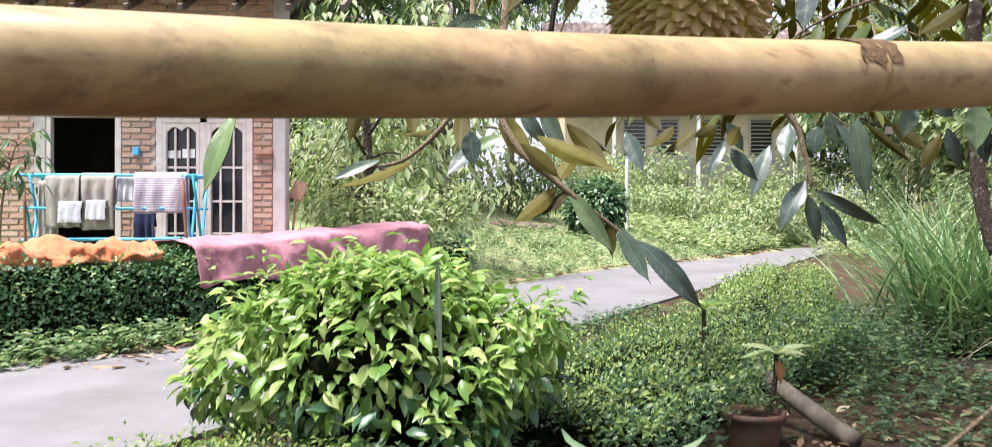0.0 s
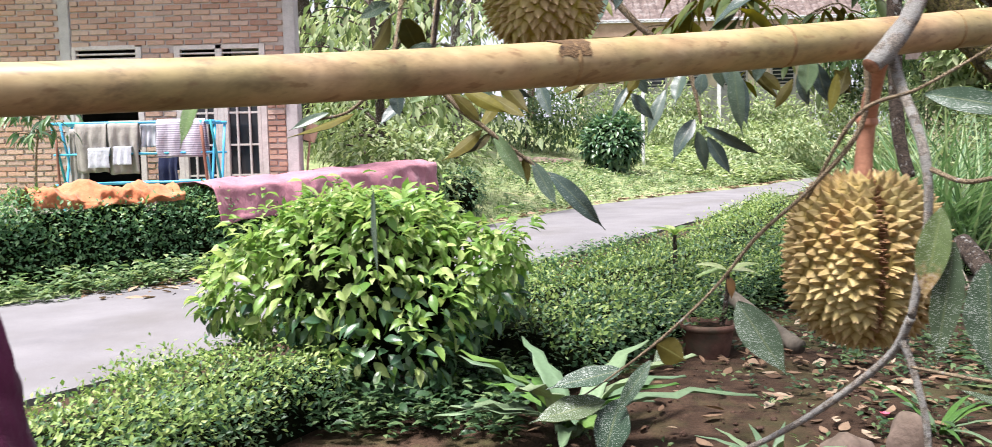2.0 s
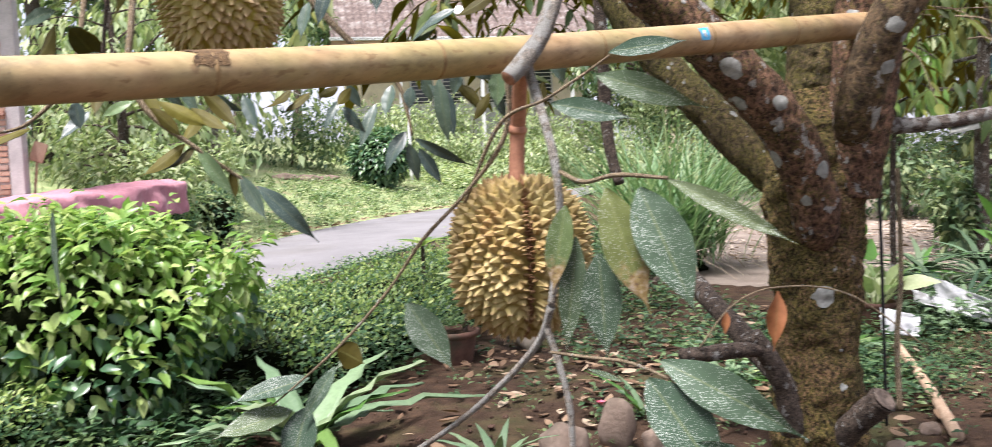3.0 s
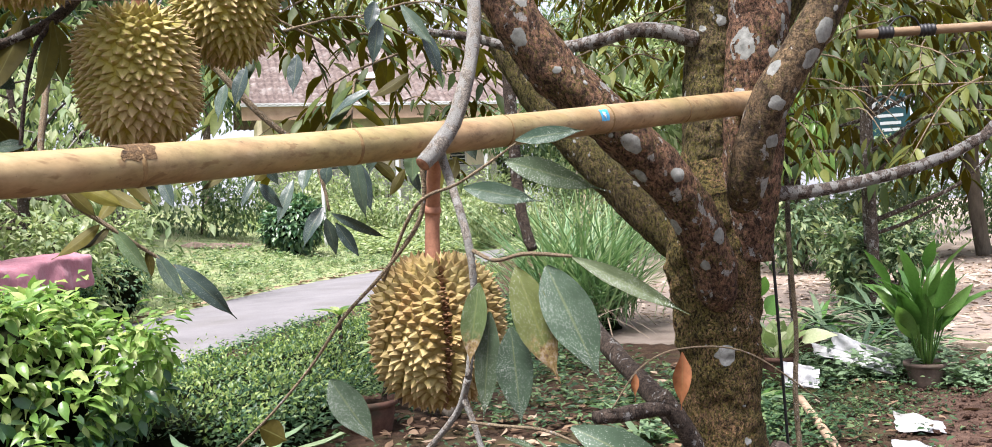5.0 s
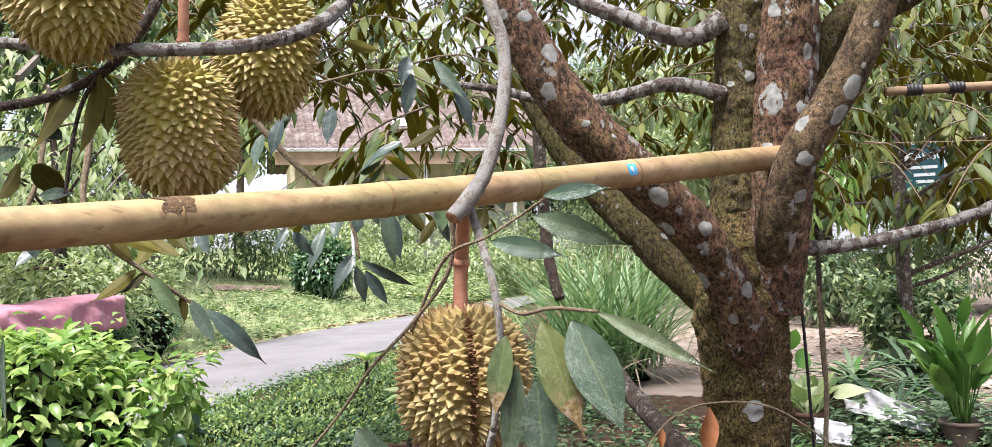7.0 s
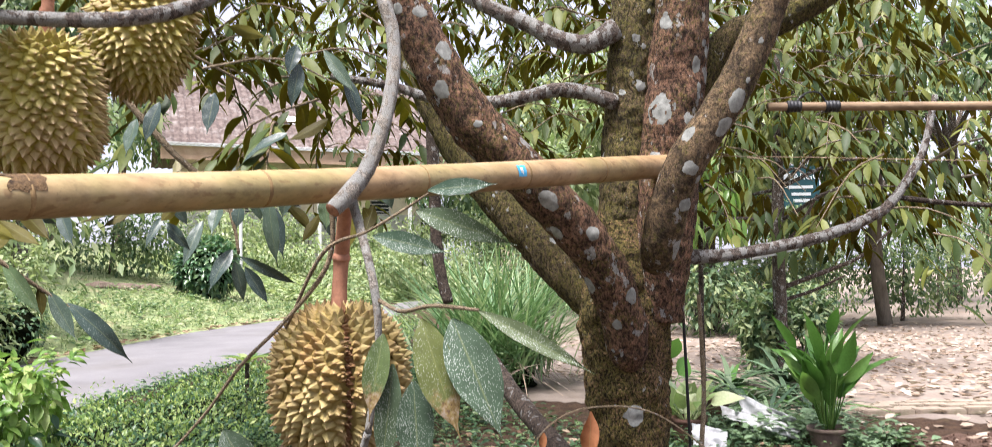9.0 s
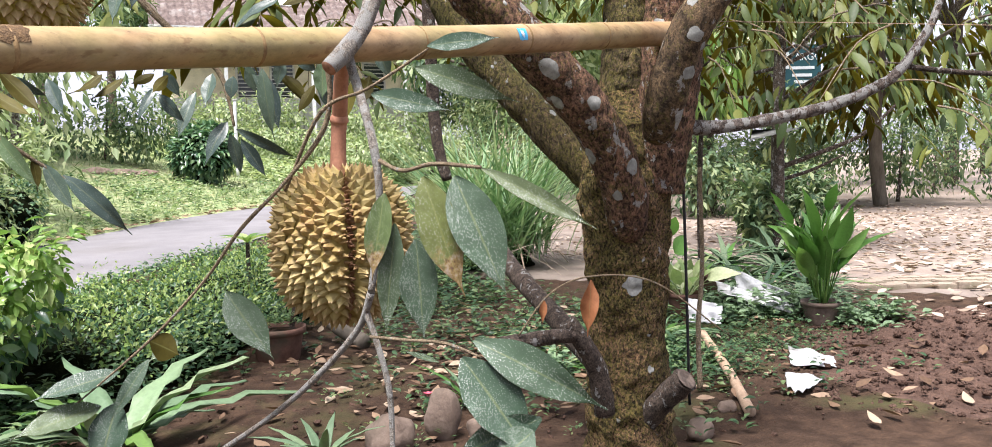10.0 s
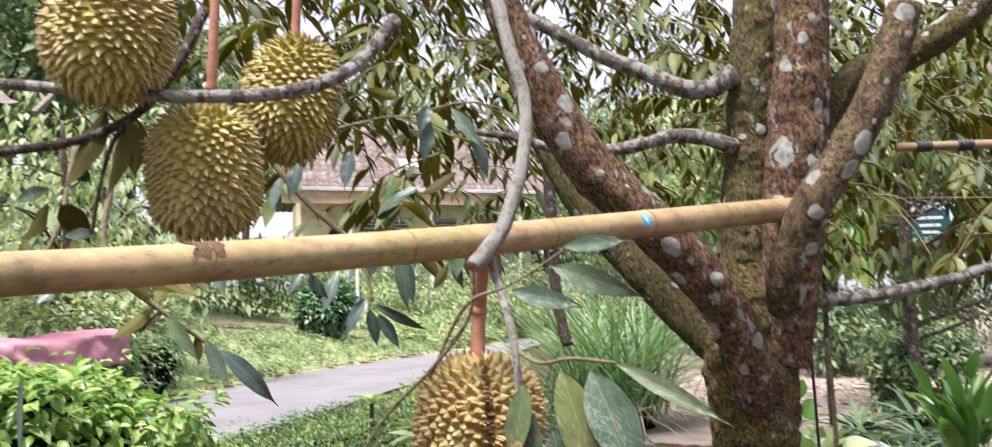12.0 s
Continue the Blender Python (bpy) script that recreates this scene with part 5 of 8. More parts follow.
def mass(name, parent, mat, tpl, pos, dirs, ups, length, label="", wide=None, index=None):
    if wide is None and index is None:
        ok = off_sight(np.asarray(pos))
        pos, dirs, ups = np.asarray(pos)[ok], np.asarray(dirs)[ok], np.asarray(ups)[ok]
        length = np.broadcast_to(np.asarray(length, float), (len(ok),))[ok]
    v, q = scatter(tpl, pos, dirs, ups, length, wide)
    mats = mat if isinstance(mat, list) else [mat]
    idx = None
    if len(tpl) > 2 and len(mats) > 1:
        idx = np.tile(tpl[2], len(pos))
    elif index is not None:
        idx = np.repeat(index, len(tpl[1]))
    return part(name, quads_mesh(name, v, q, mats, idx), None, parent, label, "stuff")


# ---------------------------------------------------------------- broad shrub by the lane
SC = np.array([-0.56, 3.72, 0.62])
shrub = thing("shrub", "dense leafy shrub with bright yellow-green young tips", "shrub", (SC[0], SC[1], 0.05))
lobes = [((-0.56, 3.72, 0.64), (0.58, 0.52, 0.40)), ((-0.98, 3.66, 0.60), (0.36, 0.38, 0.28)), ((-0.12, 3.74, 0.58), (0.36, 0.40, 0.32)), ((-0.40, 3.55, 0.36), (0.42, 0.40, 0.30)),
         ((-0.66, 3.75, 0.84), (0.38, 0.40, 0.22)), ((-0.36, 3.80, 0.82), (0.32, 0.38, 0.22)), ((-0.38, 3.60, 0.16), (0.26, 0.28, 0.2)), ((-0.95, 3.5, 0.75), (0.17, 0.17, 0.13)),
         ((-0.42, 3.45, 0.90), (0.16, 0.16, 0.12)), ((0.10, 3.6, 0.72), (0.16, 0.16, 0.14)), ((-0.75, 3.42, 0.52), (0.2, 0.18, 0.16)), ((-0.2, 3.4, 0.5), (0.18, 0.17, 0.17)), ((-1.22, 3.6, 0.52), (0.15, 0.16, 0.12))]
c_, r_ = [a for a, b in lobes], [b for a, b in lobes]
pos, nrm, rad = leaf_blob(c_, r_, 9600, 31, shell=0.6)
# drop what lies deep inside another lobe
keep = np.ones(len(pos), bool)
for c, r in lobes:
    keep &= np.sum(((pos - c) / r) ** 2, axis=1) > 0.55
# thinned low down so the near-black core gives the shade between leaves
keep &= np.random.default_rng(35).random(len(pos)) < 0.5 + 0.9 * np.clip((pos[:, 2] - 0.25) / 0.5, 0, 1)
pos, nrm = pos[keep], nrm[keep]
ups = nrm * 0.8 + np.array([0, 0, 0.9]) + np.random.default_rng(33).normal(size=nrm.shape) * 0.4
dirs = droop_dirs(nrm, 32, 0.6, 0.95)
# young leaves grow toward the top; the extra on the left paints it sunlit
top = np.clip((pos[:, 2] - 0.3) / 0.45, 0, 1) * 1.0 + 0.12 + 0.13 * (nrm[:, 0] < -0.2)
young = RNG.random(len(pos)) < top
order = np.argsort(pos[:, 1])
near = np.zeros(len(pos), bool)
near[order[:260]] = True
ln = 0.05 + 0.05 * RNG.random(len(pos))
mass("foliage", shrub, [M_SHRUB_MASS, M_YOUNG_MASS], T_SHRUB, pos[~near], dirs[~near], ups[~near], ln[~near], index=young[~near].astype(int))
one = [quads_mesh("leaf", *T_SHRUB, m) for m in (M_SHRUB, M_YOUNG)]
rot = frames(dirs, ups)
for i in np.where(near)[0]:
    ob = new("leaf", one[int(young[i])])
    ob.parent = shrub
    ob.matrix_local = Matrix.Translation(Vector(pos[i]) - shrub.location) @ Matrix(rot[i].tolist()).to_4x4() @ Matrix.Diagonal((ln[i] * 1.05,) * 3 + (1,))
shoot_rng = np.random.default_rng(34)
P, D, U, S_ = [], [], [], []
for k in range(46):
    c, r = lobes[int(shoot_rng.integers(len(lobes)))]
    a = shoot_rng.random() * 6.28
    b = np.array(c) + np.array(r) * np.array([0.8 * math.cos(a), 0.8 * math.sin(a), 0.55])
    d = np.array([math.cos(a) * 0.7, math.sin(a) * 0.7, 0.75 + 0.5 * shoot_rng.random()])
    for s in np.linspace(0.1, 1, 8):
        P.append(b + d * s * (0.10 + 0.09 * shoot_rng.random()))
        q = shoot_rng.random() * 6.28
        D.append((math.cos(q), math.sin(q), -0.35 + 0.6 * s))
        U.append((shoot_rng.normal() * 0.3, shoot_rng.normal() * 0.3, 1))
        S_.append(0.045 + 0.04 * shoot_rng.random())
mass("young_growth", shrub, M_YOUNG_MASS, T_SHRUB, np.array(P), np.array(D), np.array(U), np.array(S_))
for k in range(9):
    a = k * 0.7
    tipp = Vector((SC[0] + 0.55 * math.cos(a) * RNG.random(), SC[1] + 0.4 * math.sin(a) * RNG.random(), 0.75))
    part("stem", tube("stem", [(SC[0] + 0.08 * math.cos(a), SC[1] + 0.08 * math.sin(a), 0.0, 0.016), (SC[0] + 0.16 * math.cos(a), SC[1] + 0.14 * math.sin(a), 0.3, 0.012), (*tipp, 0.006)], M_BARK_DARK, 4, 7), None, shrub)
# added solid, painted as dark as the shaded inside of the shrub
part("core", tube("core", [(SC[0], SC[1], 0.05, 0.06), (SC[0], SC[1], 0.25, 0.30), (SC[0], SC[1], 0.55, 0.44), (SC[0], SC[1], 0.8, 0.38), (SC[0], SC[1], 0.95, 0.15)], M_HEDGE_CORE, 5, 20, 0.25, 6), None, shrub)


# ---------------------------------------------------------------- clipped hedges
def hedge(name, label, a, b, width, z0, z1, n_leaf, size, seed, mat, tops, wild=0.10, core=True):
    """Hedge along a line of plan points a-b with rounded, uneven leaf cover."""
    r = np.random.default_rng(seed)
    a, b = np.array(a, float), np.array(b, float)
    ob = thing(name, label, "hedge", (*((a + b) / 2), z0))
    ax = (b - a) / np.linalg.norm(b - a)
    sd = np.array([-ax[1], ax[0]])
    L = np.linalg.norm(b - a)
    if core:
        # added near-black solid that stands for the shade within the hedge
        rows = []
        for s in np.linspace(0, L, max(5, int(L / 0.25))):
            rows.append((*(a + ax * s), s))
        verts, faces = [], []
        prof = [(-0.34, 0.0), (-0.36, 0.4), (-0.32, 0.68), (-0.18, 0.78), (0.18, 0.78), (0.32, 0.68), (0.36, 0.4), (0.34, 0.0)]
        for x, y, s in rows:
            for u, w in prof:
                j = 1 + 0.18 * noise.noise(Vector((s * 2.2, u * 3, w * 3 + seed)))
                p = np.array([x, y]) + sd * u * width * j
                verts.append((p[0], p[1], z0 + (z1 - z0) * w * j))
        k = len(prof)
        for i in range(len(rows) - 1):
            for c in range(k - 1):
                faces.append((i * k + c, i * k + c + 1, (i + 1) * k + c + 1, (i + 1) * k + c))
        faces.append(tuple(range(k)))
        faces.append(tuple(range((len(rows) - 1) * k, len(rows) * k)))
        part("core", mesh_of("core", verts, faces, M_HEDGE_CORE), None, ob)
    n_leaf = int(n_leaf * 1.7)
    s = r.random(n_leaf) * (L + 0.3) - 0.15
    th = r.random(n_leaf) * math.pi
    cu, cw = np.cos(th), np.sin(th)
    u = np.sign(cu) * np.abs(cu) ** 0.6
    w = np.abs(cw) ** 0.6
    side = r.random(n_leaf) < 0.35
    w = np.where(side, r.random(n_leaf) ** 1.0, w)
    u = np.where(side, np.sign(u), u)
    dep = 1 - 0.36 * r.random(n_leaf) ** 1.3
    lump = np.array([(0.12 + 0.4 * wild) * noise.noise(Vector((a1 * 1.9, b1 * 2.0, seed))) for a1, b1 in zip(s, u)])
    uu, ww = u * dep * (1 + lump), w * dep * (1 + lump)
    ww = ww + wild * r.random(n_leaf) ** 6
    pos = np.column_stack([a[0] + ax[0] * s + sd[0] * uu * width / 2, a[1] + ax[1] * s + sd[1] * uu * width / 2, z0 + (z1 - z0) * ww])
    nrm = np.column_stack([sd[0] * u, sd[1] * u, w * 0.9])
    dirs = nrm * 0.6 + r.normal(size=(n_leaf, 3)) * 0.7
    ups = nrm + np.array([0, 0, 0.8]) + r.normal(size=(n_leaf, 3)) * 0.25
    # fewer leaves low on the sides, so the core shows there as shade
    keep = r.random(n_leaf) < (0.03 + 1.05 * np.clip(ww, 0, 1) ** 2.4 if wild > 0.06 else 0.6 + 0.95 * np.clip(ww, 0, 1) ** 1.6)
    pos, dirs, ups, ww, n_leaf = pos[keep], dirs[keep], ups[keep], ww[keep], int(keep.sum())
    # dark leaves low, lighter ones toward the top: sunlight put into the mix
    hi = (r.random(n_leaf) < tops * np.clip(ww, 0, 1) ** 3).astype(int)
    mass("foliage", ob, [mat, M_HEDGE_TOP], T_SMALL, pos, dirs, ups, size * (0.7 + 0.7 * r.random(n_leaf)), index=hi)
    # stray sprigs
    k = int(L * 16)
    sp = r.random(k) * L
    base = np.column_stack([a[0] + ax[0] * sp, a[1] + ax[1] * sp, np.full(k, z0 + (z1 - z0) * 0.95)]) + np.column_stack([sd[0] * (r.random(k) - 0.5) * width * 0.8, sd[1] * (r.random(k) - 0.5) * width * 0.8, np.zeros(k)])
    P, D, U = [], [], []
    for p in base:
        d = np.array([r.normal() * 0.35, r.normal() * 0.35, 1.0])
        h = (0.04 + 0.10 * r.random()) * min(1.6, wild * 5)
        for q in np.linspace(0.2, 1, 7):
            P.append(p + d * h * q)
            D.append(r.normal(size=3) + [0, 0, 0.3])
            U.append([r.normal() * 0.3, r.normal() * 0.3, 1])
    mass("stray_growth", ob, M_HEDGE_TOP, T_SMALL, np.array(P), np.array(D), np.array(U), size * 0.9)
    return ob


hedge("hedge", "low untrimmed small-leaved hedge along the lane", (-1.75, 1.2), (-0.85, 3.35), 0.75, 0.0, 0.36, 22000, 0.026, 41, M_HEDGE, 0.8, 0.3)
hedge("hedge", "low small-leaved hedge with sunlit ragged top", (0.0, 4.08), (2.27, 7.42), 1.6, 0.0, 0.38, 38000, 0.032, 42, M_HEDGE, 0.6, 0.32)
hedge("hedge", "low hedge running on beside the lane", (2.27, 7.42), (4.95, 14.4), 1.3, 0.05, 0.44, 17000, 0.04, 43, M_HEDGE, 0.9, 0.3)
far_dir = np.array([0.49, 0.872])
hedge("clipped_hedge", "dense clipped dark green boundary hedge", (-5.7, 5.0), (-2.9, 7.8), 0.7, 0.18, 0.97, 14000, 0.042, 44, M_CLIPPED, 0.25, 0.04)
hedge("clipped_hedge", "dense clipped boundary hedge under a draped cloth", (-2.9, 7.8), (-1.1, 11.2), 0.7, 0.18, 0.90, 8000, 0.045, 45, M_CLIPPED, 0.3, 0.05)


def weeds(name, label, boxes, n, size, seed, mat, tall=0.22, zoff=0.0):
    """Low broad-leaved weeds as one mat of leaves."""
    r = np.random.default_rng(seed)
    P, D, U, S = [], [], [], []
    for k in range(n):
        b = boxes[r.integers(len(boxes))]
        s, o = r.random(), r.normal() * b[4]
        x, y = b[0] + (b[2] - b[0]) * s, b[1] + (b[3] - b[1]) * s
        ln = math.hypot(b[2] - b[0], b[3] - b[1])
        x, y = x - (b[3] - b[1]) / ln * o, y + (b[2] - b[0]) / ln * o
        n_, f_ = road_side(x, y)
        if n_ > -0.05 and f_ < 0.2 and x > -1.5:
            continue
        z = float(ground_z(np.array(x), np.array(y))) + zoff
        h = tall * (0.3 + 0.8 * r.random())
        for q in range(7):
            a = r.random() * 6.28
            d = np.array([math.cos(a), math.sin(a), 0.25 + 0.4 * r.random()])
            P.append((x + 0.02 * math.cos(a), y + 0.02 * math.sin(a), z + h * (0.3 + 0.7 * q / 6)))
            D.append(d)
            U.append((r.normal() * 0.3, r.normal() * 0.3, 1))
            S.append(size * (0.6 + 0.8 * r.random()))
    v, q = scatter(T_SHRUB if size > 0.03 else T_SMALL, np.array(P), np.array(D), np.array(U), np.array(S))
    return solo(name, quads_mesh(name, v, q, mat), None, label, "weeds", kind="stuff")


weeds("weeds", "leafy green weeds at the foot of the hedge", [(-4.9, 4.6, -2.6, 7.25, 0.14)], 420, 0.07, 51, M_WEED, 0.24)
weeds("weeds", "weeds along the verge of the lane", [(-2.6, 7.5, 0.7, 14.2, 0.3)], 300, 0.06, 52, M_WEED, 0.14)


def litter(name, label, n, seed, boxes, mat, size, lift=0.01):
    r = np.random.default_rng(seed)
    P, D, U, S = [], [], [], []
    for k in range(n):
        b = boxes[r.integers(len(boxes))]
        x, y = b[0] + (b[2] - b[0]) * r.random(), b[1] + (b[3] - b[1]) * r.random()
        i, j = np.searchsorted(gy, y), np.searchsorted(gx, x)
        z = float(GZ[min(i, ny - 1), min(j, nx - 1)]) + lift + b[4]
        a = r.random() * 6.28
        P.append((x, y, z))
        D.append((math.cos(a), math.sin(a), r.normal() * 0.12))
        U.append((r.normal() * 0.25, r.normal() * 0.25, 1 if r.random() < 0.6 else -1))
        S.append(size * (0.6 + 0.8 * r.random()))
    v, q = scatter(T_LITTER, np.array(P), np.array(D), np.array(U), np.array(S))
    return solo(name, quads_mesh(name, v, q, mat), None, label, "leaf litter", kind="stuff")


litter("leaf_litter", "dry curled brown leaves scattered on soil", 560, 61, [(0.3, 1.8, 4.2, 5.4, 0.012), (2.0, 2.2, 4.6, 5.2, 0.012), (1.4, 2.9, 3.0, 4.6, 0.012)], M_DEAD, 0.085)
litter("leaf_litter", "pale dry leaves strewn over the yard", 5200, 62, [(5.2, 3.0, 13.5, 10.5, 0.01), (7.0, 4.0, 16, 14, 0.01)], M_DEAD_PALE, 0.10)
litter("leaf_litter", "dead leaves gathered along the lane's edge", 170, 63, [(-3.35, 5.9, -2.55, 7.4, 0.03), (-3.2, 6.3, -2.3, 7.6, 0.03)], M_DEAD, 0.12)
rr = np.random.default_rng(64)
P = []
for k in range(420):
    s, o = rr.random() * 26, -0.25 + 0.35 * rr.random()
    p = ROAD_F + ROAD_FD * s + np.array([-ROAD_FD[1], ROAD_FD[0]]) * (0.15 + o + float(road_bow(s)))
    P.append((p[0], p[1], 0.2))
P = np.array(P)
v, q = scatter(T_LITTER, P, np.column_stack([rr.normal(size=(len(P), 2)), np.zeros(len(P))]), np.column_stack([rr.normal(size=(len(P), 2)) * 0.3, np.ones(len(P))]), 0.08 + 0.1 * rr.random(len(P)))
solo("leaf_litter", quads_mesh("leaf_litter", v, q, M_DEAD), None, "brown leaves along the far verge", "leaf litter", kind="stuff")

# ---------------------------------------------------------------- grass field
rr = np.random.default_rng(71)
N = 60000
fx = -6 + 40 * rr.random(N)
fy = 11 + 34 * rr.random(N) ** 1.3
n_s, f_s = road_side(fx, fy)
ok = (f_s > 0.25) & ~((fx < -1.0) & (fy < 12))
fx, fy = fx[ok], fy[ok]
patch = np.array([noise.noise(Vector((x * 0.35, y * 0.35, 2))) for x, y in zip(fx, fy)])
ok = patch + 0.35 * rr.random(len(fx)) > -0.12
fx, fy, patch = fx[ok], fy[ok], patch[ok]
fz = ground_z(fx, fy)
v, q = scatter(T_GRASS, np.column_stack([fx, fy, fz]), np.column_stack([rr.normal(size=(len(fx), 2)) * 0.5, np.ones(len(fx))]), unit(len(fx)), (0.05 + 0.10 * rr.random(len(fx)) ** 2) * (1 + 0.8 * np.clip(patch, 0, 1)) * (0.8 + 0.025 * fy), np.full(len(fx), 2.0))
solo("grass", quads_mesh("grass", v, q, M_GRASS), None, "sunlit tufty yellow-green field grass", "grass", kind="stuff")
weeds("weeds", "creeping green undergrowth on the rising field", [(4, 27, 11, 34, 2.0), (6, 33, 13, 36, 1.5), (7, 26, 14, 36, 2.0), (3, 30, 8, 36, 1.8)], 2400, 0.2, 72, M_FAR_LIGHT, 0.5)
weeds("weeds", "scattered broad-leaved weeds over the field", [(1.0, 13, 6, 24, 1.2), (0.5, 15, 3.5, 27, 1.5), (4, 20, 10, 32, 1.5)], 1300, 0.09, 76, M_GRASS, 0.16)
weeds("weeds", "fresh green creepers spreading in the field", [(0.6, 13.5, 4.5, 20, 0.9), (1.5, 16, 8, 29, 1.3), (0.2, 19, 2.4, 24, 1.0), (4.5, 22, 9, 30, 1.2)], 900, 0.10, 79, M_WEED, 0.2)
weeds("weeds", "low weeds between the hedge and the lane", [(-0.9, 5.0, 1.9, 10.3, 0.22), (2.2, 6.9, 4.2, 10.2, 0.45), (3.0, 9.0, 4.8, 12.0, 0.5)], 900, 0.05, 75, M_HEDGE, 0.14)
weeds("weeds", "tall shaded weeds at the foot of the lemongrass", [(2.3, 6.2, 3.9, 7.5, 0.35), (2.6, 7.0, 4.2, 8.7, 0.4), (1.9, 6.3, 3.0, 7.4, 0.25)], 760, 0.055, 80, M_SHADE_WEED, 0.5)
# shaded leaf colour here also stands for the shadow beside the hedge
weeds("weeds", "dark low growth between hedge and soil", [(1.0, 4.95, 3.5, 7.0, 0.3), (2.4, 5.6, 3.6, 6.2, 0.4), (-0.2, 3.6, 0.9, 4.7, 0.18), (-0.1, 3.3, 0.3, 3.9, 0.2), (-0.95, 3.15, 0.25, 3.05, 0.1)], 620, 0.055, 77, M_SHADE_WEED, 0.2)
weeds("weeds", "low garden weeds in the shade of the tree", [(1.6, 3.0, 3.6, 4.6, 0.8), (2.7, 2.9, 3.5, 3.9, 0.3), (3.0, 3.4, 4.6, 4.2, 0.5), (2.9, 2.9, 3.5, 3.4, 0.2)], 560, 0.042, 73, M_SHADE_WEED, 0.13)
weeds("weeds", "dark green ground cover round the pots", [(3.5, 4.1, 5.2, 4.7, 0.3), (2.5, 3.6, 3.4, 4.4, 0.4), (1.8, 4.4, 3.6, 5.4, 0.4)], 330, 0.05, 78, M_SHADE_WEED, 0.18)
weeds("weeds", "small creeping weeds on the soil", [(0.4, 2.4, 3.0, 2.9, 0.5)], 90, 0.028, 74, M_WEED, 0.06)


def round_bush(name, label, at, rx, rz, n, size, seed, mat, category="bush", down=0.3, tpl=T_SHRUB):
    ob = thing(name, label, category, at)
    c = np.array(at) + [0, 0, rz * 0.95]
    pos, nrm, rad = leaf_blob([c, c + [0.2 * rx, 0, 0.2 * rz], c + [-0.25 * rx, 0.1 * rx, -0.1 * rz]], [(rx, rx, rz), (rx * 0.75, rx * 0.75, rz * 0.8), (rx * 0.8, rx * 0.8, rz * 0.8)], n, seed, shell=0.7)
    mass("foliage", ob, mat, tpl, pos, droop_dirs(nrm, seed + 1, down, 0.5), nrm + np.array([0, 0, 0.8]), size * (0.7 + 0.6 * RNG.random(n)))
    # added near-black solid for the bush's shaded inside
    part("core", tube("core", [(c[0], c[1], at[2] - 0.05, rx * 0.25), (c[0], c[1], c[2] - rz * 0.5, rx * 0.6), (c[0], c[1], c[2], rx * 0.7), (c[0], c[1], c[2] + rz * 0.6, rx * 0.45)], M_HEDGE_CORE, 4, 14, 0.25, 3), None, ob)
    return ob


def gz(x, y):
    return float(ground_z(np.array(float(x)), np.array(float(y))))


round_bush("round_bush", "rounded glossy dark green bush in the field", (3.0, 24.6, gz(3.0, 24.6) + 0.02), 0.85, 0.85, 1900, 0.2, 81, M_SHRUB_MASS)
round_bush("round_bush", "small clipped bush at the hedge end", (-0.70, 12.2, 0.25), 0.45, 0.42, 1500, 0.06, 82, M_HEDGE)


# ---------------------------------------------------------------- brick house
house = thing("brick_house", "unplastered red brick village house with dark doorway", "house", (-5.5, 9.9, 0.5))
WY = 9.6
X0, X1, Z0, Z1 = -9.5, -2.5, 0.4, 3.75
OPEN = [(-5.035, -4.20, 0.4, 2.62), (-3.81, -2.73, 0.4, 2.60)]


def wall_block(x0, x1, z0, z1, y0=WY + 0.012, th=0.16):
    part("wall_core", box_bm(x1 - x0, th, z1 - z0, ((x0 + x1) / 2, y0 + th / 2, (z0 + z1) / 2)), M_MORTAR, house)


wall_block(X0, OPEN[0][0] - 0.14, Z0, Z1)
wall_block(OPEN[0][0] - 0.14, OPEN[0][1], OPEN[0][3], Z1)
wall_block(OPEN[0][1], OPEN[1][0], Z0, Z1)
wall_block(OPEN[1][0], OPEN[1][1], OPEN[1][3], Z1)
wall_block(OPEN[1][1], X1, Z0, Z1)
part("side_wall", box_bm(0.16, 7.8, Z1 - Z0, (X1 - 1.85, WY + 0.25 + 3.5, (Z0 + Z1) / 2), Matrix.Rotation(radians(26), 3, "Z")), M_MORTAR, house)
part("back_wall", box_bm(3.8, 0.16, Z1 - Z0, (X0 + 1.9, WY + 7.2, (Z0 + Z1) / 2)), M_MORTAR, house)
# added room shell, painted near black so door and window look unlit
part("room_floor", box_bm(X1 - X0 - 1.4, 2.4, 0.1, ((X0 + X1) / 2 - 0.6, WY + 1.4, 0.45)), M_ROOM_SHADE, house)
part("room_partition", box_bm(X1 - X0 - 1.3, 0.1, 3.0, ((X0 + X1) / 2 - 0.62, WY + 1.9, 1.9)), M_ROOM_SHADE, house)
part("room_ceiling", box_bm(X1 - X0 - 1.3, 2.0, 0.08, ((X0 + X1) / 2 - 0.62, WY + 1.1, 3.3)), M_ROOM_SHADE, house)
part("concrete_post", box_bm(0.13, 0.2, Z1 - Z0, (OPEN[0][0] - 0.07, WY + 0.085, (Z0 + Z1) / 2), bevel=0.008), M_CONCRETE, house, "grey concrete post")
part("concrete_post", box_bm(0.14, 0.2, Z1 - Z0, (X1 + 0.07, WY + 0.08, (Z0 + Z1) / 2), bevel=0.008), M_CONCRETE, house, "grey concrete corner post")


def frame_bar(x0, x1, z0, z1, parent, name="frame_bar", y=WY - 0.01, d=0.07):
    return part(name, box_bm(x1 - x0, d, z1 - z0, ((x0 + x1) / 2, y + d / 2, (z0 + z1) / 2), bevel=0.004), M_FRAME, parent)


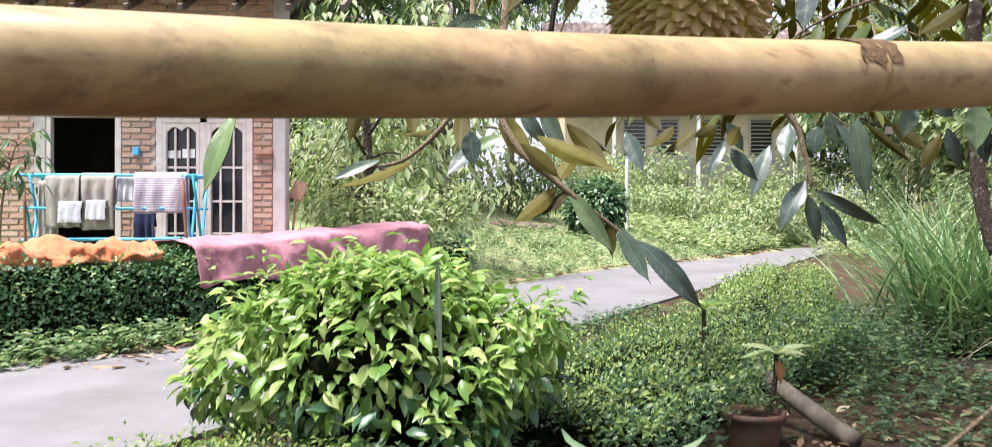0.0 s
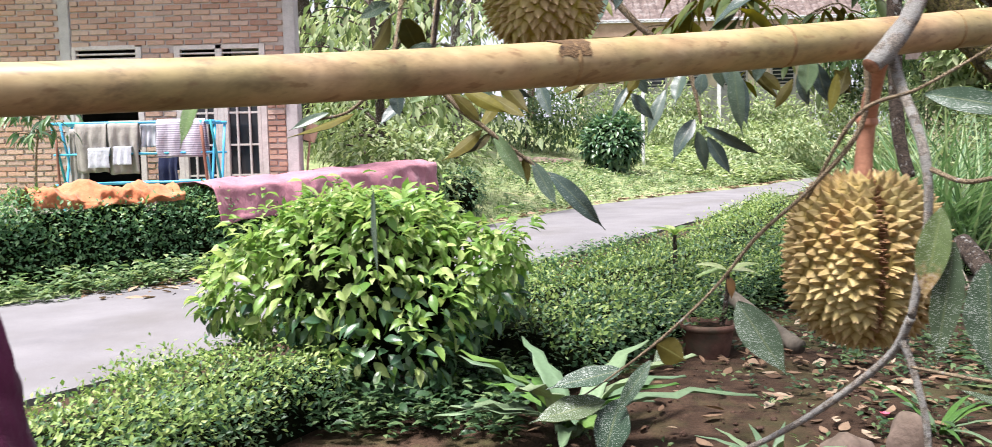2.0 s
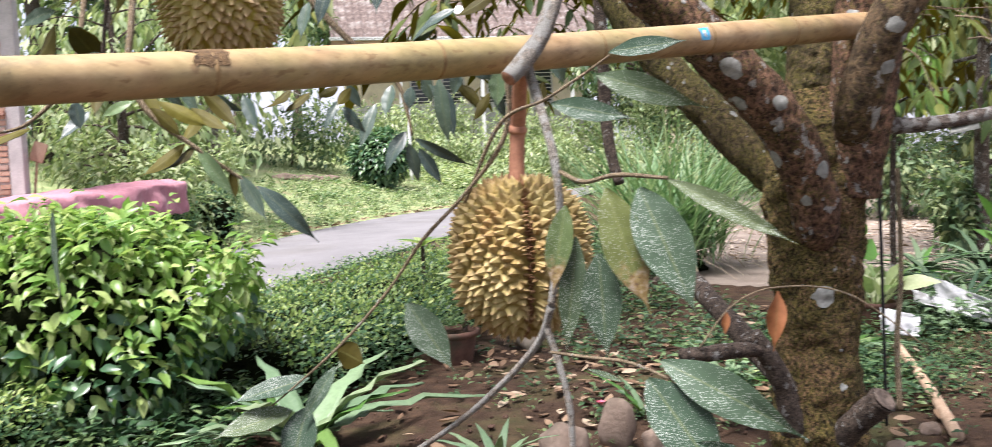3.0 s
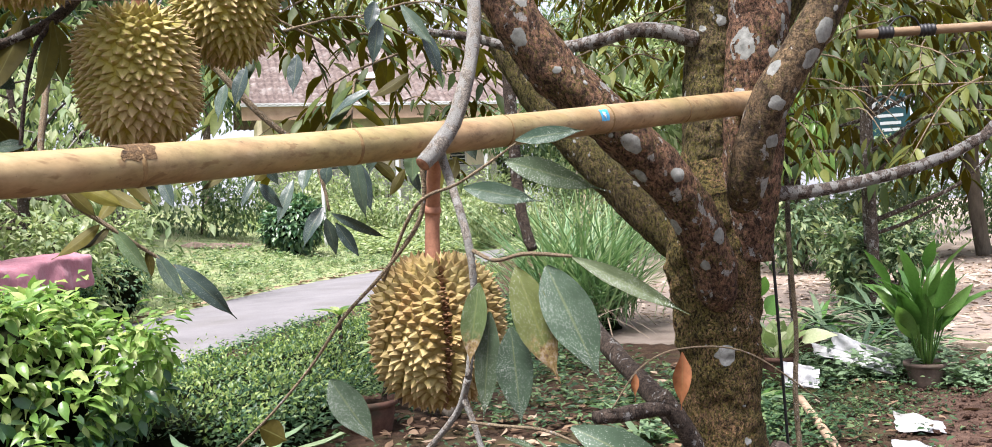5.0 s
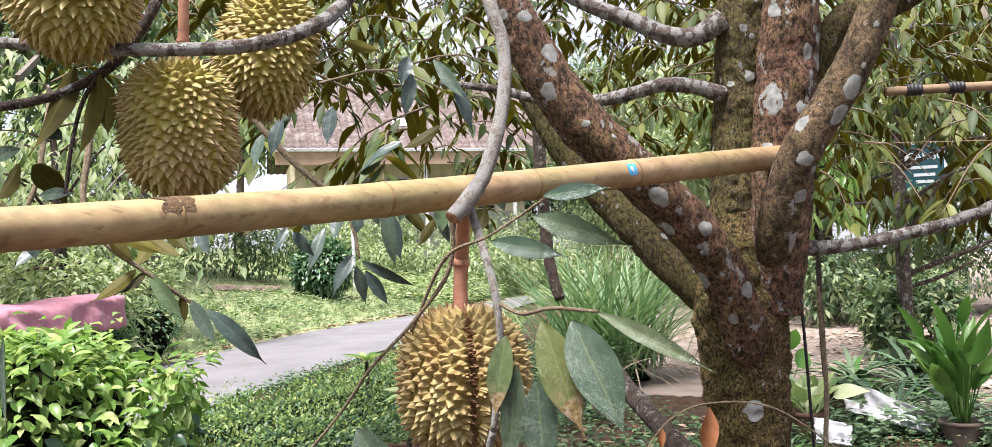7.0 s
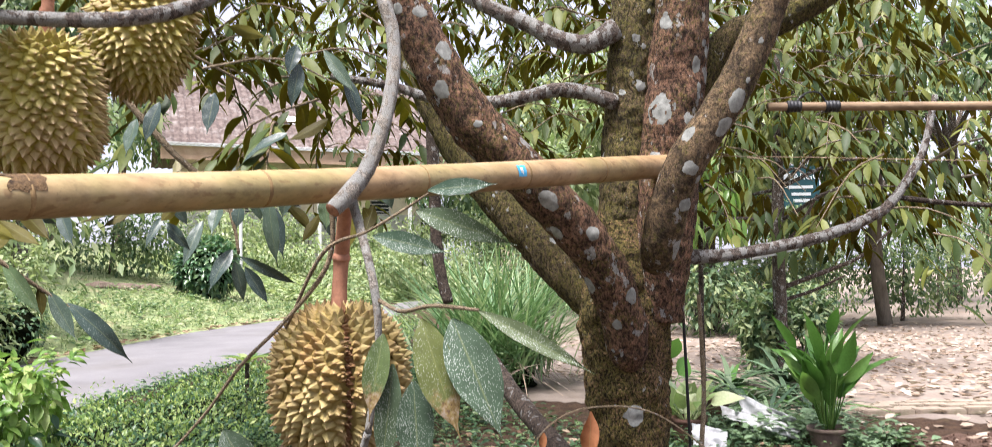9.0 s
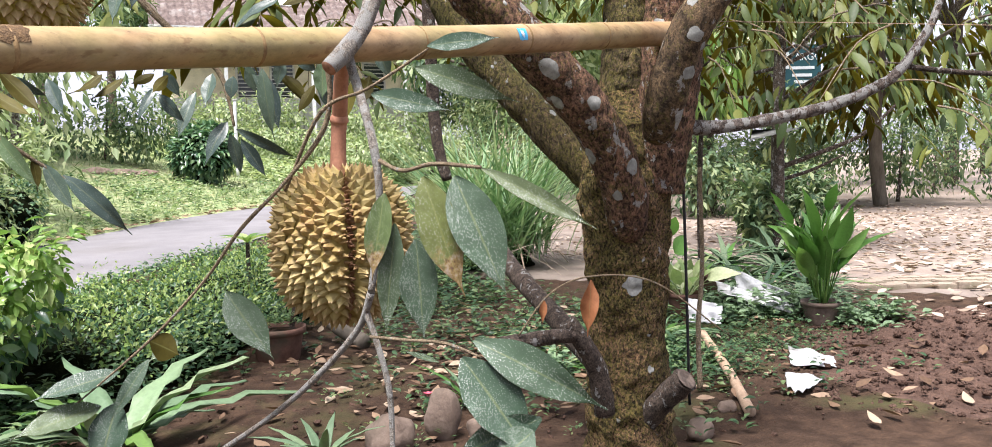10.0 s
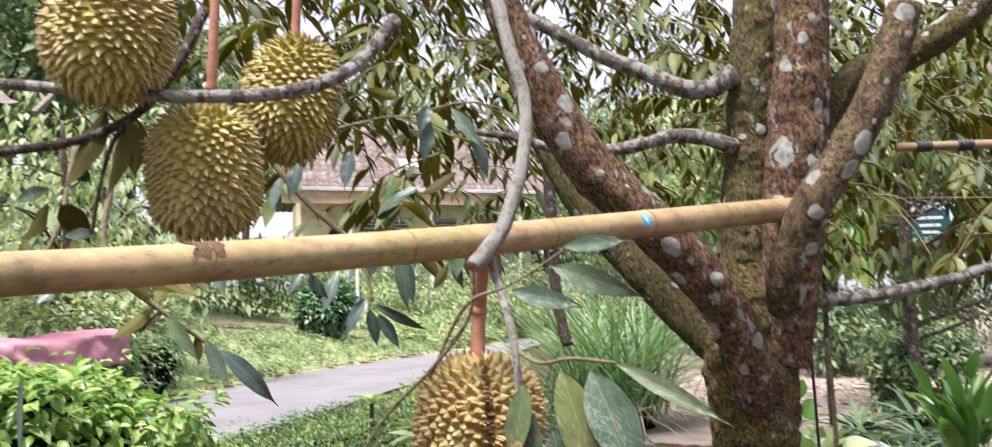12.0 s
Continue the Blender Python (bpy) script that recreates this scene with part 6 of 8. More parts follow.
doorway = part("doorway", box_bm(0.07, 0.08, 2.2, (OPEN[0][1] - 0.035, WY + 0.03, 1.5), bevel=0.004), M_FRAME, house, "pale timber door frame")
frame_bar(OPEN[0][0], OPEN[0][0] + 0.05, 0.4, 2.62, doorway)
frame_bar(OPEN[0][0] + 0.05, OPEN[0][1] - 0.07, 2.36, 2.42, doorway)
frame_bar(OPEN[0][0] + 0.05, OPEN[0][1] - 0.07, 2.57, 2.62, doorway)
for k in range(2):
    frame_bar(OPEN[0][0] + 0.05, OPEN[0][1] - 0.07, 2.455 + 0.055 * k, 2.475 + 0.055 * k, doorway, "transom_slat")
a, b = OPEN[1][0], OPEN[1][1]
mid = (a + b) / 2
window = part("window", box_bm(0.07, 0.08, 2.2, (a + 0.035, WY + 0.03, 1.5), bevel=0.004), M_FRAME, house, "pale barred double window with slatted transom")
frame_bar(b - 0.07, b, 0.4, 2.6, window)
frame_bar(mid - 0.05, mid + 0.03, 0.4, 2.6, window)
frame_bar(a + 0.07, b - 0.07, 2.30, 2.36, window)
frame_bar(a + 0.07, b - 0.07, 2.55, 2.6, window)
for k in range(3):
    frame_bar(a + 0.07, mid - 0.05, 2.395 + 0.05 * k, 2.413 + 0.05 * k, window, "transom_slat")
    frame_bar(mid + 0.03, b - 0.07, 2.395 + 0.05 * k, 2.413 + 0.05 * k, window, "transom_slat")
for x0, x1 in ((a + 0.07, mid - 0.05), (mid + 0.03, b - 0.07)):
    wd = x1 - x0
    frame_bar(x0, x0 + 0.045, 0.4, 2.30, window, "sash")
    frame_bar(x1 - 0.045, x1, 0.4, 2.30, window, "sash")
    for k in (1, 2):
        xx = x0 + wd * k / 3
        frame_bar(xx - 0.012, xx + 0.012, 0.4, 2.24, window, "glazing_bar", WY + 0.005, 0.03)
    for zz in (1.06, 1.42, 1.80):
        frame_bar(x0 + 0.045, x1 - 0.045, zz - 0.012, zz + 0.012, window, "glazing_bar", WY + 0.008, 0.03)
    arch = bmesh.new()
    prev = None
    n_a = 18
    vs = []
    for k in range(n_a + 1):
        xx = x0 + 0.045 + (wd - 0.09) * k / n_a
        zz = 2.19 + 0.05 * abs(math.sin(2 * math.pi * k / n_a)) + 0.02 * math.sin(math.pi * k / n_a)
        vs.append([arch.verts.new((xx, WY + yy, z2)) for yy in (-0.004, 0.035) for z2 in (zz, 2.302)])
    for k in range(n_a):
        for i, j in ((0, 1), (1, 3), (3, 2), (2, 0)):
            arch.faces.new((vs[k][i], vs[k + 1][i], vs[k + 1][j], vs[k][j]))
    part("arched_head", arch, M_FRAME, window)
part("pane", box_bm(b - a - 0.1, 0.006, 2.0, (mid, WY + 0.045, 1.35)), M_GLASS_DARK, window)
part("notice", box_bm(0.14, 0.003, 0.085, (a + 0.19, WY + 0.038, 1.95)), M_WHITE, window, "white paper notice behind glass")
part("notice", box_bm(0.14, 0.003, 0.10, (a + 0.35, WY + 0.038, 1.96)), M_WHITE, window, "white paper notice behind glass")
part("meter_box", box_bm(0.07, 0.05, 0.09, (-4.02, WY - 0.03, 1.98), bevel=0.006), M_BLUE, house, "small light blue box")
part("lintel_brick", box_bm(0.2, 0.12, 0.05, (X1 - 0.1, WY - 0.02, 1.97), bevel=0.006), M_BRICK, house)
# roof over the front
roof = part("roof", box_bm(0.04, 0.04, 0.04, (X0, WY + 3.5, 5.9)), M_TILE, house)
for sgn in (-1, 1):
    verts, faces = [], []
    rows, cols = 16, 90
    for i in range(rows + 1):
        for j in range(cols + 1):
            yy = WY + 3.55 + sgn * (3.95 * i / rows)
            zz = 5.45 - 1.85 * i / rows + 0.02 * (j % 3 == 0) - 0.03 * (i % 2)
            verts.append((X0 - 0.5 + (X1 - X0 + 1.2 - 0.58 * (yy - WY + 0.4)) * j / cols, yy, zz))
    for i in range(rows):
        for j in range(cols):
            o = i * (cols + 1) + j
            faces.append((o, o + 1, o + cols + 2, o + cols + 1))
    part("roof_slope", mesh_of("roof_slope", verts, faces, M_TILE), None, roof)
for k in range(14):
    xx = X0 + 0.3 + k * 0.58
    run = 4.0 if k < 10 else 1.1
    yy = WY - 0.42 + run / 2 * 0.905
    part("rafter", box_bm(0.05, run, 0.07, (xx, yy, 3.5 + 0.468 * (yy - WY + 0.4)), Matrix.Rotation(radians(25.1), 3, "X")), M_LOG, roof)


# ---------------------------------------------------------------- washing on the rack and hedge
rack = thing("drying_rack", "sky-blue painted metal clothes drying rack", "drying rack", (-4.05, 8.95, 0.5))


def rod(a, b, r, mat, parent, name="rod"):
    return part(name, tube(name, [(*a, r), (*[(p + q) / 2 for p, q in zip(a, b)], r), (*b, r)], mat, 2, 8, 0), None, parent)


for y in (8.75, 8.95, 9.15):
    rod((-4.91, y, 1.67), (-3.07, y, 1.665), 0.016, M_BLUE, rack, "top_rail")
for y in (8.72, 9.2):
    rod((-4.84, y, 1.33), (-3.10, y, 1.33), 0.012, M_BLUE, rack, "middle_rail")
    rod((-4.84, y, 1.0), (-3.10, y, 1.02), 0.014, M_BLUE, rack, "lower_rail")
for x in (-4.86, -4.76, -3.21, -3.10):
    rod((x, 8.72, 1.68), (x + 0.03, 9.1, 0.5), 0.014, M_TEAL if x > -3.2 or x < -4.8 else M_BLUE, rack, "leg")
    rod((x, 9.18, 1.68), (x + 0.03, 8.8, 0.5), 0.014, M_BLUE, rack, "leg")
rod((-4.80, 8.7, 1.6), (-4.78, 8.7, 0.6), 0.014, M_RUST, rack, "stay")
rod((-3.20, 8.7, 1.62), (-3.13, 8.7, 0.7), 0.016, M_RUST, rack, "stay")


def draped(name, label, x0, x1, y, z_top, front, back, mat, seed, wave=0.02, category="laundry", skew=0.0):
    """Cloth hung over a rail: front and back fall, with folds."""
    n_x, n_s = 26, 26
    verts, faces = [], []
    tot = front + back
    for i in range(n_x + 1):
        u = i / n_x
        for k in range(n_s + 1):
            s = k / n_s * tot - front
            fold = wave * (noise.noise(Vector((u * 5 + seed, abs(s) * 1.2, seed))) + 0.6 * math.sin(u * 17 + seed)) * min(1, abs(s) * 4)
            if s < 0:
                yy, zz = y - 0.018 - 0.02 * min(1, -s * 6) + fold, z_top + s
            else:
                yy, zz = y + 0.018 + 0.02 * min(1, s * 6) + fold, z_top - s
            edge = 0.03 * noise.noise(Vector((u * 3, seed, 8)))
            zz += (0.02 if abs(s) < 0.015 else 0) + (edge * abs(s))
            xx = x0 + (x1 - x0) * u + skew * abs(s) + 0.02 * noise.noise(Vector((s * 5, u, seed)))
            verts.append((xx, yy, zz))
    for i in range(n_x):
        for k in range(n_s):
            a = i * (n_s + 1) + k
            faces.append((a, a + 1, a + n_s + 2, a + n_s + 1))
    ob = solo(name, mesh_of(name, verts, faces, mat, smooth=True), None, label, category)
    md = ob.modifiers.new("cloth", "SOLIDIFY")
    md.thickness = 0.004
    return ob


draped("trousers", "grey cotton trousers hung over the drying rack", -4.60, -4.25, 8.74, 1.67, 0.54, 0.3, M_GREYCLOTH, 1.0, 0.03, skew=0.04)
draped("trousers", "grey cotton trousers hung folded on the rack", -4.24, -3.90, 8.74, 1.67, 0.56, 0.3, M_GREYCLOTH, 2.0, 0.03, skew=0.02)
draped("undershirt", "white cotton shirt hanging behind grey trousers", -4.43, -4.19, 8.675, 1.38, 0.20, 0.05, M_WHITECLOTH, 3.0, 0.02)
draped("undershirt", "white cotton shirt hanging below the trousers", -4.15, -3.95, 8.675, 1.39, 0.18, 0.05, M_WHITECLOTH, 4.0, 0.02)
draped("striped_cloth", "mauve and white striped cloth over the rack", -3.70, -3.17, 8.74, 1.68, 0.40, 0.35, M_STRIPED, 5.0, 0.03, skew=0.05)
draped("towel", "grey towel hanging low on the rack", -4.70, -4.50, 8.82, 1.6, 0.58, 0.2, M_GREYCLOTH, 6.0, 0.02)
draped("shirt", "small white cotton shirt between trousers and striped cloth", -3.90, -3.72, 8.80, 1.66, 0.26, 0.2, M_WHITECLOTH, 8.0, 0.03)
draped("dark_cloth", "navy blue cloth drying on the rack", -3.80, -3.58, 9.0, 1.34, 0.36, 0.2, M_NAVY, 7.0, 0.02)


def blanket(name, label, a, b, width, z, fall, mat, seed, lift=0.0, crumple=1.0):
    """Cloth laid over the top of a hedge, falling on both sides."""
    a, b = np.array(a, float), np.array(b, float)
    ax = (b - a) / np.linalg.norm(b - a)
    sd = np.array([ax[1], -ax[0]])
    n_u, n_w = 110, 40
    verts, faces = [], []
    L = np.linalg.norm(b - a)
    for i in range(n_u + 1):
        u = i / n_u
        for k in range(n_w + 1):
            w = -1 + 2 * k / n_w
            c = a + ax * L * u
            half = width * 0.5
            top = 0.52
            lump = crumple * 0.06 * noise.noise(Vector((u * 4, w * 1.5, seed))) + 0.03 * noise.noise(Vector((u * 11, w * 3, seed + 3))) + 0.012 * crumple * noise.noise(Vector((u * 30, w * 7, seed + 5)))
            if abs(w) < top:
                off, zz = w / top * half, z + 0.05 * (1 - (w / top) ** 2) + lump
            else:
                g = (abs(w) - top) / (1 - top)
                ragged = 1 + 0.25 * noise.noise(Vector((u * 5, seed, 1))) + 0.08 * noise.noise(Vector((u * 19, seed, 4)))
                off = math.copysign(half + 0.05 * math.sin(g * 2) + 0.03 * math.sin(u * 23 + 3 * noise.noise(Vector((u * 5, seed, 2))) + seed) * g + 0.09 * noise.noise(Vector((u * 12, g * 1.2, seed))) * min(1, g * 2.5) + 0.025 * noise.noise(Vector((u * 34, g * 3, seed))), w)
                zz = z - fall * g * ragged + lump * (1 - g)
            p = c + sd * off
            verts.append((p[0], p[1], zz + lift * u))
    for i in range(n_u):
        for k in range(n_w):
            o = i * (n_w + 1) + k
            faces.append((o, o + 1, o + n_w + 2, o + n_w + 1))
    ob = solo(name, mesh_of(name, verts, faces, mat, smooth=True), None, label, "laundry")
    md = ob.modifiers.new("cloth", "SOLIDIFY")
    md.thickness = 0.006
    return ob


blanket("maroon_blanket", "faded maroon blanket spread over the hedge to dry", (-3.02, 7.72), (-1.2, 11.0), 0.80, 0.98, 0.36, M_MAROON, 1.0, 0.16)


blanket("orange_cloth", "crumpled orange cloth spread on the hedge top", (-4.02, 6.68), (-3.1, 7.6), 0.40, 0.955, 0.12, M_ORANGE, 4.0, 0.03, 1.9)

# plum top on a hanger over the rail
plum_top = thing("plum_blouse", "plum linen blouse with frayed trim on a hanger", "blouse", (-0.62, 0.42, 1.2))


def blouse_shell():
    """Front and back of a boxy blouse in the plane of the rail."""
    ax, sd = Vector((0.885, 0.466, 0)), Vector((0.466, -0.885, 0))
    org = Vector((-0.612, 0.36, 0))
    verts, faces = [], []
    rows, cols = 34, 36
    for side in (1, -1):
        o = len(verts)
        for i in range(rows + 1):
            g = i / rows
            z = 1.175 - 0.62 * g
            half = 0.18 - 0.02 * g
            if g < 0.12:
                half = 0.06 + (0.18 - 0.06) * (g / 0.12) ** 0.5
            for k in range(cols + 1):
                w = -1 + 2 * k / cols
                depth = 0.045 * (1 - abs(w) ** 3) * min(1, g * 6) + 0.012 * math.sin(w * 13 + g * 2) * g + 0.014 * noise.noise(Vector((w * 4 + g * 2, g * 6, side))) + 0.008 * noise.noise(Vector((w * 9 - g * 6, g * 13, side)))
                verts.append(org + ax * (w * half) + sd * (side * depth) + Vector((0, 0, z)))
        for i in range(rows):
            for k in range(cols):
                a = o + i * (cols + 1) + k
                faces.append((a, a + 1, a + cols + 2, a + cols + 1))
    return verts, faces


v, f = blouse_shell()
part("body", mesh_of("body", v, f, M_PURPLE, smooth=True), None, plum_top)


def sleeve(sign):
    ax, sd = Vector((0.885, 0.466, 0)), Vector((0.466, -0.885, 0))
    org = Vector((-0.612, 0.36, 0))
    verts, faces = [], []
    rows, seg = 40, 40
    for i in range(rows + 1):
        g = i / rows
        c = org + ax * sign * (0.160 + 0.030 * g) + Vector((0, 0, 1.10 - 0.29 * g))
        ra, rb = 0.042 + 0.018 * g + 0.006 * (g > 0.93), 0.028 + 0.022 * g
        for k in range(seg):
            a = 2 * math.pi * k / seg
            r = 1 + 0.16 * noise.noise(Vector((math.cos(a) * 2, math.sin(a) * 2, g * 4 + sign))) + 0.12 * noise.noise(Vector((math.cos(a) * 4 + g * 3, math.sin(a) * 4, g * 7 + sign)))
            droop = 0.03 * math.cos(a) * sign
            verts.append(c + ax * (ra * r * math.cos(a)) + sd * (rb * r * math.sin(a)) + Vector((0, 0, -droop - 0.02 * g * math.sin(3 * a))))
    for i in range(rows):
        for k in range(seg):
            k2 = (k + 1) % seg
            faces.append((i * seg + k, i * seg + k2, (i + 1) * seg + k2, (i + 1) * seg + k))
    return verts, faces


for sign in (1, -1):
    v, f = sleeve(sign)
    part("sleeve", mesh_of("sleeve", v, f, M_PURPLE, smooth=True), None, plum_top)


def fringe(a, b, n, parent):
    """Frayed trim: a cord with short threads."""
    a, b = Vector(a), Vector(b)
    verts, faces, _, _ = tube_data([(*a, 0.004), (*((a + b) / 2 + Vector((0.004, -0.004, 0.0))), 0.0045), (*b, 0.004)], 10, 6, 0.5, 160)
    r = np.random.default_rng(n)
    for k in range(n):
        p = a.lerp(b, r.random())
        d = Vector(r.normal(size=3)).normalized() * 0.008
        o = len(verts)
        w = Vector((0, 0, 0.0012))
        verts += [p - w, p + w, p + d + w * 0.4, p + d - w * 0.4]
        faces.append((o, o + 1, o + 2, o + 3))
    part("fringe_trim", mesh_of("fringe_trim", verts, faces, M_PURPLE_DARK), None, parent, "darker frayed seam trim")


def blouse_at(u, z, out=0.05):
    p = Vector((-0.612, 0.36, z)) + Vector((0.885, 0.466, 0)) * u + Vector((0.466, -0.885, 0)) * out
    return tuple(p)


fringe(blouse_at(0.08, 1.125, 0.045), blouse_at(0.18, 1.085, 0.04), 60, plum_top)
fringe(blouse_at(0.18, 1.085, 0.045), blouse_at(0.205, 1.0, 0.05), 50, plum_top)
fringe(blouse_at(0.205, 1.0, 0.052), blouse_at(0.175, 0.76, 0.06), 120, plum_top)
part("drawstring", tube("drawstring", [(*blouse_at(0.06, 1.125, 0.05), 0.005), (*blouse_at(0.075, 1.09, 0.058), 0.006), (*blouse_at(0.09, 1.04, 0.06), 0.005), (*blouse_at(0.088, 1.0, 0.06), 0.003)], M_PURPLE_DARK, 6, 8, 0.3, 60), None, plum_top)
part("hanger", tube("hanger", [(*blouse_at(-0.13, 1.12, 0), 0.005), (*blouse_at(0, 1.165, 0), 0.005), (*blouse_at(0.13, 1.12, 0), 0.005)], M_BLACK, 6, 8, 0), None, plum_top)
hook = [(*blouse_at(0, 1.16, 0), 0.003), (*blouse_at(0, 1.24, -0.01), 0.003), (*blouse_at(0, 1.31, 0.052 - 0.03), 0.003), (*blouse_at(0, 1.345, -0.03), 0.003), (*blouse_at(0, 1.31, -0.10), 0.003)]
part("hook", tube("hook", hook, M_BLACK, 6, 8, 0), None, plum_top)


# ---------------------------------------------------------------- garden plants, pots, stones
def strap_plant(name, label, at, n, length, width, mats, seed, rise=0.9, arch=0.5, wave=0.01, category="plant"):
    """Rosette of long arching leaves; every leaf is a part."""
    r = np.random.default_rng(seed)
    ob = thing(name, label, category, at)
    for k in range(n):
        a = k * 2.4 + r.normal() * 0.2
        ln = length * (0.7 + 0.5 * r.random())
        tv, tf = blade(9, width / ln, 0.12, arch * (0.6 + 0.8 * r.random()), 0.6, 0.7, wave, 2)
        up = rise * (0.5 + 0.9 * r.random())
        d = Vector((math.cos(a), math.sin(a), up))
        m = frames(np.array([tuple(d)]), np.array([(-math.cos(a) * 0.4, -math.sin(a) * 0.4, 1.0)]))[0]
        pts = (tv * ln) @ m.T + np.array(at) + np.array([math.cos(a), math.sin(a), 0]) * 0.02
        me = quads_mesh("leaf", pts, tf, mats[int(r.integers(len(mats)))])
        lf = part("leaf", me, None, ob)
        md = lf.modifiers.new("thick", "SOLIDIFY")
        md.thickness = 0.0015
    return ob


strap_plant("spider_lily", "pale green strap-leaved lily growing in soil", (0.43, 2.98, 0.02), 18, 0.48, 0.115, [M_SILVER, M_SILVER, M_SILVER, M_BROAD], 91, 2.0, 0.8, 0.05)
strap_plant("small_lily", "bluish green small strap-leaved seedling", (1.15, 2.55, 0.02), 11, 0.22, 0.04, [M_SILVER], 92, 1.6, 0.4)
strap_plant("small_lily", "tuft of strap leaves beside stones", (1.95, 2.95, 0.02), 10, 0.26, 0.03, [M_SILVER, M_BROAD], 93, 1.4, 0.6)
strap_plant("small_lily", "small strap-leaved plant by the trunk", (2.55, 3.3, 0.02), 12, 0.3, 0.05, [M_VARIEGATED, M_BROAD, M_SILVER], 94, 1.2, 0.6)


def pot(name, label, at, r, h, mat):
    ob = thing(name, label, "plant pot", at)
    prof = [(0.001, 0.0), (r * 0.70, 0.0), (r * 0.74, h * 0.1), (r * 0.90, h * 0.80), (r * 0.90, h * 0.82), (r * 1.0, h * 0.84), (r * 1.0, h), (r * 0.93, h), (r * 0.88, h * 0.86), (r * 0.001, h * 0.84)]
    part("pot_body", lathe("pot_body", prof, at, mat, 30, 0.02), None, ob)
    part("potting_soil", lathe("potting_soil", [(r * 0.86, h * 0.87), (r * 0.6, h * 0.9), (r * 0.25, h * 0.93), (0.001, h * 0.92)], at, M_SOIL, 24, 0.3), None, ob)
    return ob


pot("plant_pot", "dark terracotta pot with a small shrub cutting", (1.34, 4.52, -0.03), 0.172, 0.225, M_TERRA)
cutting = thing("potted_cutting", "young plant with pale pointed leaves and one rusty leaf", "plant", (1.42, 4.52, 0.17))
part("stem", tube("stem", [(1.42, 4.52, 0.15, 0.017), (1.44, 4.52, 0.25, 0.016), (1.455, 4.51, 0.37, 0.014), (1.46, 4.51, 0.50, 0.011)], M_BARK_DARK, 6, 10, 0.15, 30), None, cutting)
for k, (dx, dy, dz, ln, w) in enumerate([(-1, -0.2, 0.5, 0.2, 0.3), (1, -0.3, 0.55, 0.18, 0.32), (0.9, 0.2, 0.1, 0.2, 0.28), (-0.9, 0.1, 0.05, 0.19, 0.28), (0.1, -0.9, 0.6, 0.14, 0.3), (0.2, -0.3, -1, 0.13, 0.45)]):
    tv, tf = blade(7, w, 0.2, 0.25, 0.8, 0.85, 0, 2)
    m = frames(np.array([(dx, dy, dz)]), np.array([(0, -0.4, 1.0)]))[0]
    part("leaf", quads_mesh("leaf", (tv * ln) @ m.T + np.array([1.46, 4.505, 0.50 if k < 5 else 0.47]), tf, M_ORANGE_LEAF if k == 5 else M_VARIEGATED), None, cutting)
weeds("pot_weeds", "small weeds growing in the terracotta pot", [(1.27, 4.5, 1.4, 4.54, 0.05)], 26, 0.03, 95, M_WEED, 0.1, 0.2)
cut2 = thing("young_plant", "slender young plant behind the pot", "plant", (1.35, 5.6, 0.1))
part("stem", tube("stem", [(1.35, 5.6, 0.0, 0.02), (1.345, 5.6, 0.35, 0.017), (1.345, 5.6, 0.62, 0.014)], M_BARK_DARK, 6, 10, 0.12, 30), None, cut2)
for k in range(7):
    a = k * 0.9
    tv, tf = blade(6, 0.3, 0.2, 0.4, 0.8, 0.85, 0, 2)
    m = frames(np.array([(math.cos(a), math.sin(a), 0.7)]), np.array([(0, 0, 1.0)]))[0]
    part("leaf", quads_mesh("leaf", (tv * 0.21) @ m.T + np.array([1.345, 5.6, 0.62]), tf, M_YOUNG), None, cut2)
solo("log", tube("log", [(1.86, 4.45, 0.045, 0.052), (1.76, 4.68, 0.12, 0.052), (1.66, 4.92, 0.21, 0.05), (1.56, 5.15, 0.30, 0.048)], M_LOG, 6, 20, 0.05, 12), None, "weathered grey log leaning into the hedge", "log")
solo("log", tube("log", [(2.257, 3.397, 0.769, 0.045), (2.239, 3.063, 0.622, 0.045), (2.22, 2.504, 0.422, 0.046), (2.221, 2.275, 0.33, 0.046)], M_BARK_DARK, 6, 14, 0.1, 12), None, "dark leaning dead log behind the tree", "log")


def stone(at, r, seed, label, mat=None):
    bm = bmesh.new()
    bmesh.ops.create_icosphere(bm, subdivisions=3, radius=1.0)
    for v in bm.verts:
        d = v.co.normalized()
        j = 1 + 0.28 * noise.noise(d * 1.3 + Vector((seed, 0, 0))) + 0.08 * noise.noise(d * 4 + Vector((seed, 3, 0)))
        v.co = Vector((d.x * r[0], d.y * r[1], d.z * r[2])) * j + Vector(at)
    for fc in bm.faces:
        fc.smooth = True
    return solo("stone", bm, mat or M_STONE, label, "stone", "garden stones")


stone((1.42, 2.55, 0.07), (0.105, 0.08, 0.085), 1.0, "rounded brown garden stone")
stone((1.68, 2.63, 0.10), (0.075, 0.06, 0.13), 2.0, "upright brown garden stone")
stone((1.80, 2.52, 0.05), (0.05, 0.05, 0.06), 3.0, "small brown garden stone")
stone((2.62, 2.12, 0.03), (0.06, 0.05, 0.05), 4.0, "dark stone at the tree foot")
stone((2.95, 2.35, 0.02), (0.05, 0.04, 0.03), 5.0, "small grey stone on soil")
for k in range(3):
    stone((-2.85 + 0.16 * k, 7.02 + 0.2 * k, 0.22), (0.09, 0.07, 0.04), 8.0 + k, "flat brown stone at the lane's edge", M_STONE)
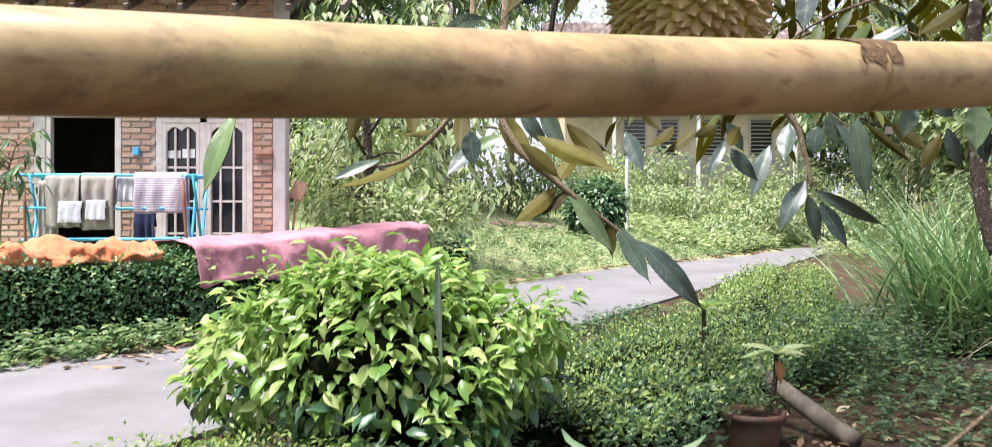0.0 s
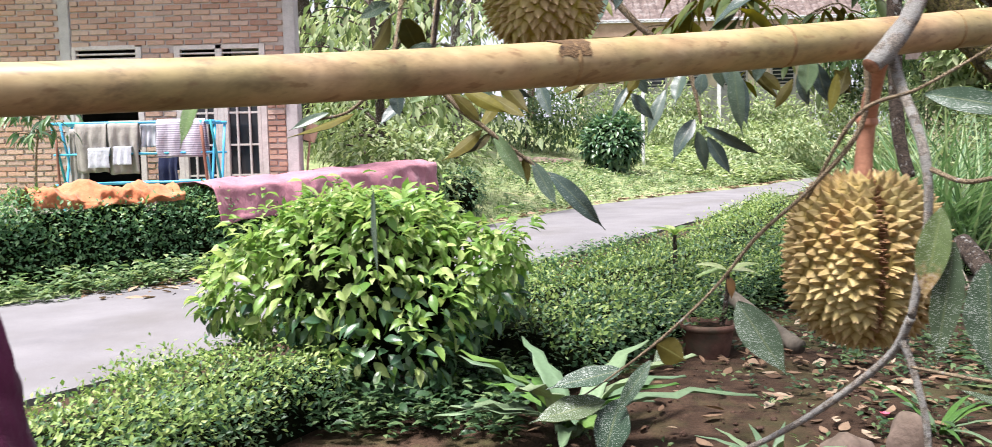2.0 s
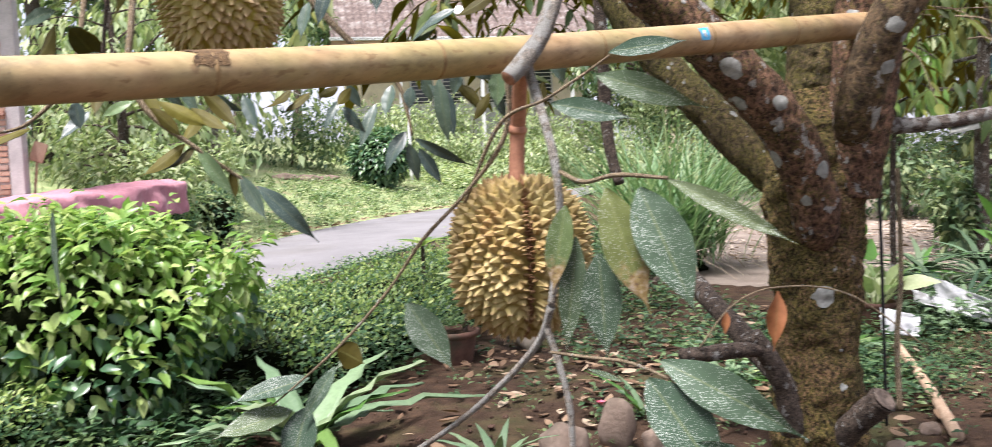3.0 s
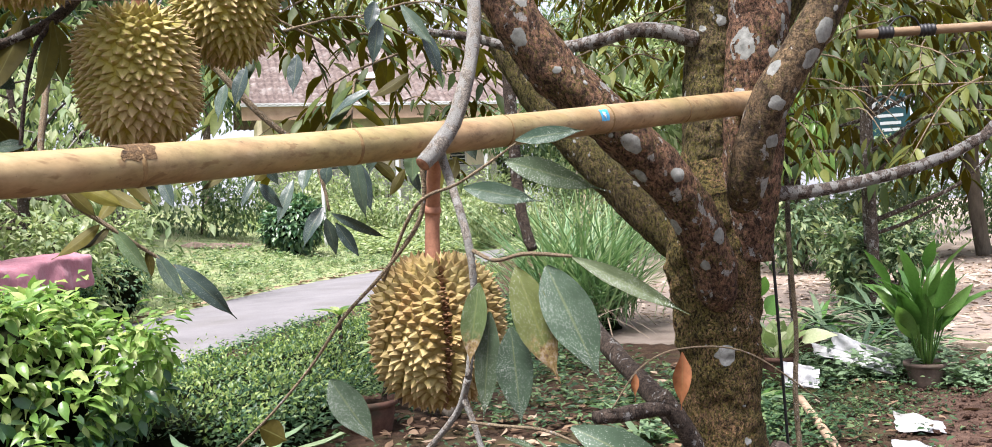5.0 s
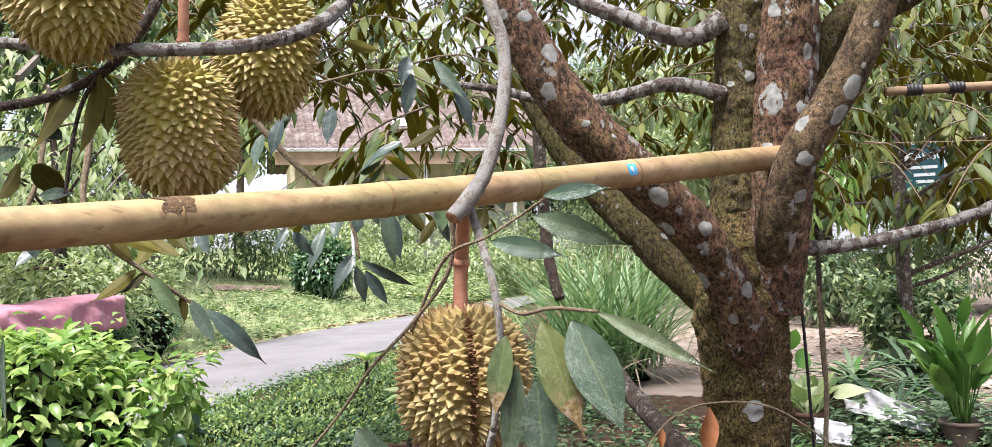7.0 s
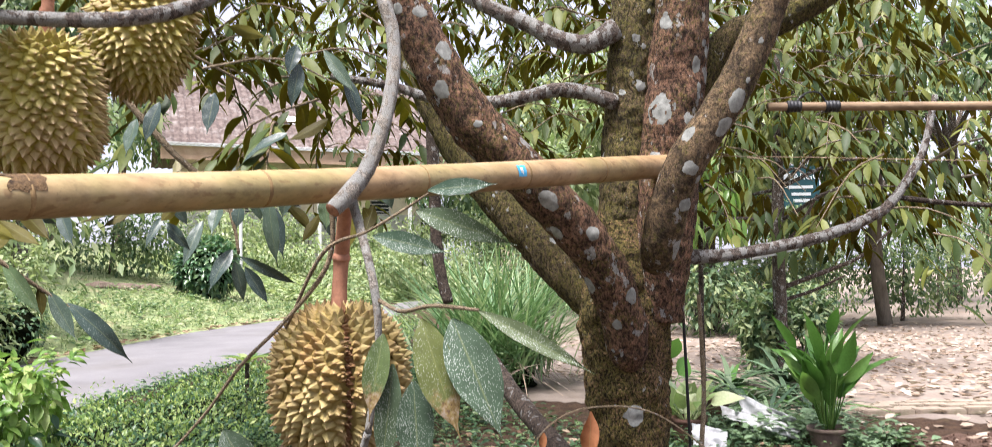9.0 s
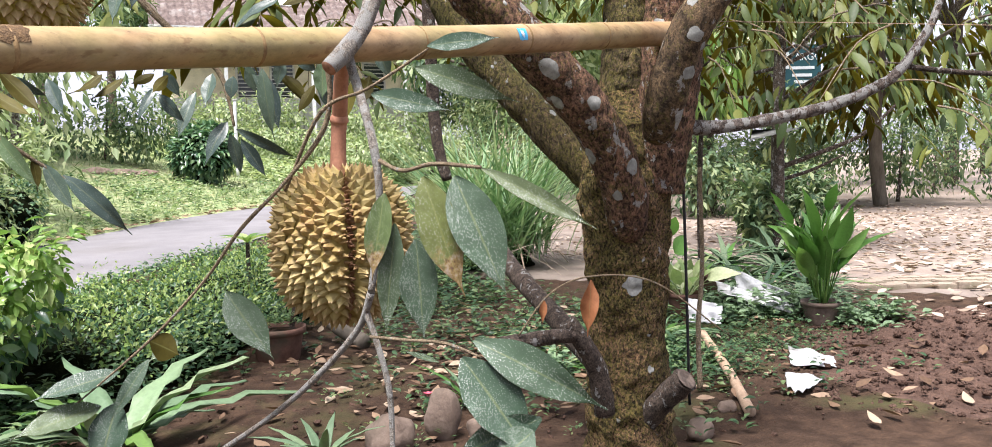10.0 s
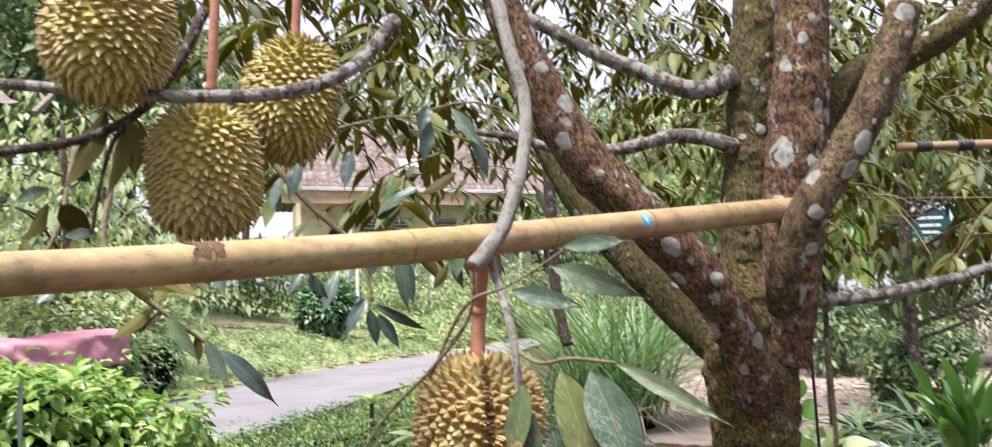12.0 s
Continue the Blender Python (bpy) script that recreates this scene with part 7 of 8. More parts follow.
for k, (x, y) in enumerate([(0.9, 24.3), (0.3, 24.0), (1.5, 24.9)]):
    stone((x, y, gz(x, y) + 0.03), (0.36, 0.25, 0.13), 12.0 + k, "grey field stone half hidden in grass", M_STONE)

# loose clods where the soil is turned
rr = np.random.default_rng(160)
lump_v, lump_q = [], []
for i in range(5):
    for k in range(6):
        t, a = math.pi * (0.04 + 0.92 * i / 4), math.pi * k / 3
        lump_v.append((math.sin(t) * math.cos(a) * 0.5, math.sin(t) * math.sin(a) * 0.5, math.cos(t) * 0.36))
for i in range(4):
    for k in range(6):
        lump_q.append((i * 6 + k, i * 6 + (k + 1) % 6, i * 6 + 6 + (k + 1) % 6, i * 6 + 6 + k))
lump_v = np.array(lump_v) * (1 + 0.35 * rr.normal(size=(30, 1)))
P, S = [], []
for k in range(5200):
    a, q = rr.random() * 6.28, math.sqrt(rr.random())
    x, y = 5.2 + 1.75 * q * math.cos(a), 2.3 + 1.3 * q * math.sin(a)
    if k % 4 == 0:
        x, y = 0.4 + 4.6 * rr.random(), 1.9 + 2.4 * rr.random()
    i, j = np.searchsorted(gy, y), np.searchsorted(gx, x)
    P.append((x, y, float(GZ[i, j]) + 0.002))
    S.append((0.008 + 0.036 * rr.random() ** 4) * (1.0 if k % 4 else 0.7))
v, q = scatter((lump_v, np.array(lump_q)), np.array(P), unit(len(P)) * [1, 1, 0.3], np.column_stack([rr.normal(size=(len(P), 2)) * 0.4, np.ones(len(P))]), np.array(S))
solo("soil_clods", quads_mesh("soil_clods", v, q, M_TURNED, smooth=False), None, "loose reddish brown clods of turned soil", "soil", kind="stuff")

# lemongrass clump
LG = (4.35, 7.95)
clump = thing("lemongrass", "tall arching lemongrass clump beside the garden", "grass clump", (*LG, 0.05))
rr = np.random.default_rng(96)
n = 560
base = np.column_stack([LG[0] + rr.normal(size=n) * 0.3, LG[1] + rr.normal(size=n) * 0.3, np.full(n, 0.08)])
dirs = np.column_stack([rr.normal(size=(n, 2)) * 0.36, np.ones(n)])
out = np.column_stack([-dirs[:, 0], -dirs[:, 1], np.full(n, 0.4)])
tpl = blade(9, 0.019, 0.2, 0.5, 0.4, 0.6)
mass("blade_tuft", clump, M_REED, tpl, base, dirs, out, 0.9 + 1.0 * rr.random(n))
part("root_crown", tube("root_crown", [(*LG, 0.0, 0.42), (*LG, 0.16, 0.36), (*LG, 0.3, 0.2)], M_HEDGE_CORE, 4, 16, 0.3, 6), None, clump)
dry = np.column_stack([rr.normal(size=(90, 2)), 0.25 * rr.random(90)])
mass("dry_straw", clump, M_DEAD_PALE, tpl, np.column_stack([LG[0] + rr.normal(size=90) * 0.3, LG[1] - 0.3 + rr.normal(size=90) * 0.3, 0.15 + 0.2 * rr.random(90)]), dry, np.tile([0.0, 0.0, 1.0], (90, 1)), 0.5 + 0.5 * rr.random(90))

# pots by the tree and yard
pot("plant_pot", "grey-brown clay pot with tall green plant", (4.78, 3.6, 0.0), 0.135, 0.165, M_TERRA_GREY)


def paddle_plant(name, label, at, n, height, mat, seed, size=0.28, wide=0.42, spread=1.0):
    """Upright clump of broad pointed leaves on long stalks."""
    r = np.random.default_rng(seed)
    ob = thing(name, label, "plant", at)
    for k in range(n):
        a = k * 2.4 + r.normal() * 0.3
        lean = (0.08 + 0.4 * r.random() ** 1.5) * spread
        h = height * (0.3 + 0.62 * r.random())
        d = Vector((math.cos(a) * lean, math.sin(a) * lean, 1)).normalized()
        p0 = Vector(at) + Vector((math.cos(a), math.sin(a), 0)) * 0.03
        p1 = p0 + d * h * (0.3 + 0.3 * r.random())
        part("leaf_stalk", tube("leaf_stalk", [(*p0, 0.006), (*((p0 + p1) / 2), 0.005), (*p1, 0.004)], mat, 3, 6, 0), None, ob)
        ln = size * (1 + 0.7 * r.random())
        tv, tf = blade(9, wide, 0.12, 0.15 + 0.35 * r.random(), 0.75, 0.8, 0.008, 2)
        d2 = (d + Vector((math.cos(a), math.sin(a), 0)) * (0.1 + 0.4 * r.random()) + Vector(r.normal(size=3) * 0.12)).normalized()
        m = frames(np.array([tuple(d2)]), np.array([(-math.cos(a) + r.normal() * 0.9, -math.sin(a) + r.normal() * 0.9, 0.3)]))[0]
        part("leaf", quads_mesh("leaf", (tv * ln) @ m.T + np.array(p1), tf, mat), None, ob)
    return ob


paddle_plant("potted_lily", "upright glossy broad-leaved plant in a clay pot", (4.78, 3.6, 0.14), 40, 1.2, M_BROAD, 97, 0.24, 0.30, 0.8)
pot("plant_pot", "dark clay pot beside the trunk", (4.12, 4.22, 0.0), 0.13, 0.2, M_TERRA)
paddle_plant("variegated_plant", "pale yellow-green variegated plant in a pot", (4.12, 4.22, 0.17), 20, 0.42, M_VARIEGATED, 98, 0.13, 0.65, 2.6)
for k, (x, y, n, ln, w, pal) in enumerate([(4.55, 4.55, 34, 0.42, 0.035, 0), (4.95, 4.35, 34, 0.40, 0.03, 0), (5.35, 4.25, 30, 0.40, 0.035, 0), (4.75, 4.95, 34, 0.48, 0.045, 1), (5.3, 4.75, 34, 0.46, 0.04, 0), (5.8, 4.75, 30, 0.44, 0.04, 1),
                                           (5.6, 5.35, 34, 0.5, 0.05, 0), (6.2, 5.5, 30, 0.5, 0.05, 1), (5.0, 5.5, 34, 0.55, 0.05, 1), (6.9, 6.3, 30, 0.6, 0.06, 0), (6.2, 6.3, 30, 0.6, 0.06, 1)]):
    strap_plant("grassy_plant", ("dense narrow-leaved grey-green border plant", "arching border plant with broader bright leaves")[pal], (x, y, 0.0), n, ln, w, ([M_STRAP, M_STRAP, M_SILVER], [M_STRAP, M_BROAD, M_STRAP, M_SILVER])[pal], 200 + k, 1.1, 0.75)
strap_plant("grassy_plant", "bright border plant beside the trunk", (3.5, 3.7, 0.0), 24, 0.3, 0.05, [M_VARIEGATED, M_BROAD, M_SILVER], 104, 1.2, 0.6)
strap_plant("grassy_plant", "narrow-leaved plant at the yard edge", (5.15, 3.55, 0.0), 18, 0.24, 0.03, [M_SILVER, M_BROAD], 101, 1.0, 0.7)
paddle_plant("taro", "young taro with broad heart-shaped leaves", (5.6, 6.5, 0.0), 4, 1.1, M_BROAD, 105, 0.2, 0.8)
paddle_plant("broad_leaved_shoot", "broad pale-leaved plant behind the pot", (4.62, 5.0, 0.0), 7, 0.4, M_VARIEGATED, 106, 0.17, 0.6, 2.4)
pot("plant_pot", "brown clay pot standing behind the variegated plant", (4.75, 4.75, 0.0), 0.14, 0.24, M_TERRA)
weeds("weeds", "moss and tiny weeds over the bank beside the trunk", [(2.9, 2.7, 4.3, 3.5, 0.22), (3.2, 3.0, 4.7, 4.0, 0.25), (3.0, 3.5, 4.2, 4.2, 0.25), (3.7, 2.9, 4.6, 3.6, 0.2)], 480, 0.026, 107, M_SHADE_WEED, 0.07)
weeds("weeds", "pale fern-like weeds among the pots", [(4.3, 4.2, 5.4, 4.0, 0.2), (4.6, 3.95, 5.0, 4.1, 0.15), (4.8, 3.4, 5.3, 3.5, 0.12)], 170, 0.07, 108, M_SILVER, 0.2)


def torn_sheet(name, label, corners, mat, seed, sag=0.012, n=12):
    """Thin torn sheet spread between four corners, with creases and a ragged edge."""
    c = [Vector(p) for p in corners]
    verts, faces = [], []
    nrm = (c[1] - c[0]).cross(c[3] - c[0]).normalized()
    for i in range(n + 1):
        for k in range(n + 1):
            u, w = i / n, k / n
            u2 = u + (0.06 * noise.noise(Vector((w * 6, seed, 0))) if i in (0, n) else 0)
            w2 = w + (0.06 * noise.noise(Vector((u * 6, seed, 4))) if k in (0, n) else 0)
            p = (c[0].lerp(c[1], u2)).lerp(c[3].lerp(c[2], u2), w2)
            verts.append(p + nrm * sag * (noise.noise(Vector((u * 3, w * 3, seed))) + 0.8 * abs(noise.noise(Vector((u * 2 + w * 4, seed, w)))) + 0.3 * noise.noise(Vector((u * 11, w * 11, seed)))))
    for i in range(n):
        for k in range(n):
            a = i * (n + 1) + k
            faces.append((a, a + 1, a + n + 2, a + n + 1))
    ob = solo(name, mesh_of(name, verts, faces, mat, smooth=True), None, label, "plastic sheet")
    ob.modifiers.new("thick", "SOLIDIFY").thickness = 0.003
    return ob


torn_sheet("plastic_sheet", "crumpled dirty white plastic sheet leaning among plants", [(4.62, 4.22, 0.05), (4.80, 3.86, 0.03), (4.86, 3.98, 0.16), (4.68, 4.36, 0.30)], M_PLASTIC, 9.0, 0.05, 18)
torn_sheet("plastic_sheet", "folded dirty white plastic strip on the bank", [(4.42, 4.22, 0.17), (4.73, 3.83, 0.05), (4.78, 3.88, 0.10), (4.46, 4.30, 0.24)], M_PLASTIC, 10.0, 0.03, 14)
torn_sheet("plastic_scrap", "torn white plastic scrap on the soil", [(3.73, 2.78, 0.03), (3.88, 2.60, 0.03), (3.99, 2.73, 0.05), (3.95, 3.03, 0.06)], M_PLASTIC, 11.0, 0.02)
torn_sheet("plastic_scrap", "small torn white plastic scrap on the soil", [(3.37, 2.42, 0.03), (3.38, 2.33, 0.03), (3.62, 2.42, 0.05), (3.53, 2.60, 0.05)], M_PLASTIC, 13.0, 0.02)
torn_sheet("plastic_scrap", "crumpled white bag beside a pot", [(3.95, 3.95, 0.05), (4.10, 3.80, 0.04), (4.18, 3.88, 0.15), (4.02, 4.05, 0.19)], M_PLASTIC, 15.0, 0.035, 14)
solo("stick", tube("stick", [(2.97, 2.22, 0.03, 0.026), (3.30, 2.76, 0.05, 0.025), (3.68, 3.46, 0.09, 0.023)], M_STICK, 6, 12, 0.08, 14), None, "pale peeled stick lying on soil", "stick")
solo("slender_stem", tube("slender_stem", [(2.541, 2.014, 0.241, 0.012), (2.611, 2.113, 0.471, 0.011), (2.704, 2.204, 0.715, 0.01), (2.717, 2.234, 1.112, 0.009)], M_BARK_TWIG, 6, 8, 0.08, 14), None, "slender brown stem standing by the tree", "stem")
solo("cable", tube("cable", [(2.62, 2.2, 2.7, 0.006), (2.60, 2.2, 1.5, 0.006), (2.63, 2.22, 0.8, 0.0065), (2.66, 2.24, 0.1, 0.006)], M_CABLE, 8, 8, 0.05, 5), None, "black cable hanging beside the trunk", "cable")
side_stick = thing("cross_pole", "slim bamboo pole tied with black rubber strap", "bamboo pole", (2.5, 1.9, 1.75))
SS = [(2.51, 1.547, 1.774, 0.015), (3.162, 1.273, 1.767, 0.0155), (3.838, 0.989, 1.757, 0.016)]
part("pole", tube("pole", SS, M_POLE, 12, 14, 0.04, 10), None, side_stick)
for s in (0.09, 0.28):
    p = Vector(SS[0][:3]).lerp(Vector(SS[1][:3]), s)
    q2 = Vector(SS[0][:3]).lerp(Vector(SS[1][:3]), s + 0.07)
    rows = [(*p.lerp(q2, t), 0.0185 + 0.003 * (k % 2)) for k, t in enumerate(np.linspace(0, 1, 9))]
    part("strap", tube("strap", rows, M_BLACK, 2, 14, 0.12, 60), None, side_stick, "black rubber strap winding")
p = Vector(SS[0][:3]).lerp(Vector(SS[1][:3]), 0.12)
part("wire_loop", tube("wire_loop", [(p.x, p.y, p.z, 0.003), (p.x + 0.06, p.y, p.z + 0.05, 0.003), (p.x + 0.13, p.y, p.z + 0.055, 0.003), (p.x + 0.17, p.y, p.z, 0.003)], M_BLACK, 6, 6, 0), None, side_stick)
solo("string_line", tube("string_line", [(2.211, 1.693, 1.613, 0.001), (2.72, 1.479, 1.596, 0.001), (3.229, 1.266, 1.576, 0.001), (4.165, 0.982, 1.558, 0.001)], M_STICK, 6, 6, 0), None, "thin pale string stretched across the garden", "string")
rusty = thing("dead_leaf_sprig", "dry twig with rusty hanging dead leaves", "dead leaf", (1.84, 1.7, 0.75))
part("twig", tube("twig", [(1.62, 1.75, 0.60, 0.003), (1.72, 1.72, 0.73, 0.003), (1.86, 1.69, 0.78, 0.003), (2.10, 1.68, 0.74, 0.0028), (2.40, 1.7, 0.54, 0.0025)], M_BARK_TWIG, 8, 6, 0.1, 30), None, rusty)
for b, t, w in (((1.85, 1.68, 0.77), (1.835, 1.67, 0.585), 0.058), ((1.70, 1.72, 0.71), (1.69, 1.72, 0.62), 0.03)):
    hang_leaf(rusty, (*b, *t, w), mat=M_ORANGE_LEAF)
flower = thing("fallen_flower", "small pink-red fallen flower among weeds", "flower", (1.75, 3.0, 0.08))
for k in range(5):
    tv, tf = blade(4, 0.8, 0.3, -0.2, 0.9, 0.7, 0, 1)
    a = k * 1.257
    m = frames(np.array([(math.cos(a), math.sin(a), 0.5)]), np.array([(0, 0, 1.0)]))[0]
    part("petal", quads_mesh("petal", (tv * 0.028) @ m.T + np.array([1.75, 3.0, 0.08]), tf, M_RED), None, flower)

# ---------------------------------------------------------------- young trees at the yard
def leafy_tree(name, label, at, trunk_pts, n_tw, spread, leaf, seed, mats, bark_mat, tpl, per_twig=16, droop=1.0, category="tree", low=0.35):
    """Trunk, limbs, and twigs with drooping leaves."""
    r = np.random.default_rng(seed)
    ob = thing(name, label, category, at)
    part("trunk", tube("trunk", trunk_pts, bark_mat, 7, 14, 0.1, 6), None, ob)
    q = spline(trunk_pts, 8)
    P, D, U, S = [], [], [], []
    for k in range(n_tw):
        i = int(len(q) * (low + (0.98 - low) * r.random()))
        b = q[min(i, len(q) - 1)]
        a = r.random() * 6.28
        ln = spread * (0.4 + 0.7 * r.random())
        tip = Vector(b[:3]) + Vector((math.cos(a) * ln, math.sin(a) * ln, ln * (0.35 * r.normal() + 0.15)))
        mid = (Vector(b[:3]) + tip) / 2 + Vector((0, 0, ln * 0.12))
        if k < 26:
            part("limb", tube("limb", [(*b[:3], max(0.01, b[3] * 0.4)), (*mid, max(0.007, b[3] * 0.25)), (*tip, 0.004)], bark_mat, 4, 7, 0.1, 10), None, ob)
        for j in range(per_twig):
            s = 0.25 + 0.8 * j / per_twig
            p = Vector(b[:3]).lerp(mid, min(1, s * 2)) if s < 0.5 else mid.lerp(tip, min(1.15, (s - 0.5) * 2))
            aa = a + (1 if j % 2 else -1) * (0.7 + 0.5 * r.random())
            P.append(tuple(p + Vector(r.normal(size=3) * spread * 0.05)))
            D.append((math.cos(aa), math.sin(aa), -droop * (0.4 + 0.9 * r.random())))
            U.append((math.cos(aa) * 0.5 + r.normal() * 0.3, math.sin(aa) * 0.5 + r.normal() * 0.3, 0.9))
            S.append(leaf * (0.65 + 0.7 * r.random()))
    mass("foliage", ob, mats, tpl, np.array(P), np.array(D), np.array(U), np.array(S))
    return ob


YT = [(7.75, 7.25, -0.1, 0.095), (7.76, 7.25, 0.9, 0.078), (7.80, 7.27, 1.9, 0.07), (7.86, 7.28, 3.1, 0.055), (7.9, 7.3, 4.6, 0.04)]
young = leafy_tree("young_durian_tree", "slim lichen-spotted young durian tree with drooping leaves", (7.75, 7.25, 0), YT, 84, 1.6, 0.25, 111, [M_CANOPY_TOP, M_CANOPY_UNDER], M_BARK_SPOT, T_DURIAN_LOW, 14, 1.6, low=0.44)
for pts in ([(7.77, 7.25, 0.98, 0.032), (8.2, 7.0, 1.16, 0.028), (8.6, 6.75, 1.36, 0.022), (8.95, 6.55, 1.72, 0.014)], [(7.77, 7.25, 0.83, 0.026), (8.1, 7.05, 0.95, 0.02), (8.4, 6.85, 1.12, 0.012)], [(7.80, 7.27, 1.45, 0.03), (8.05, 7.15, 1.75, 0.024), (8.22, 7.05, 2.1, 0.014)]):
    part("limb", tube("limb", pts, M_BARK_DARK, 6, 9, 0.12, 9), None, young)
lichen_on(bpy.data.objects[young.children[0].name], YT, 26, 0.034, 17, 0.0, 0.55, (-0.6, -0.75, 0), 0.4)
leafy_tree("drooping_sapling", "thin sapling with drooping bright green leaves", (4.6, 4.65, 0), [(4.6, 4.65, 0, 0.022), (4.6, 4.66, 0.8, 0.02), (4.62, 4.66, 1.5, 0.018), (4.64, 4.66, 2.15, 0.012)], 26, 0.34, 0.17, 112, M_YOUNG_MASS, M_BARK_DARK, T_LONG, 9, 1.5, low=0.62)
leafy_tree("yard_tree", "pale-trunked tree across the leaf-strewn yard", (15.0, 12.2, 0), [(15.2, 12.3, -0.1, 0.15), (14.9, 12.2, 1.6, 0.13), (14.9, 12.1, 3.4, 0.11), (14.7, 12.2, 6, 0.06)], 120, 3.2, 0.42, 113, [M_CANOPY_TOP, M_CANOPY_UNDER], M_LOG, T_DURIAN_LOW, 16, 1.3, low=0.4)
leafy_tree("light_tree", "light green drooping-leaved fruit tree beside the house", (-1.9, 12.6, 0.6), [(-1.9, 12.6, 0.2, 0.09), (-1.85, 12.6, 1.4, 0.08), (-1.9, 12.7, 2.6, 0.06), (-2.0, 12.7, 4.2, 0.03)], 44, 1.5, 0.2, 114, M_FAR_LIGHT, M_BARK_DARK, T_FAR, 16, 1.1, low=0.25)
leafy_tree("field_tree", "pale-barked small tree in the field", (-0.9, 15.6, 0.9), [(-0.9, 15.6, 0.3, 0.13), (-0.88, 15.6, 1.6, 0.115), (-0.9, 15.6, 3.0, 0.1), (-0.8, 15.7, 5.2, 0.05)], 80, 2.2, 0.24, 115, M_FAR_LIGHT, M_BARK_GREY, T_FAR, 16, 1.1, low=0.42)
leafy_tree("field_tree", "slender fruit tree behind the hedge", (-3.2, 18.5, 1.2), [(-3.2, 18.5, 0.8, 0.14), (-3.1, 18.5, 2.4, 0.11), (-3.0, 18.6, 5.0, 0.06)], 85, 2.4, 0.26, 116, M_FAR_LIGHT, M_BARK_DARK, T_FAR, 16, 1.1, low=0.2)
leafy_tree("mango_sapling", "thin mango sapling in front of the brick wall", (-4.75, 8.2, 0.5), [(-4.75, 8.2, 0.3, 0.014), (-4.76, 8.2, 1.1, 0.012), (-4.7, 8.2, 1.6, 0.01), (-4.6, 8.2, 1.95, 0.006)], 14, 0.34, 0.17, 117, M_HEDGE, M_BARK_TWIG, T_LONG, 9, 0.8, low=0.55)

# ---------------------------------------------------------------- canopy of the durian tree
def sprays(name, parent, boxes, seed, leaf=0.15, per=11, twig_len=0.5, wood=M_BARK_TWIG, mats=None, tpl=None, droop=0.9):
    """Many drooping sprays of durian leaves on thin twigs inside boxes (x0, x1, y0, y1, z0, z1, count)."""
    r = np.random.default_rng(seed)
    P, D, U, S = [], [], [], []
    tv, tf = [], []
    for x0, x1, y0, y1, z0, z1, cnt in boxes:
        for k in range(cnt):
            b = Vector((x0 + (x1 - x0) * r.random(), y0 + (y1 - y0) * r.random(), z0 + (z1 - z0) * r.random()))
            a = r.random() * 6.28
            d = Vector((math.cos(a), math.sin(a), -0.35 + 0.35 * r.normal())).normalized()
            L = twig_len * (0.6 + 0.8 * r.random())
            mid = b + d * L * 0.5 + Vector((0, 0, 0.04))
            tip = b + d * L + Vector((0, 0, -0.15 * L))
            v, f, _, _ = tube_data([(*b, 0.006), (*mid, 0.0045), (*tip, 0.002)], 3, 5, 0, 1, False)
            o = len(tv)
            tv += v
            tf += [tuple(i + o for i in q) for q in f]
            for j in range(per):
                s = 0.15 + 0.85 * j / (per - 1)
                p = b.lerp(mid, s * 2) if s < 0.5 else mid.lerp(tip, (s - 0.5) * 2)
                sd = (1 if j % 2 else -1)
                aa = a + sd * (0.8 + 0.35 * r.normal())
                P.append(tuple(p))
                D.append((math.cos(aa), math.sin(aa), -droop * (0.3 + 1.1 * r.random())))
                U.append((math.cos(aa) * 0.6 + r.normal() * 0.35, math.sin(aa) * 0.6 + r.normal() * 0.35, 0.8))
                S.append(leaf * (0.65 + 0.65 * r.random()))
    mass(name, parent, mats or [M_CANOPY_TOP, M_CANOPY_UNDER], tpl or T_DURIAN_LOW, np.array(P), np.array(D), np.array(U), np.array(S))
    part("twig_mass", quads_mesh("twig_mass", np.array([tuple(q) for q in tv]), np.array(tf), wood), None, parent, "", "stuff")


sprays("canopy_leaves", durian_tree, [
    (0.6, 2.0, 3.4, 5.2, 2.4, 3.6, 34), (1.3, 2.4, 3.6, 6.0, 1.95, 3.0, 26), (2.6, 5.0, 3.6, 6.0, 2.2, 3.8, 50), (3.0, 4.8, 2.9, 4.2, 1.95, 2.8, 30),
    (3.5, 4.6, 2.4, 3.4, 1.35, 1.95, 9), (-0.6, 1.2, 2.6, 4.2, 2.3, 3.4, 34), (-1.6, 0.2, 2.4, 3.6, 1.95, 2.9, 10), (0.55, 1.3, 2.3, 3.0, 1.72, 2.1, 9), (0.5, 4.5, 0.8, 3.0, 3.2, 4.6, 40), (-0.5, 3.0, 3.6, 6.0, 2.9, 4.4, 70), (2.5, 6.0, 3.2, 5.5, 2.6, 4.4, 60), (0.5, 5.5, 4.0, 7.0, 3.6, 5.4, 110), (3.0, 6.0, 2.0, 4.0, 3.0, 4.2, 36)], 121, 0.15)
sprays("canopy_leaves", durian_tree, [(4.8, 9.5, 5.4, 9.0, 2.7, 4.8, 120), (2.4, 6.0, 6.4, 10.0, 3.2, 5.2, 110), (-0.6, 2.6, 6.0, 9.0, 3.6, 5.6, 60), (2, 8, 8, 12, 4.0, 6.5, 120)], 122, 0.17)


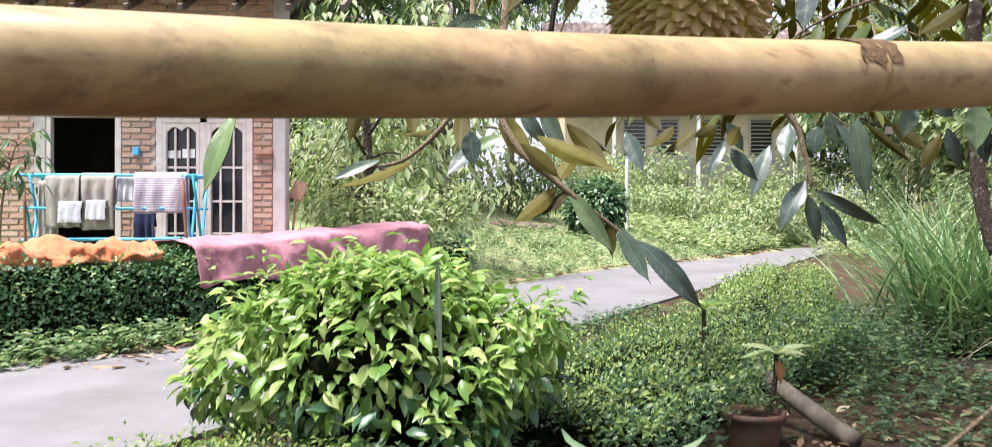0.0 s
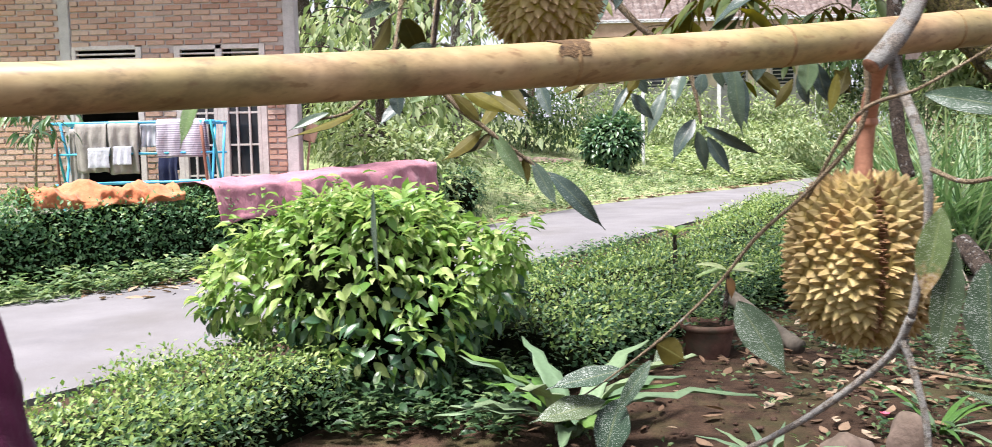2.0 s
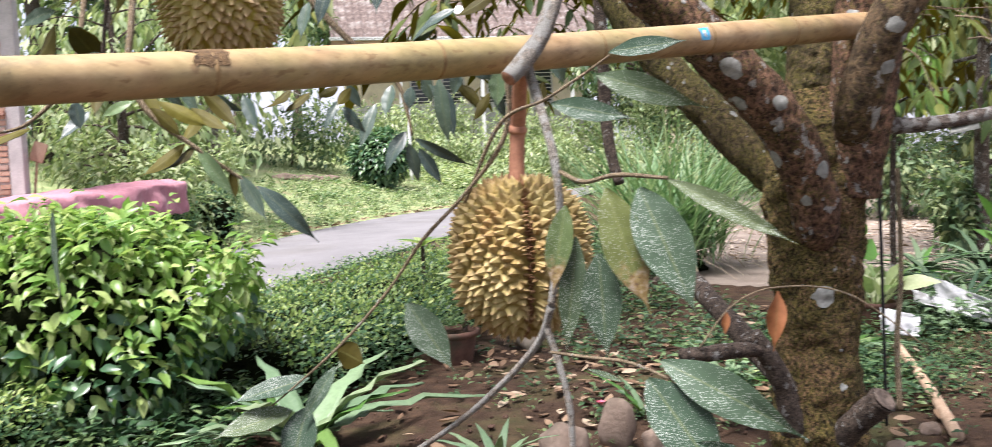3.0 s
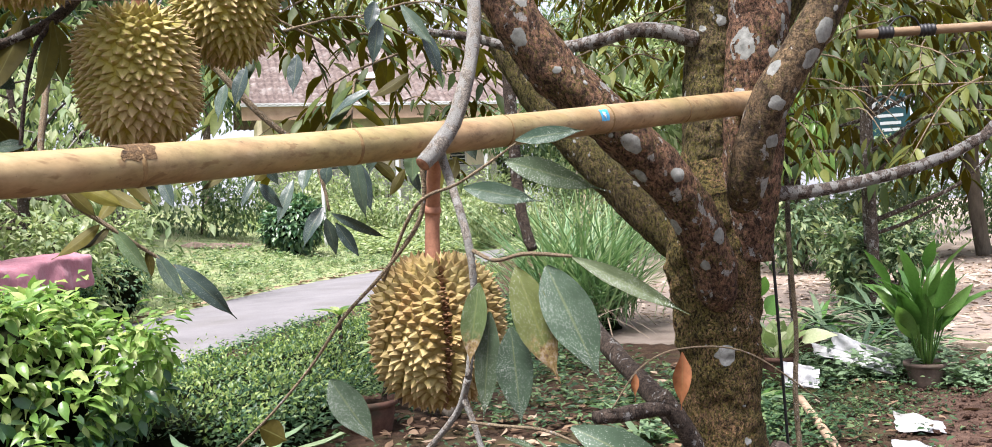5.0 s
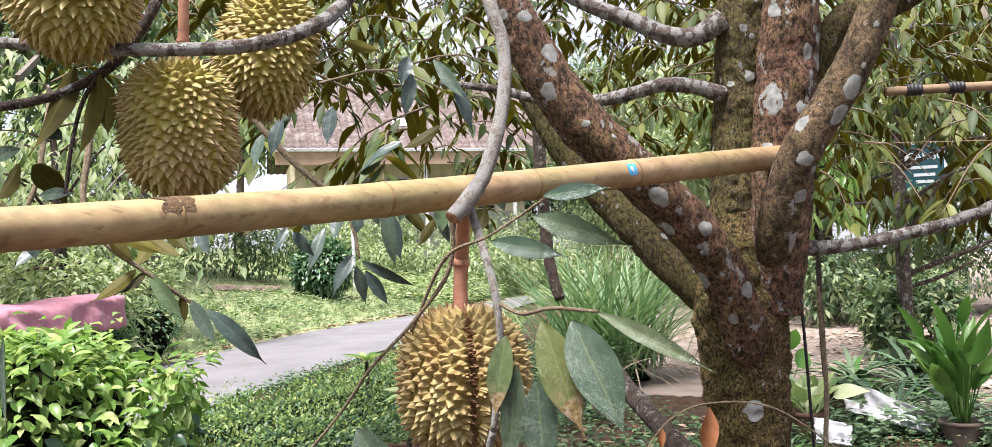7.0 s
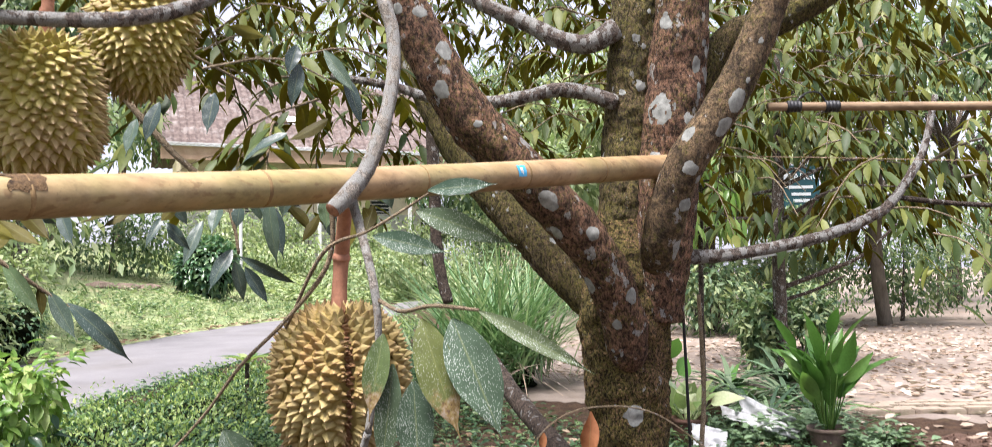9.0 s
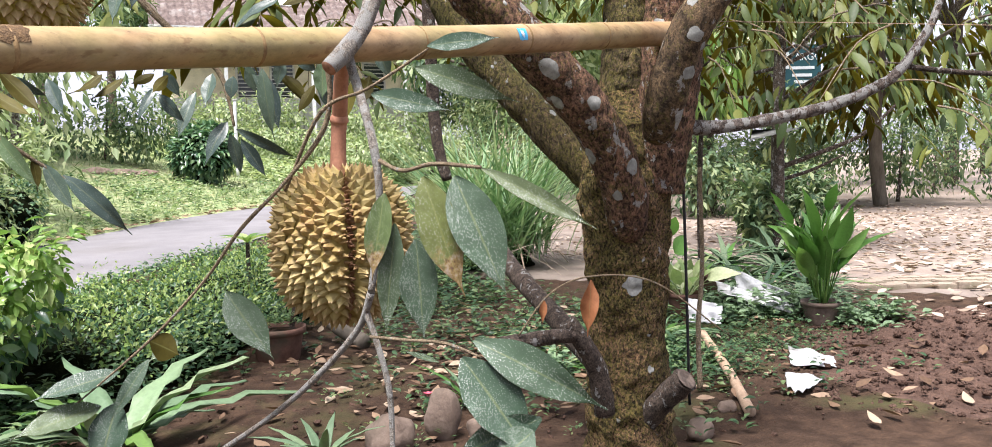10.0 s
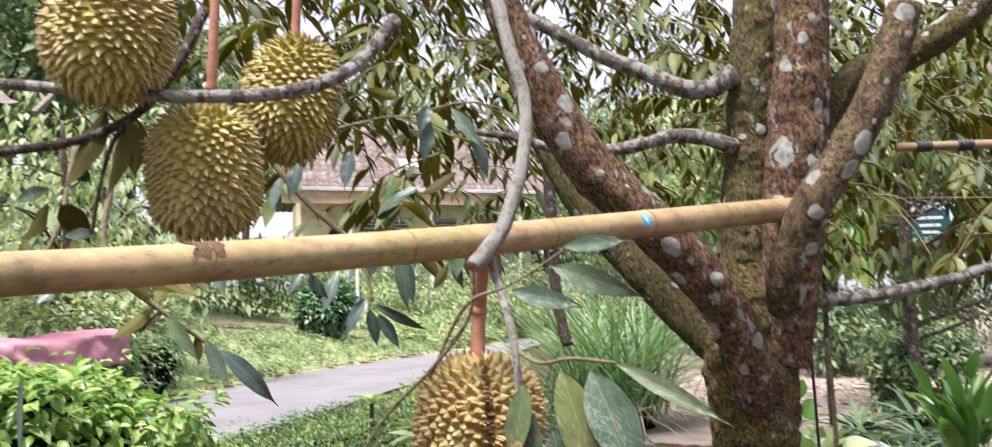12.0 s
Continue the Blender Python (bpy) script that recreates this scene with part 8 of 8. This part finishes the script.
# hoe leaning at the house corner, white field post, tag on a limb, blades at the trunk's foot
hoe = thing("hoe", "worn garden hoe leaning at the brick corner", "hoe", (-2.37, 9.75, gz(-2.37, 9.75)))
part("shaft", tube("shaft", [(-2.37, 9.75, gz(-2.37, 9.75) - 0.02, 0.014), (-2.33, 9.76, 0.95, 0.014), (-2.27, 9.78, 1.52, 0.013)], M_STICK, 5, 9, 0.05), None, hoe, "bare wooden shaft")
part("blade", box_bm(0.15, 0.02, 0.22, (-2.25, 9.75, 1.55), Matrix.Rotation(0.35, 4, "Y"), bevel=0.008), M_STICK, hoe, "rusty brown blade")
field_post = thing("field_post", "slim white painted post standing in the field", "post", (4.24, 27.0, gz(4.24, 27.0)))
part("shaft", tube("shaft", [(4.24, 27.0, gz(4.24, 27.0) - 0.1, 0.055), (4.24, 27.0, 2.4, 0.055), (4.25, 27.0, 3.2, 0.052)], M_WHITE, 5, 10, 0.03), None, field_post)
part("cap", box_bm(0.13, 0.13, 0.05, (4.25, 27.0, 3.22), bevel=0.01), M_CONCRETE, field_post, "grey cement cap")
strap_plant("grass_tuft", "yellow-green grass blades at the trunk foot", (2.06, 1.86, gz(2.06, 1.86)), 8, 0.18, 0.015, [M_VARIEGATED], 219, 1.2, 0.3)


# ---------------------------------------------------------------- far house across the field
far_house = thing("plastered_house", "cream plastered village house with brown tiled roof", "house", (9.5, 42, 2.2))
hx0, hx1, hy, hz0, hz1 = 3.6, 15.4, 42.0, 1.8, 7.35
part("wall", box_bm(hx1 - hx0, 6, hz1 - hz0, ((hx0 + hx1) / 2, hy + 3, (hz0 + hz1) / 2)), M_CREAM, far_house)
part("plinth", box_bm(hx1 - hx0 + 0.1, 0.12, 2.6, ((hx0 + hx1) / 2, hy - 0.03, hz0 + 1.3)), M_CONCRETE, far_house, "grey cement plinth")
part("fascia", box_bm(hx1 - hx0 + 2.0, 0.06, 0.62, ((hx0 + hx1) / 2, hy - 1.62, hz1 - 0.33)), M_PINK, far_house, "salmon eave board")
part("gutter", box_bm(hx1 - hx0 + 2.1, 0.14, 0.15, ((hx0 + hx1) / 2, hy - 1.72, hz1 + 0.05)), M_WHITE, far_house)
for k, x in enumerate((7.0, 8.6, 10.9, 13.2)):
    w = part("window", box_bm(1.2, 0.08, 1.9, (x, hy - 0.03, 5.3)), M_FRAME, far_house)
    part("pane", box_bm(1.0, 0.03, 1.7, (x, hy - 0.08, 5.3)), M_GLASS_DARK, w)
    for j in range(9):
        part("slat", box_bm(1.0, 0.03, 0.04, (x, hy - 0.11, 4.55 + 0.19 * j)), M_FRAME, w)
for x in (5.8, 9.8, 14.4):
    part("porch_post", box_bm(0.15, 0.15, 5.2, (x, hy - 1.4, 4.7)), M_WHITE, far_house)
froof = part("roof", box_bm(0.1, 0.1, 0.1, (9, hy + 2, 11.0)), M_TILE, far_house)
for sgn in (-1, 1):
    verts, faces = [], []
    rows, cols = 26, 120
    for i in range(rows + 1):
        for j in range(cols + 1):
            yy = hy + 2.9 + sgn * 4.7 * i / rows
            zz = 11.6 - 4.2 * i / rows + 0.06 * (i % 2) + 0.04 * math.sin(j * 2.1)
            verts.append((hx0 - 1.0 + (hx1 - hx0 + 2.0) * j / cols, yy, zz))
    for i in range(rows):
        for j in range(cols):
            o = i * (cols + 1) + j
            faces.append((o, o + 1, o + cols + 2, o + cols + 1))
    part("roof_slope", mesh_of("roof_slope", verts, faces, M_TILE), None, froof)
part("skylight", box_bm(0.95, 0.7, 0.06, (9.0, hy + 0.0, 9.05), Matrix.Rotation(radians(42), 3, "X")), M_WHITE, froof, "pale glass roof tile patch")

# white house and fence at the right, beyond the lane
white_house = thing("roadside_house", "low cream roadside house behind greenery", "house", (16.5, 27, 1))
part("wall", box_bm(6, 4, 3.2, (17.5, 28, 2.4)), M_CREAM, white_house)
part("roof", box_bm(7, 5, 0.25, (17.5, 28, 4.2), Matrix.Rotation(radians(6), 3, "X")), M_TILE, white_house)
part("window", box_bm(1.2, 0.1, 1.2, (16.3, 25.98, 2.6)), M_GLASS_DARK, white_house)
part("door", box_bm(0.9, 0.1, 2.0, (18.2, 25.98, 1.8)), M_BLUE, white_house)
# cargo sign
sign = thing("roadside_sign", "dark teal painted sign board with white lettering", "sign", (19.9, 19.5, 0))
sx = Vector((0.786, -0.354, 0)).normalized()
syv = Vector((-0.41, -0.912, 0)).normalized()
rotz = math.atan2(sx.y, sx.x)
part("board", box_bm(1.15, 0.05, 1.3, (19.95, 19.45, 3.75), Matrix.Rotation(rotz, 3, "Z"), 0.01), M_SIGN, sign)
part("header", box_bm(1.15, 0.05, 0.42, (19.95, 19.45, 4.63), Matrix.Rotation(rotz, 3, "Z"), 0.01), M_WHITE, sign, "white header panel")
for dx in (-0.5, 0.5):
    p = Vector((19.95, 19.5, 0)) + sx * dx
    part("post", tube("post", [(p.x, p.y, -0.1, 0.04), (p.x, p.y, 2.2, 0.04), (p.x, p.y, 4.8, 0.04)], M_CONCRETE, 3, 8, 0), None, sign)


def letters(text, size, off_x, z, parent):
    cu = bpy.data.curves.new("lettering", "FONT")
    cu.body = text
    cu.size = size
    cu.extrude = 0.004
    cu.align_x = "CENTER"
    cu.materials.append(M_SIGNTEXT)
    ob = new("lettering", cu)
    ob.parent = parent
    p = Vector((19.95, 19.45, z)) + sx * off_x + syv * 0.035
    ob.matrix_local = Matrix.Translation(p - parent.location) @ Matrix.Rotation(rotz, 4, "Z") @ Matrix.Rotation(radians(90), 4, "X")
    return ob


letters("CARGO", 0.30, 0.08, 3.95, sign)
for k, (wd, z) in enumerate(((0.75, 3.72), (0.6, 3.5), (0.5, 3.3))):
    part("text_bar", box_bm(wd, 0.012, 0.09, tuple(Vector((19.95, 19.45, z)) + syv * 0.03), Matrix.Rotation(rotz, 3, "Z")), M_SIGNTEXT, sign)
part("text_bar", box_bm(0.12, 0.012, 0.5, tuple(Vector((19.95, 19.45, 3.95)) + sx * -0.46 + syv * 0.03), Matrix.Rotation(rotz, 3, "Z")), M_SIGNTEXT, sign)


# ---------------------------------------------------------------- shrubs and far trees
def thicket(name, label, rows, seed, leaf, mat, category="shrub", per_m3=None):
    """One wild shrub: uneven lobes of leaves."""
    r = np.random.default_rng(seed)
    for (x, y, rx, rz, n) in rows:
        z = gz(x, y)
        ob = thing(name, label, category, (x, y, z))
        cs, rs = [], []
        for k in range(6):
            cs.append((x + r.normal() * rx * 0.45, y + r.normal() * rx * 0.4, z + rz * (0.35 + 0.55 * r.random())))
            q = rx * (0.4 + 0.35 * r.random())
            rs.append((q, q, rz * (0.3 + 0.25 * r.random())))
        n = int(n * 1.4)
        pos, nrm, rad = leaf_blob(cs, rs, n, int(r.integers(1e6)), shell=0.35)
        pos[:, 2] = np.maximum(pos[:, 2], z + 0.05)
        mass("foliage", ob, mat, T_FAR, pos, droop_dirs(nrm, seed + 5, 0.5, 0.7), nrm + np.array([0, 0, 0.8]), leaf * (0.6 + 0.8 * r.random(n)))
        part("stem", tube("stem", [(x, y, z - 0.1, 0.05), (x + 0.1, y, z + rz * 0.5, 0.03), (x + 0.15, y, z + rz, 0.01)], M_BARK_DARK, 4, 7), None, ob)


thicket("wild_shrub", "light green wild shrub along the house side", [(-1.5, 11.6, 0.8, 1.3, 1500), (-0.9, 13.6, 0.9, 1.2, 1300), (-2.6, 15.0, 1.3, 2.2, 1600), (-1.4, 19.0, 1.5, 1.8, 1300)], 131, 0.13, M_FAR_LIGHT)
thicket("wild_shrub", "dark wild shrub at the back of the field", [(-4.5, 22, 2.0, 2.6, 1500), (0.5, 27.5, 2.2, 2.0, 1500), (-2.0, 27, 2.4, 3.0, 1500)], 132, 0.2, M_FAR)
thicket("wild_shrub", "green shrub on the rising field", [(7.5, 33.5, 1.8, 1.5, 1300), (10.0, 34.5, 2.0, 1.7, 1400), (12.5, 35.5, 2.0, 1.7, 1400), (4.5, 36, 2.4, 2.4, 1400), (9, 30, 1.4, 1.0, 900), (6.2, 38.5, 2.0, 2.6, 1300), (8.8, 39, 2.0, 2.4, 1300), (11.5, 39.2, 2.0, 2.6, 1300), (14.2, 38.5, 2.2, 3.0, 1500), (16.8, 38.0, 2.4, 3.8, 1600), (14.0, 33.0, 1.7, 1.8, 1200), (19.0, 41.0, 2.6, 4.6, 1500)], 133, 0.22, M_FAR_LIGHT)
thicket("yard_shrub", "leafy shrub bordering the yard", [(7.6, 7.4, 0.3, 0.75, 700), (13.7, 28.4, 1.2, 3.2, 1200), (9.6, 9.2, 0.7, 0.9, 1300), (11, 12.5, 1.3, 1.3, 1500), (13.5, 14, 1.6, 1.5, 1500), (16.5, 13, 1.6, 1.6, 1500), (18, 10.5, 1.5, 1.6, 1300), (10.5, 15.5, 1.6, 1.8, 1500), (13, 18, 2, 2.2, 1500), (17.5, 16.5, 2, 2.4, 1500), (20, 12.5, 1.8, 2.2, 1300), (20.8, 15.5, 1.9, 3, 1500), (20.5, 18.8, 1.9, 2.8, 1400), (20.5, 9, 1.8, 2.6, 1400)], 134, 0.14, M_FAR)
thicket("yard_shrub", "leafy shrub beyond the yard", [(21.5, 6, 1.9, 2.6, 1400), (22, 3, 2, 2.6, 1300), (23.5, 14, 2.2, 3.2, 1500), (23.8, 17.2, 2.2, 3.4, 1500), (24, 11, 2.2, 3.2, 1500), (24.5, 7.5, 2.2, 3, 1400), (10.5, 18.5, 1.5, 1.5, 1400), (12, 21, 1.7, 1.7, 1400), (14.5, 22.5, 1.8, 2, 1400), (13.6, 24.6, 1.5, 2.2, 1300), (15.6, 24.9, 1.6, 2.2, 1300), (17, 21.5, 1.8, 2.2, 1300), (15.5, 30, 1.8, 2.4, 1300), (17.5, 33, 2, 2.6, 1300)], 135, 0.14, M_FAR)


def far_tree(at, h, rx, n, leaf, seed, mat, label):
    r = np.random.default_rng(seed)
    x, y = at
    z = gz(x, y)
    ob = thing("tree", label, "tree", (x, y, z), "trees behind the houses")
    part("trunk", tube("trunk", [(x, y, z - 0.3, 0.24), (x + 0.1, y, z + h * 0.3, 0.19), (x + 0.25 * r.normal(), y, z + h * 0.62, 0.12), (x + 0.3 * r.normal(), y, z + h * 0.9, 0.05)], M_BARK_DARK, 5, 10, 0.1, 3), None, ob)
    cs, rs = [], []
    for k in range(13):
        a, q = r.random() * 6.28, rx * (0.2 + 0.75 * r.random())
        c = (x + math.cos(a) * q, y + math.sin(a) * q, z + h * (0.38 + 0.55 * r.random()))
        cs.append(c)
        s = rx * (0.26 + 0.25 * r.random())
        rs.append((s, s, s * 0.75))
        if k < 6:
            part("limb", tube("limb", [(x, y, z + h * 0.45, 0.1), ((x + c[0]) / 2, (y + c[1]) / 2, (z + h * 0.45 + c[2]) / 2 + 0.2, 0.06), (*c, 0.02)], M_BARK_DARK, 4, 7, 0.1, 4), None, ob)
    pos, nrm, rad = leaf_blob(cs, rs, n, seed + 1, shell=0.4)
    mass("crown", ob, mat, T_FAR, pos, droop_dirs(nrm, seed + 2, 0.6, 0.7), nrm + np.array([0, 0, 0.8]), leaf * (0.6 + 0.8 * r.random(n)))


TREES = [(-12, 24, 11, 4.5), (-6.5, 29, 12, 4.8), (-1.5, 36, 12, 5), (1, 46, 13, 5), (10, 54, 16, 6.2), (21, 44, 14, 6), (22, 30, 12, 5), (15.5, 21, 8, 3.2), (21.5, 22.5, 10, 4), (26, 19, 11, 4.5), (28, 12, 11, 4.6), (30, 4, 12, 5), (22, 6.5, 8, 3.4), (-16, 12, 11, 4.8)]
TREES += [(-5.2, 21.5, 9, 3.4), (-2.6, 25.5, 9, 3.4), (36, 25, 14, 6), (30, 38, 15, 6), (-10, 42, 15, 6), (11.5, 13.5, 6.5, 2.4), (24, -4, 10, 4.5), (12, -14, 11, 5), (-6, -16, 11, 5), (-16, -4, 11, 5), (16.8, 35, 11, 4.2), (14.6, 26.5, 6, 2.3), (21, 46, 14, 5.5), (18, 47, 7.5, 3.8), (15.6, 50, 8, 3.6), (20.5, 40, 7, 3.4)]
for k, (x, y, h, rx) in enumerate(TREES):
    far_tree((x, y), h, rx, 3600, 0.38 if y > 18 else 0.28, 140 + 3 * k, (M_FAR, M_FAR_LIGHT, M_FAR)[k % 3], ("dense dark green broadleaf tree", "light green broadleaf tree", "tall broadleaf tree behind the houses")[k % 3])

# ---------------------------------------------------------------- paving bricks and wall bricks
paving = thing("paving_edge", "row of worn paving bricks edging the yard", "paving", (6.5, 4.4, 0), kind="structure")
pv = box_bm(0.21, 0.105, 0.06, bevel=0.008)
pv_me = bpy.data.meshes.new("brick")
pv.to_mesh(pv_me)
pv.free()
pv_me.materials.append(M_PAVER)
pd = Vector((0.94, -0.34, 0)).normalized()
pn = Vector((0.34, 0.94, 0))
rr = np.random.default_rng(151)
for row in range(4):
    for k in range(22):
        p = Vector((5.3, 4.75, 0.0)) + pd * (0.22 * k + 0.11 * (row % 2)) + pn * (0.115 * row)
        ob = new("brick", pv_me)
        ob.parent = paving
        ob.matrix_local = Matrix.Translation(p - paving.location + Vector((0, 0, 0.02 + 0.006 * rr.normal()))) @ Matrix.Rotation(math.atan2(pd.y, pd.x) + 0.02 * rr.normal(), 4, "Z") @ Matrix.Rotation(0.03 * rr.normal(), 4, "X")

bk = box_bm(0.205, 0.05, 0.052, bevel=0.005)
bk_me = bpy.data.meshes.new("brick")
bk.to_mesh(bk_me)
bk.free()
bk_me.materials.append(M_BRICK)
bv = np.array([tuple(v.co) for v in bk_me.vertices])
spots = []
PIERS = [(X0, OPEN[0][0] - 0.14, 0.85, Z1), (OPEN[0][1], OPEN[1][0], 0.85, 2.60), (OPEN[1][1], X1, 0.85, 2.60), (OPEN[0][0], X1, 2.64, Z1)]
for px0, px1, pz0, pz1 in PIERS:
    row, z = 0, pz0
    while z < pz1:
        x = px0 + 0.01 - 0.115 * (row % 2)
        while x < px1 - 0.03:
            l, r_end = max(x, px0 + 0.008), min(x + 0.205, px1 - 0.008)
            if r_end - l > 0.045:
                spots.append(((l + r_end) / 2, z, (r_end - l) / 0.205))
            x += 0.225
        z += 0.068
        row += 1
rr = np.random.default_rng(152)
spots.sort(key=lambda s: -s[0] + 3.0 * max(0, s[1] - 3.1))
rest_v, rest_f, k = [], [], 0
polys = [tuple(p.vertices) for p in bk_me.polygons]
for c, z, cut_w in spots:
    dy, dz, sc = 0.004 * rr.normal(), 0.003 * rr.normal(), cut_w
    if k < 300:
        ob = new("brick", bk_me)
        ob.parent = house
        ob.matrix_local = Matrix.Translation(Vector((c, WY + 0.018 + dy, z + dz)) - house.location) @ Matrix.Rotation(0.012 * rr.normal(), 4, "Y") @ Matrix.Diagonal((sc, 1, 1, 1))
    else:
        o = len(rest_v)
        rest_v += [(v[0] * sc + c, v[1] + WY + 0.018 + dy, v[2] + z + dz) for v in bv]
        rest_f += [tuple(i + o for i in p) for p in polys]
    k += 1
part("brickwork", mesh_of("brickwork", rest_v, rest_f, M_BRICK_REST), None, house, "", "stuff")
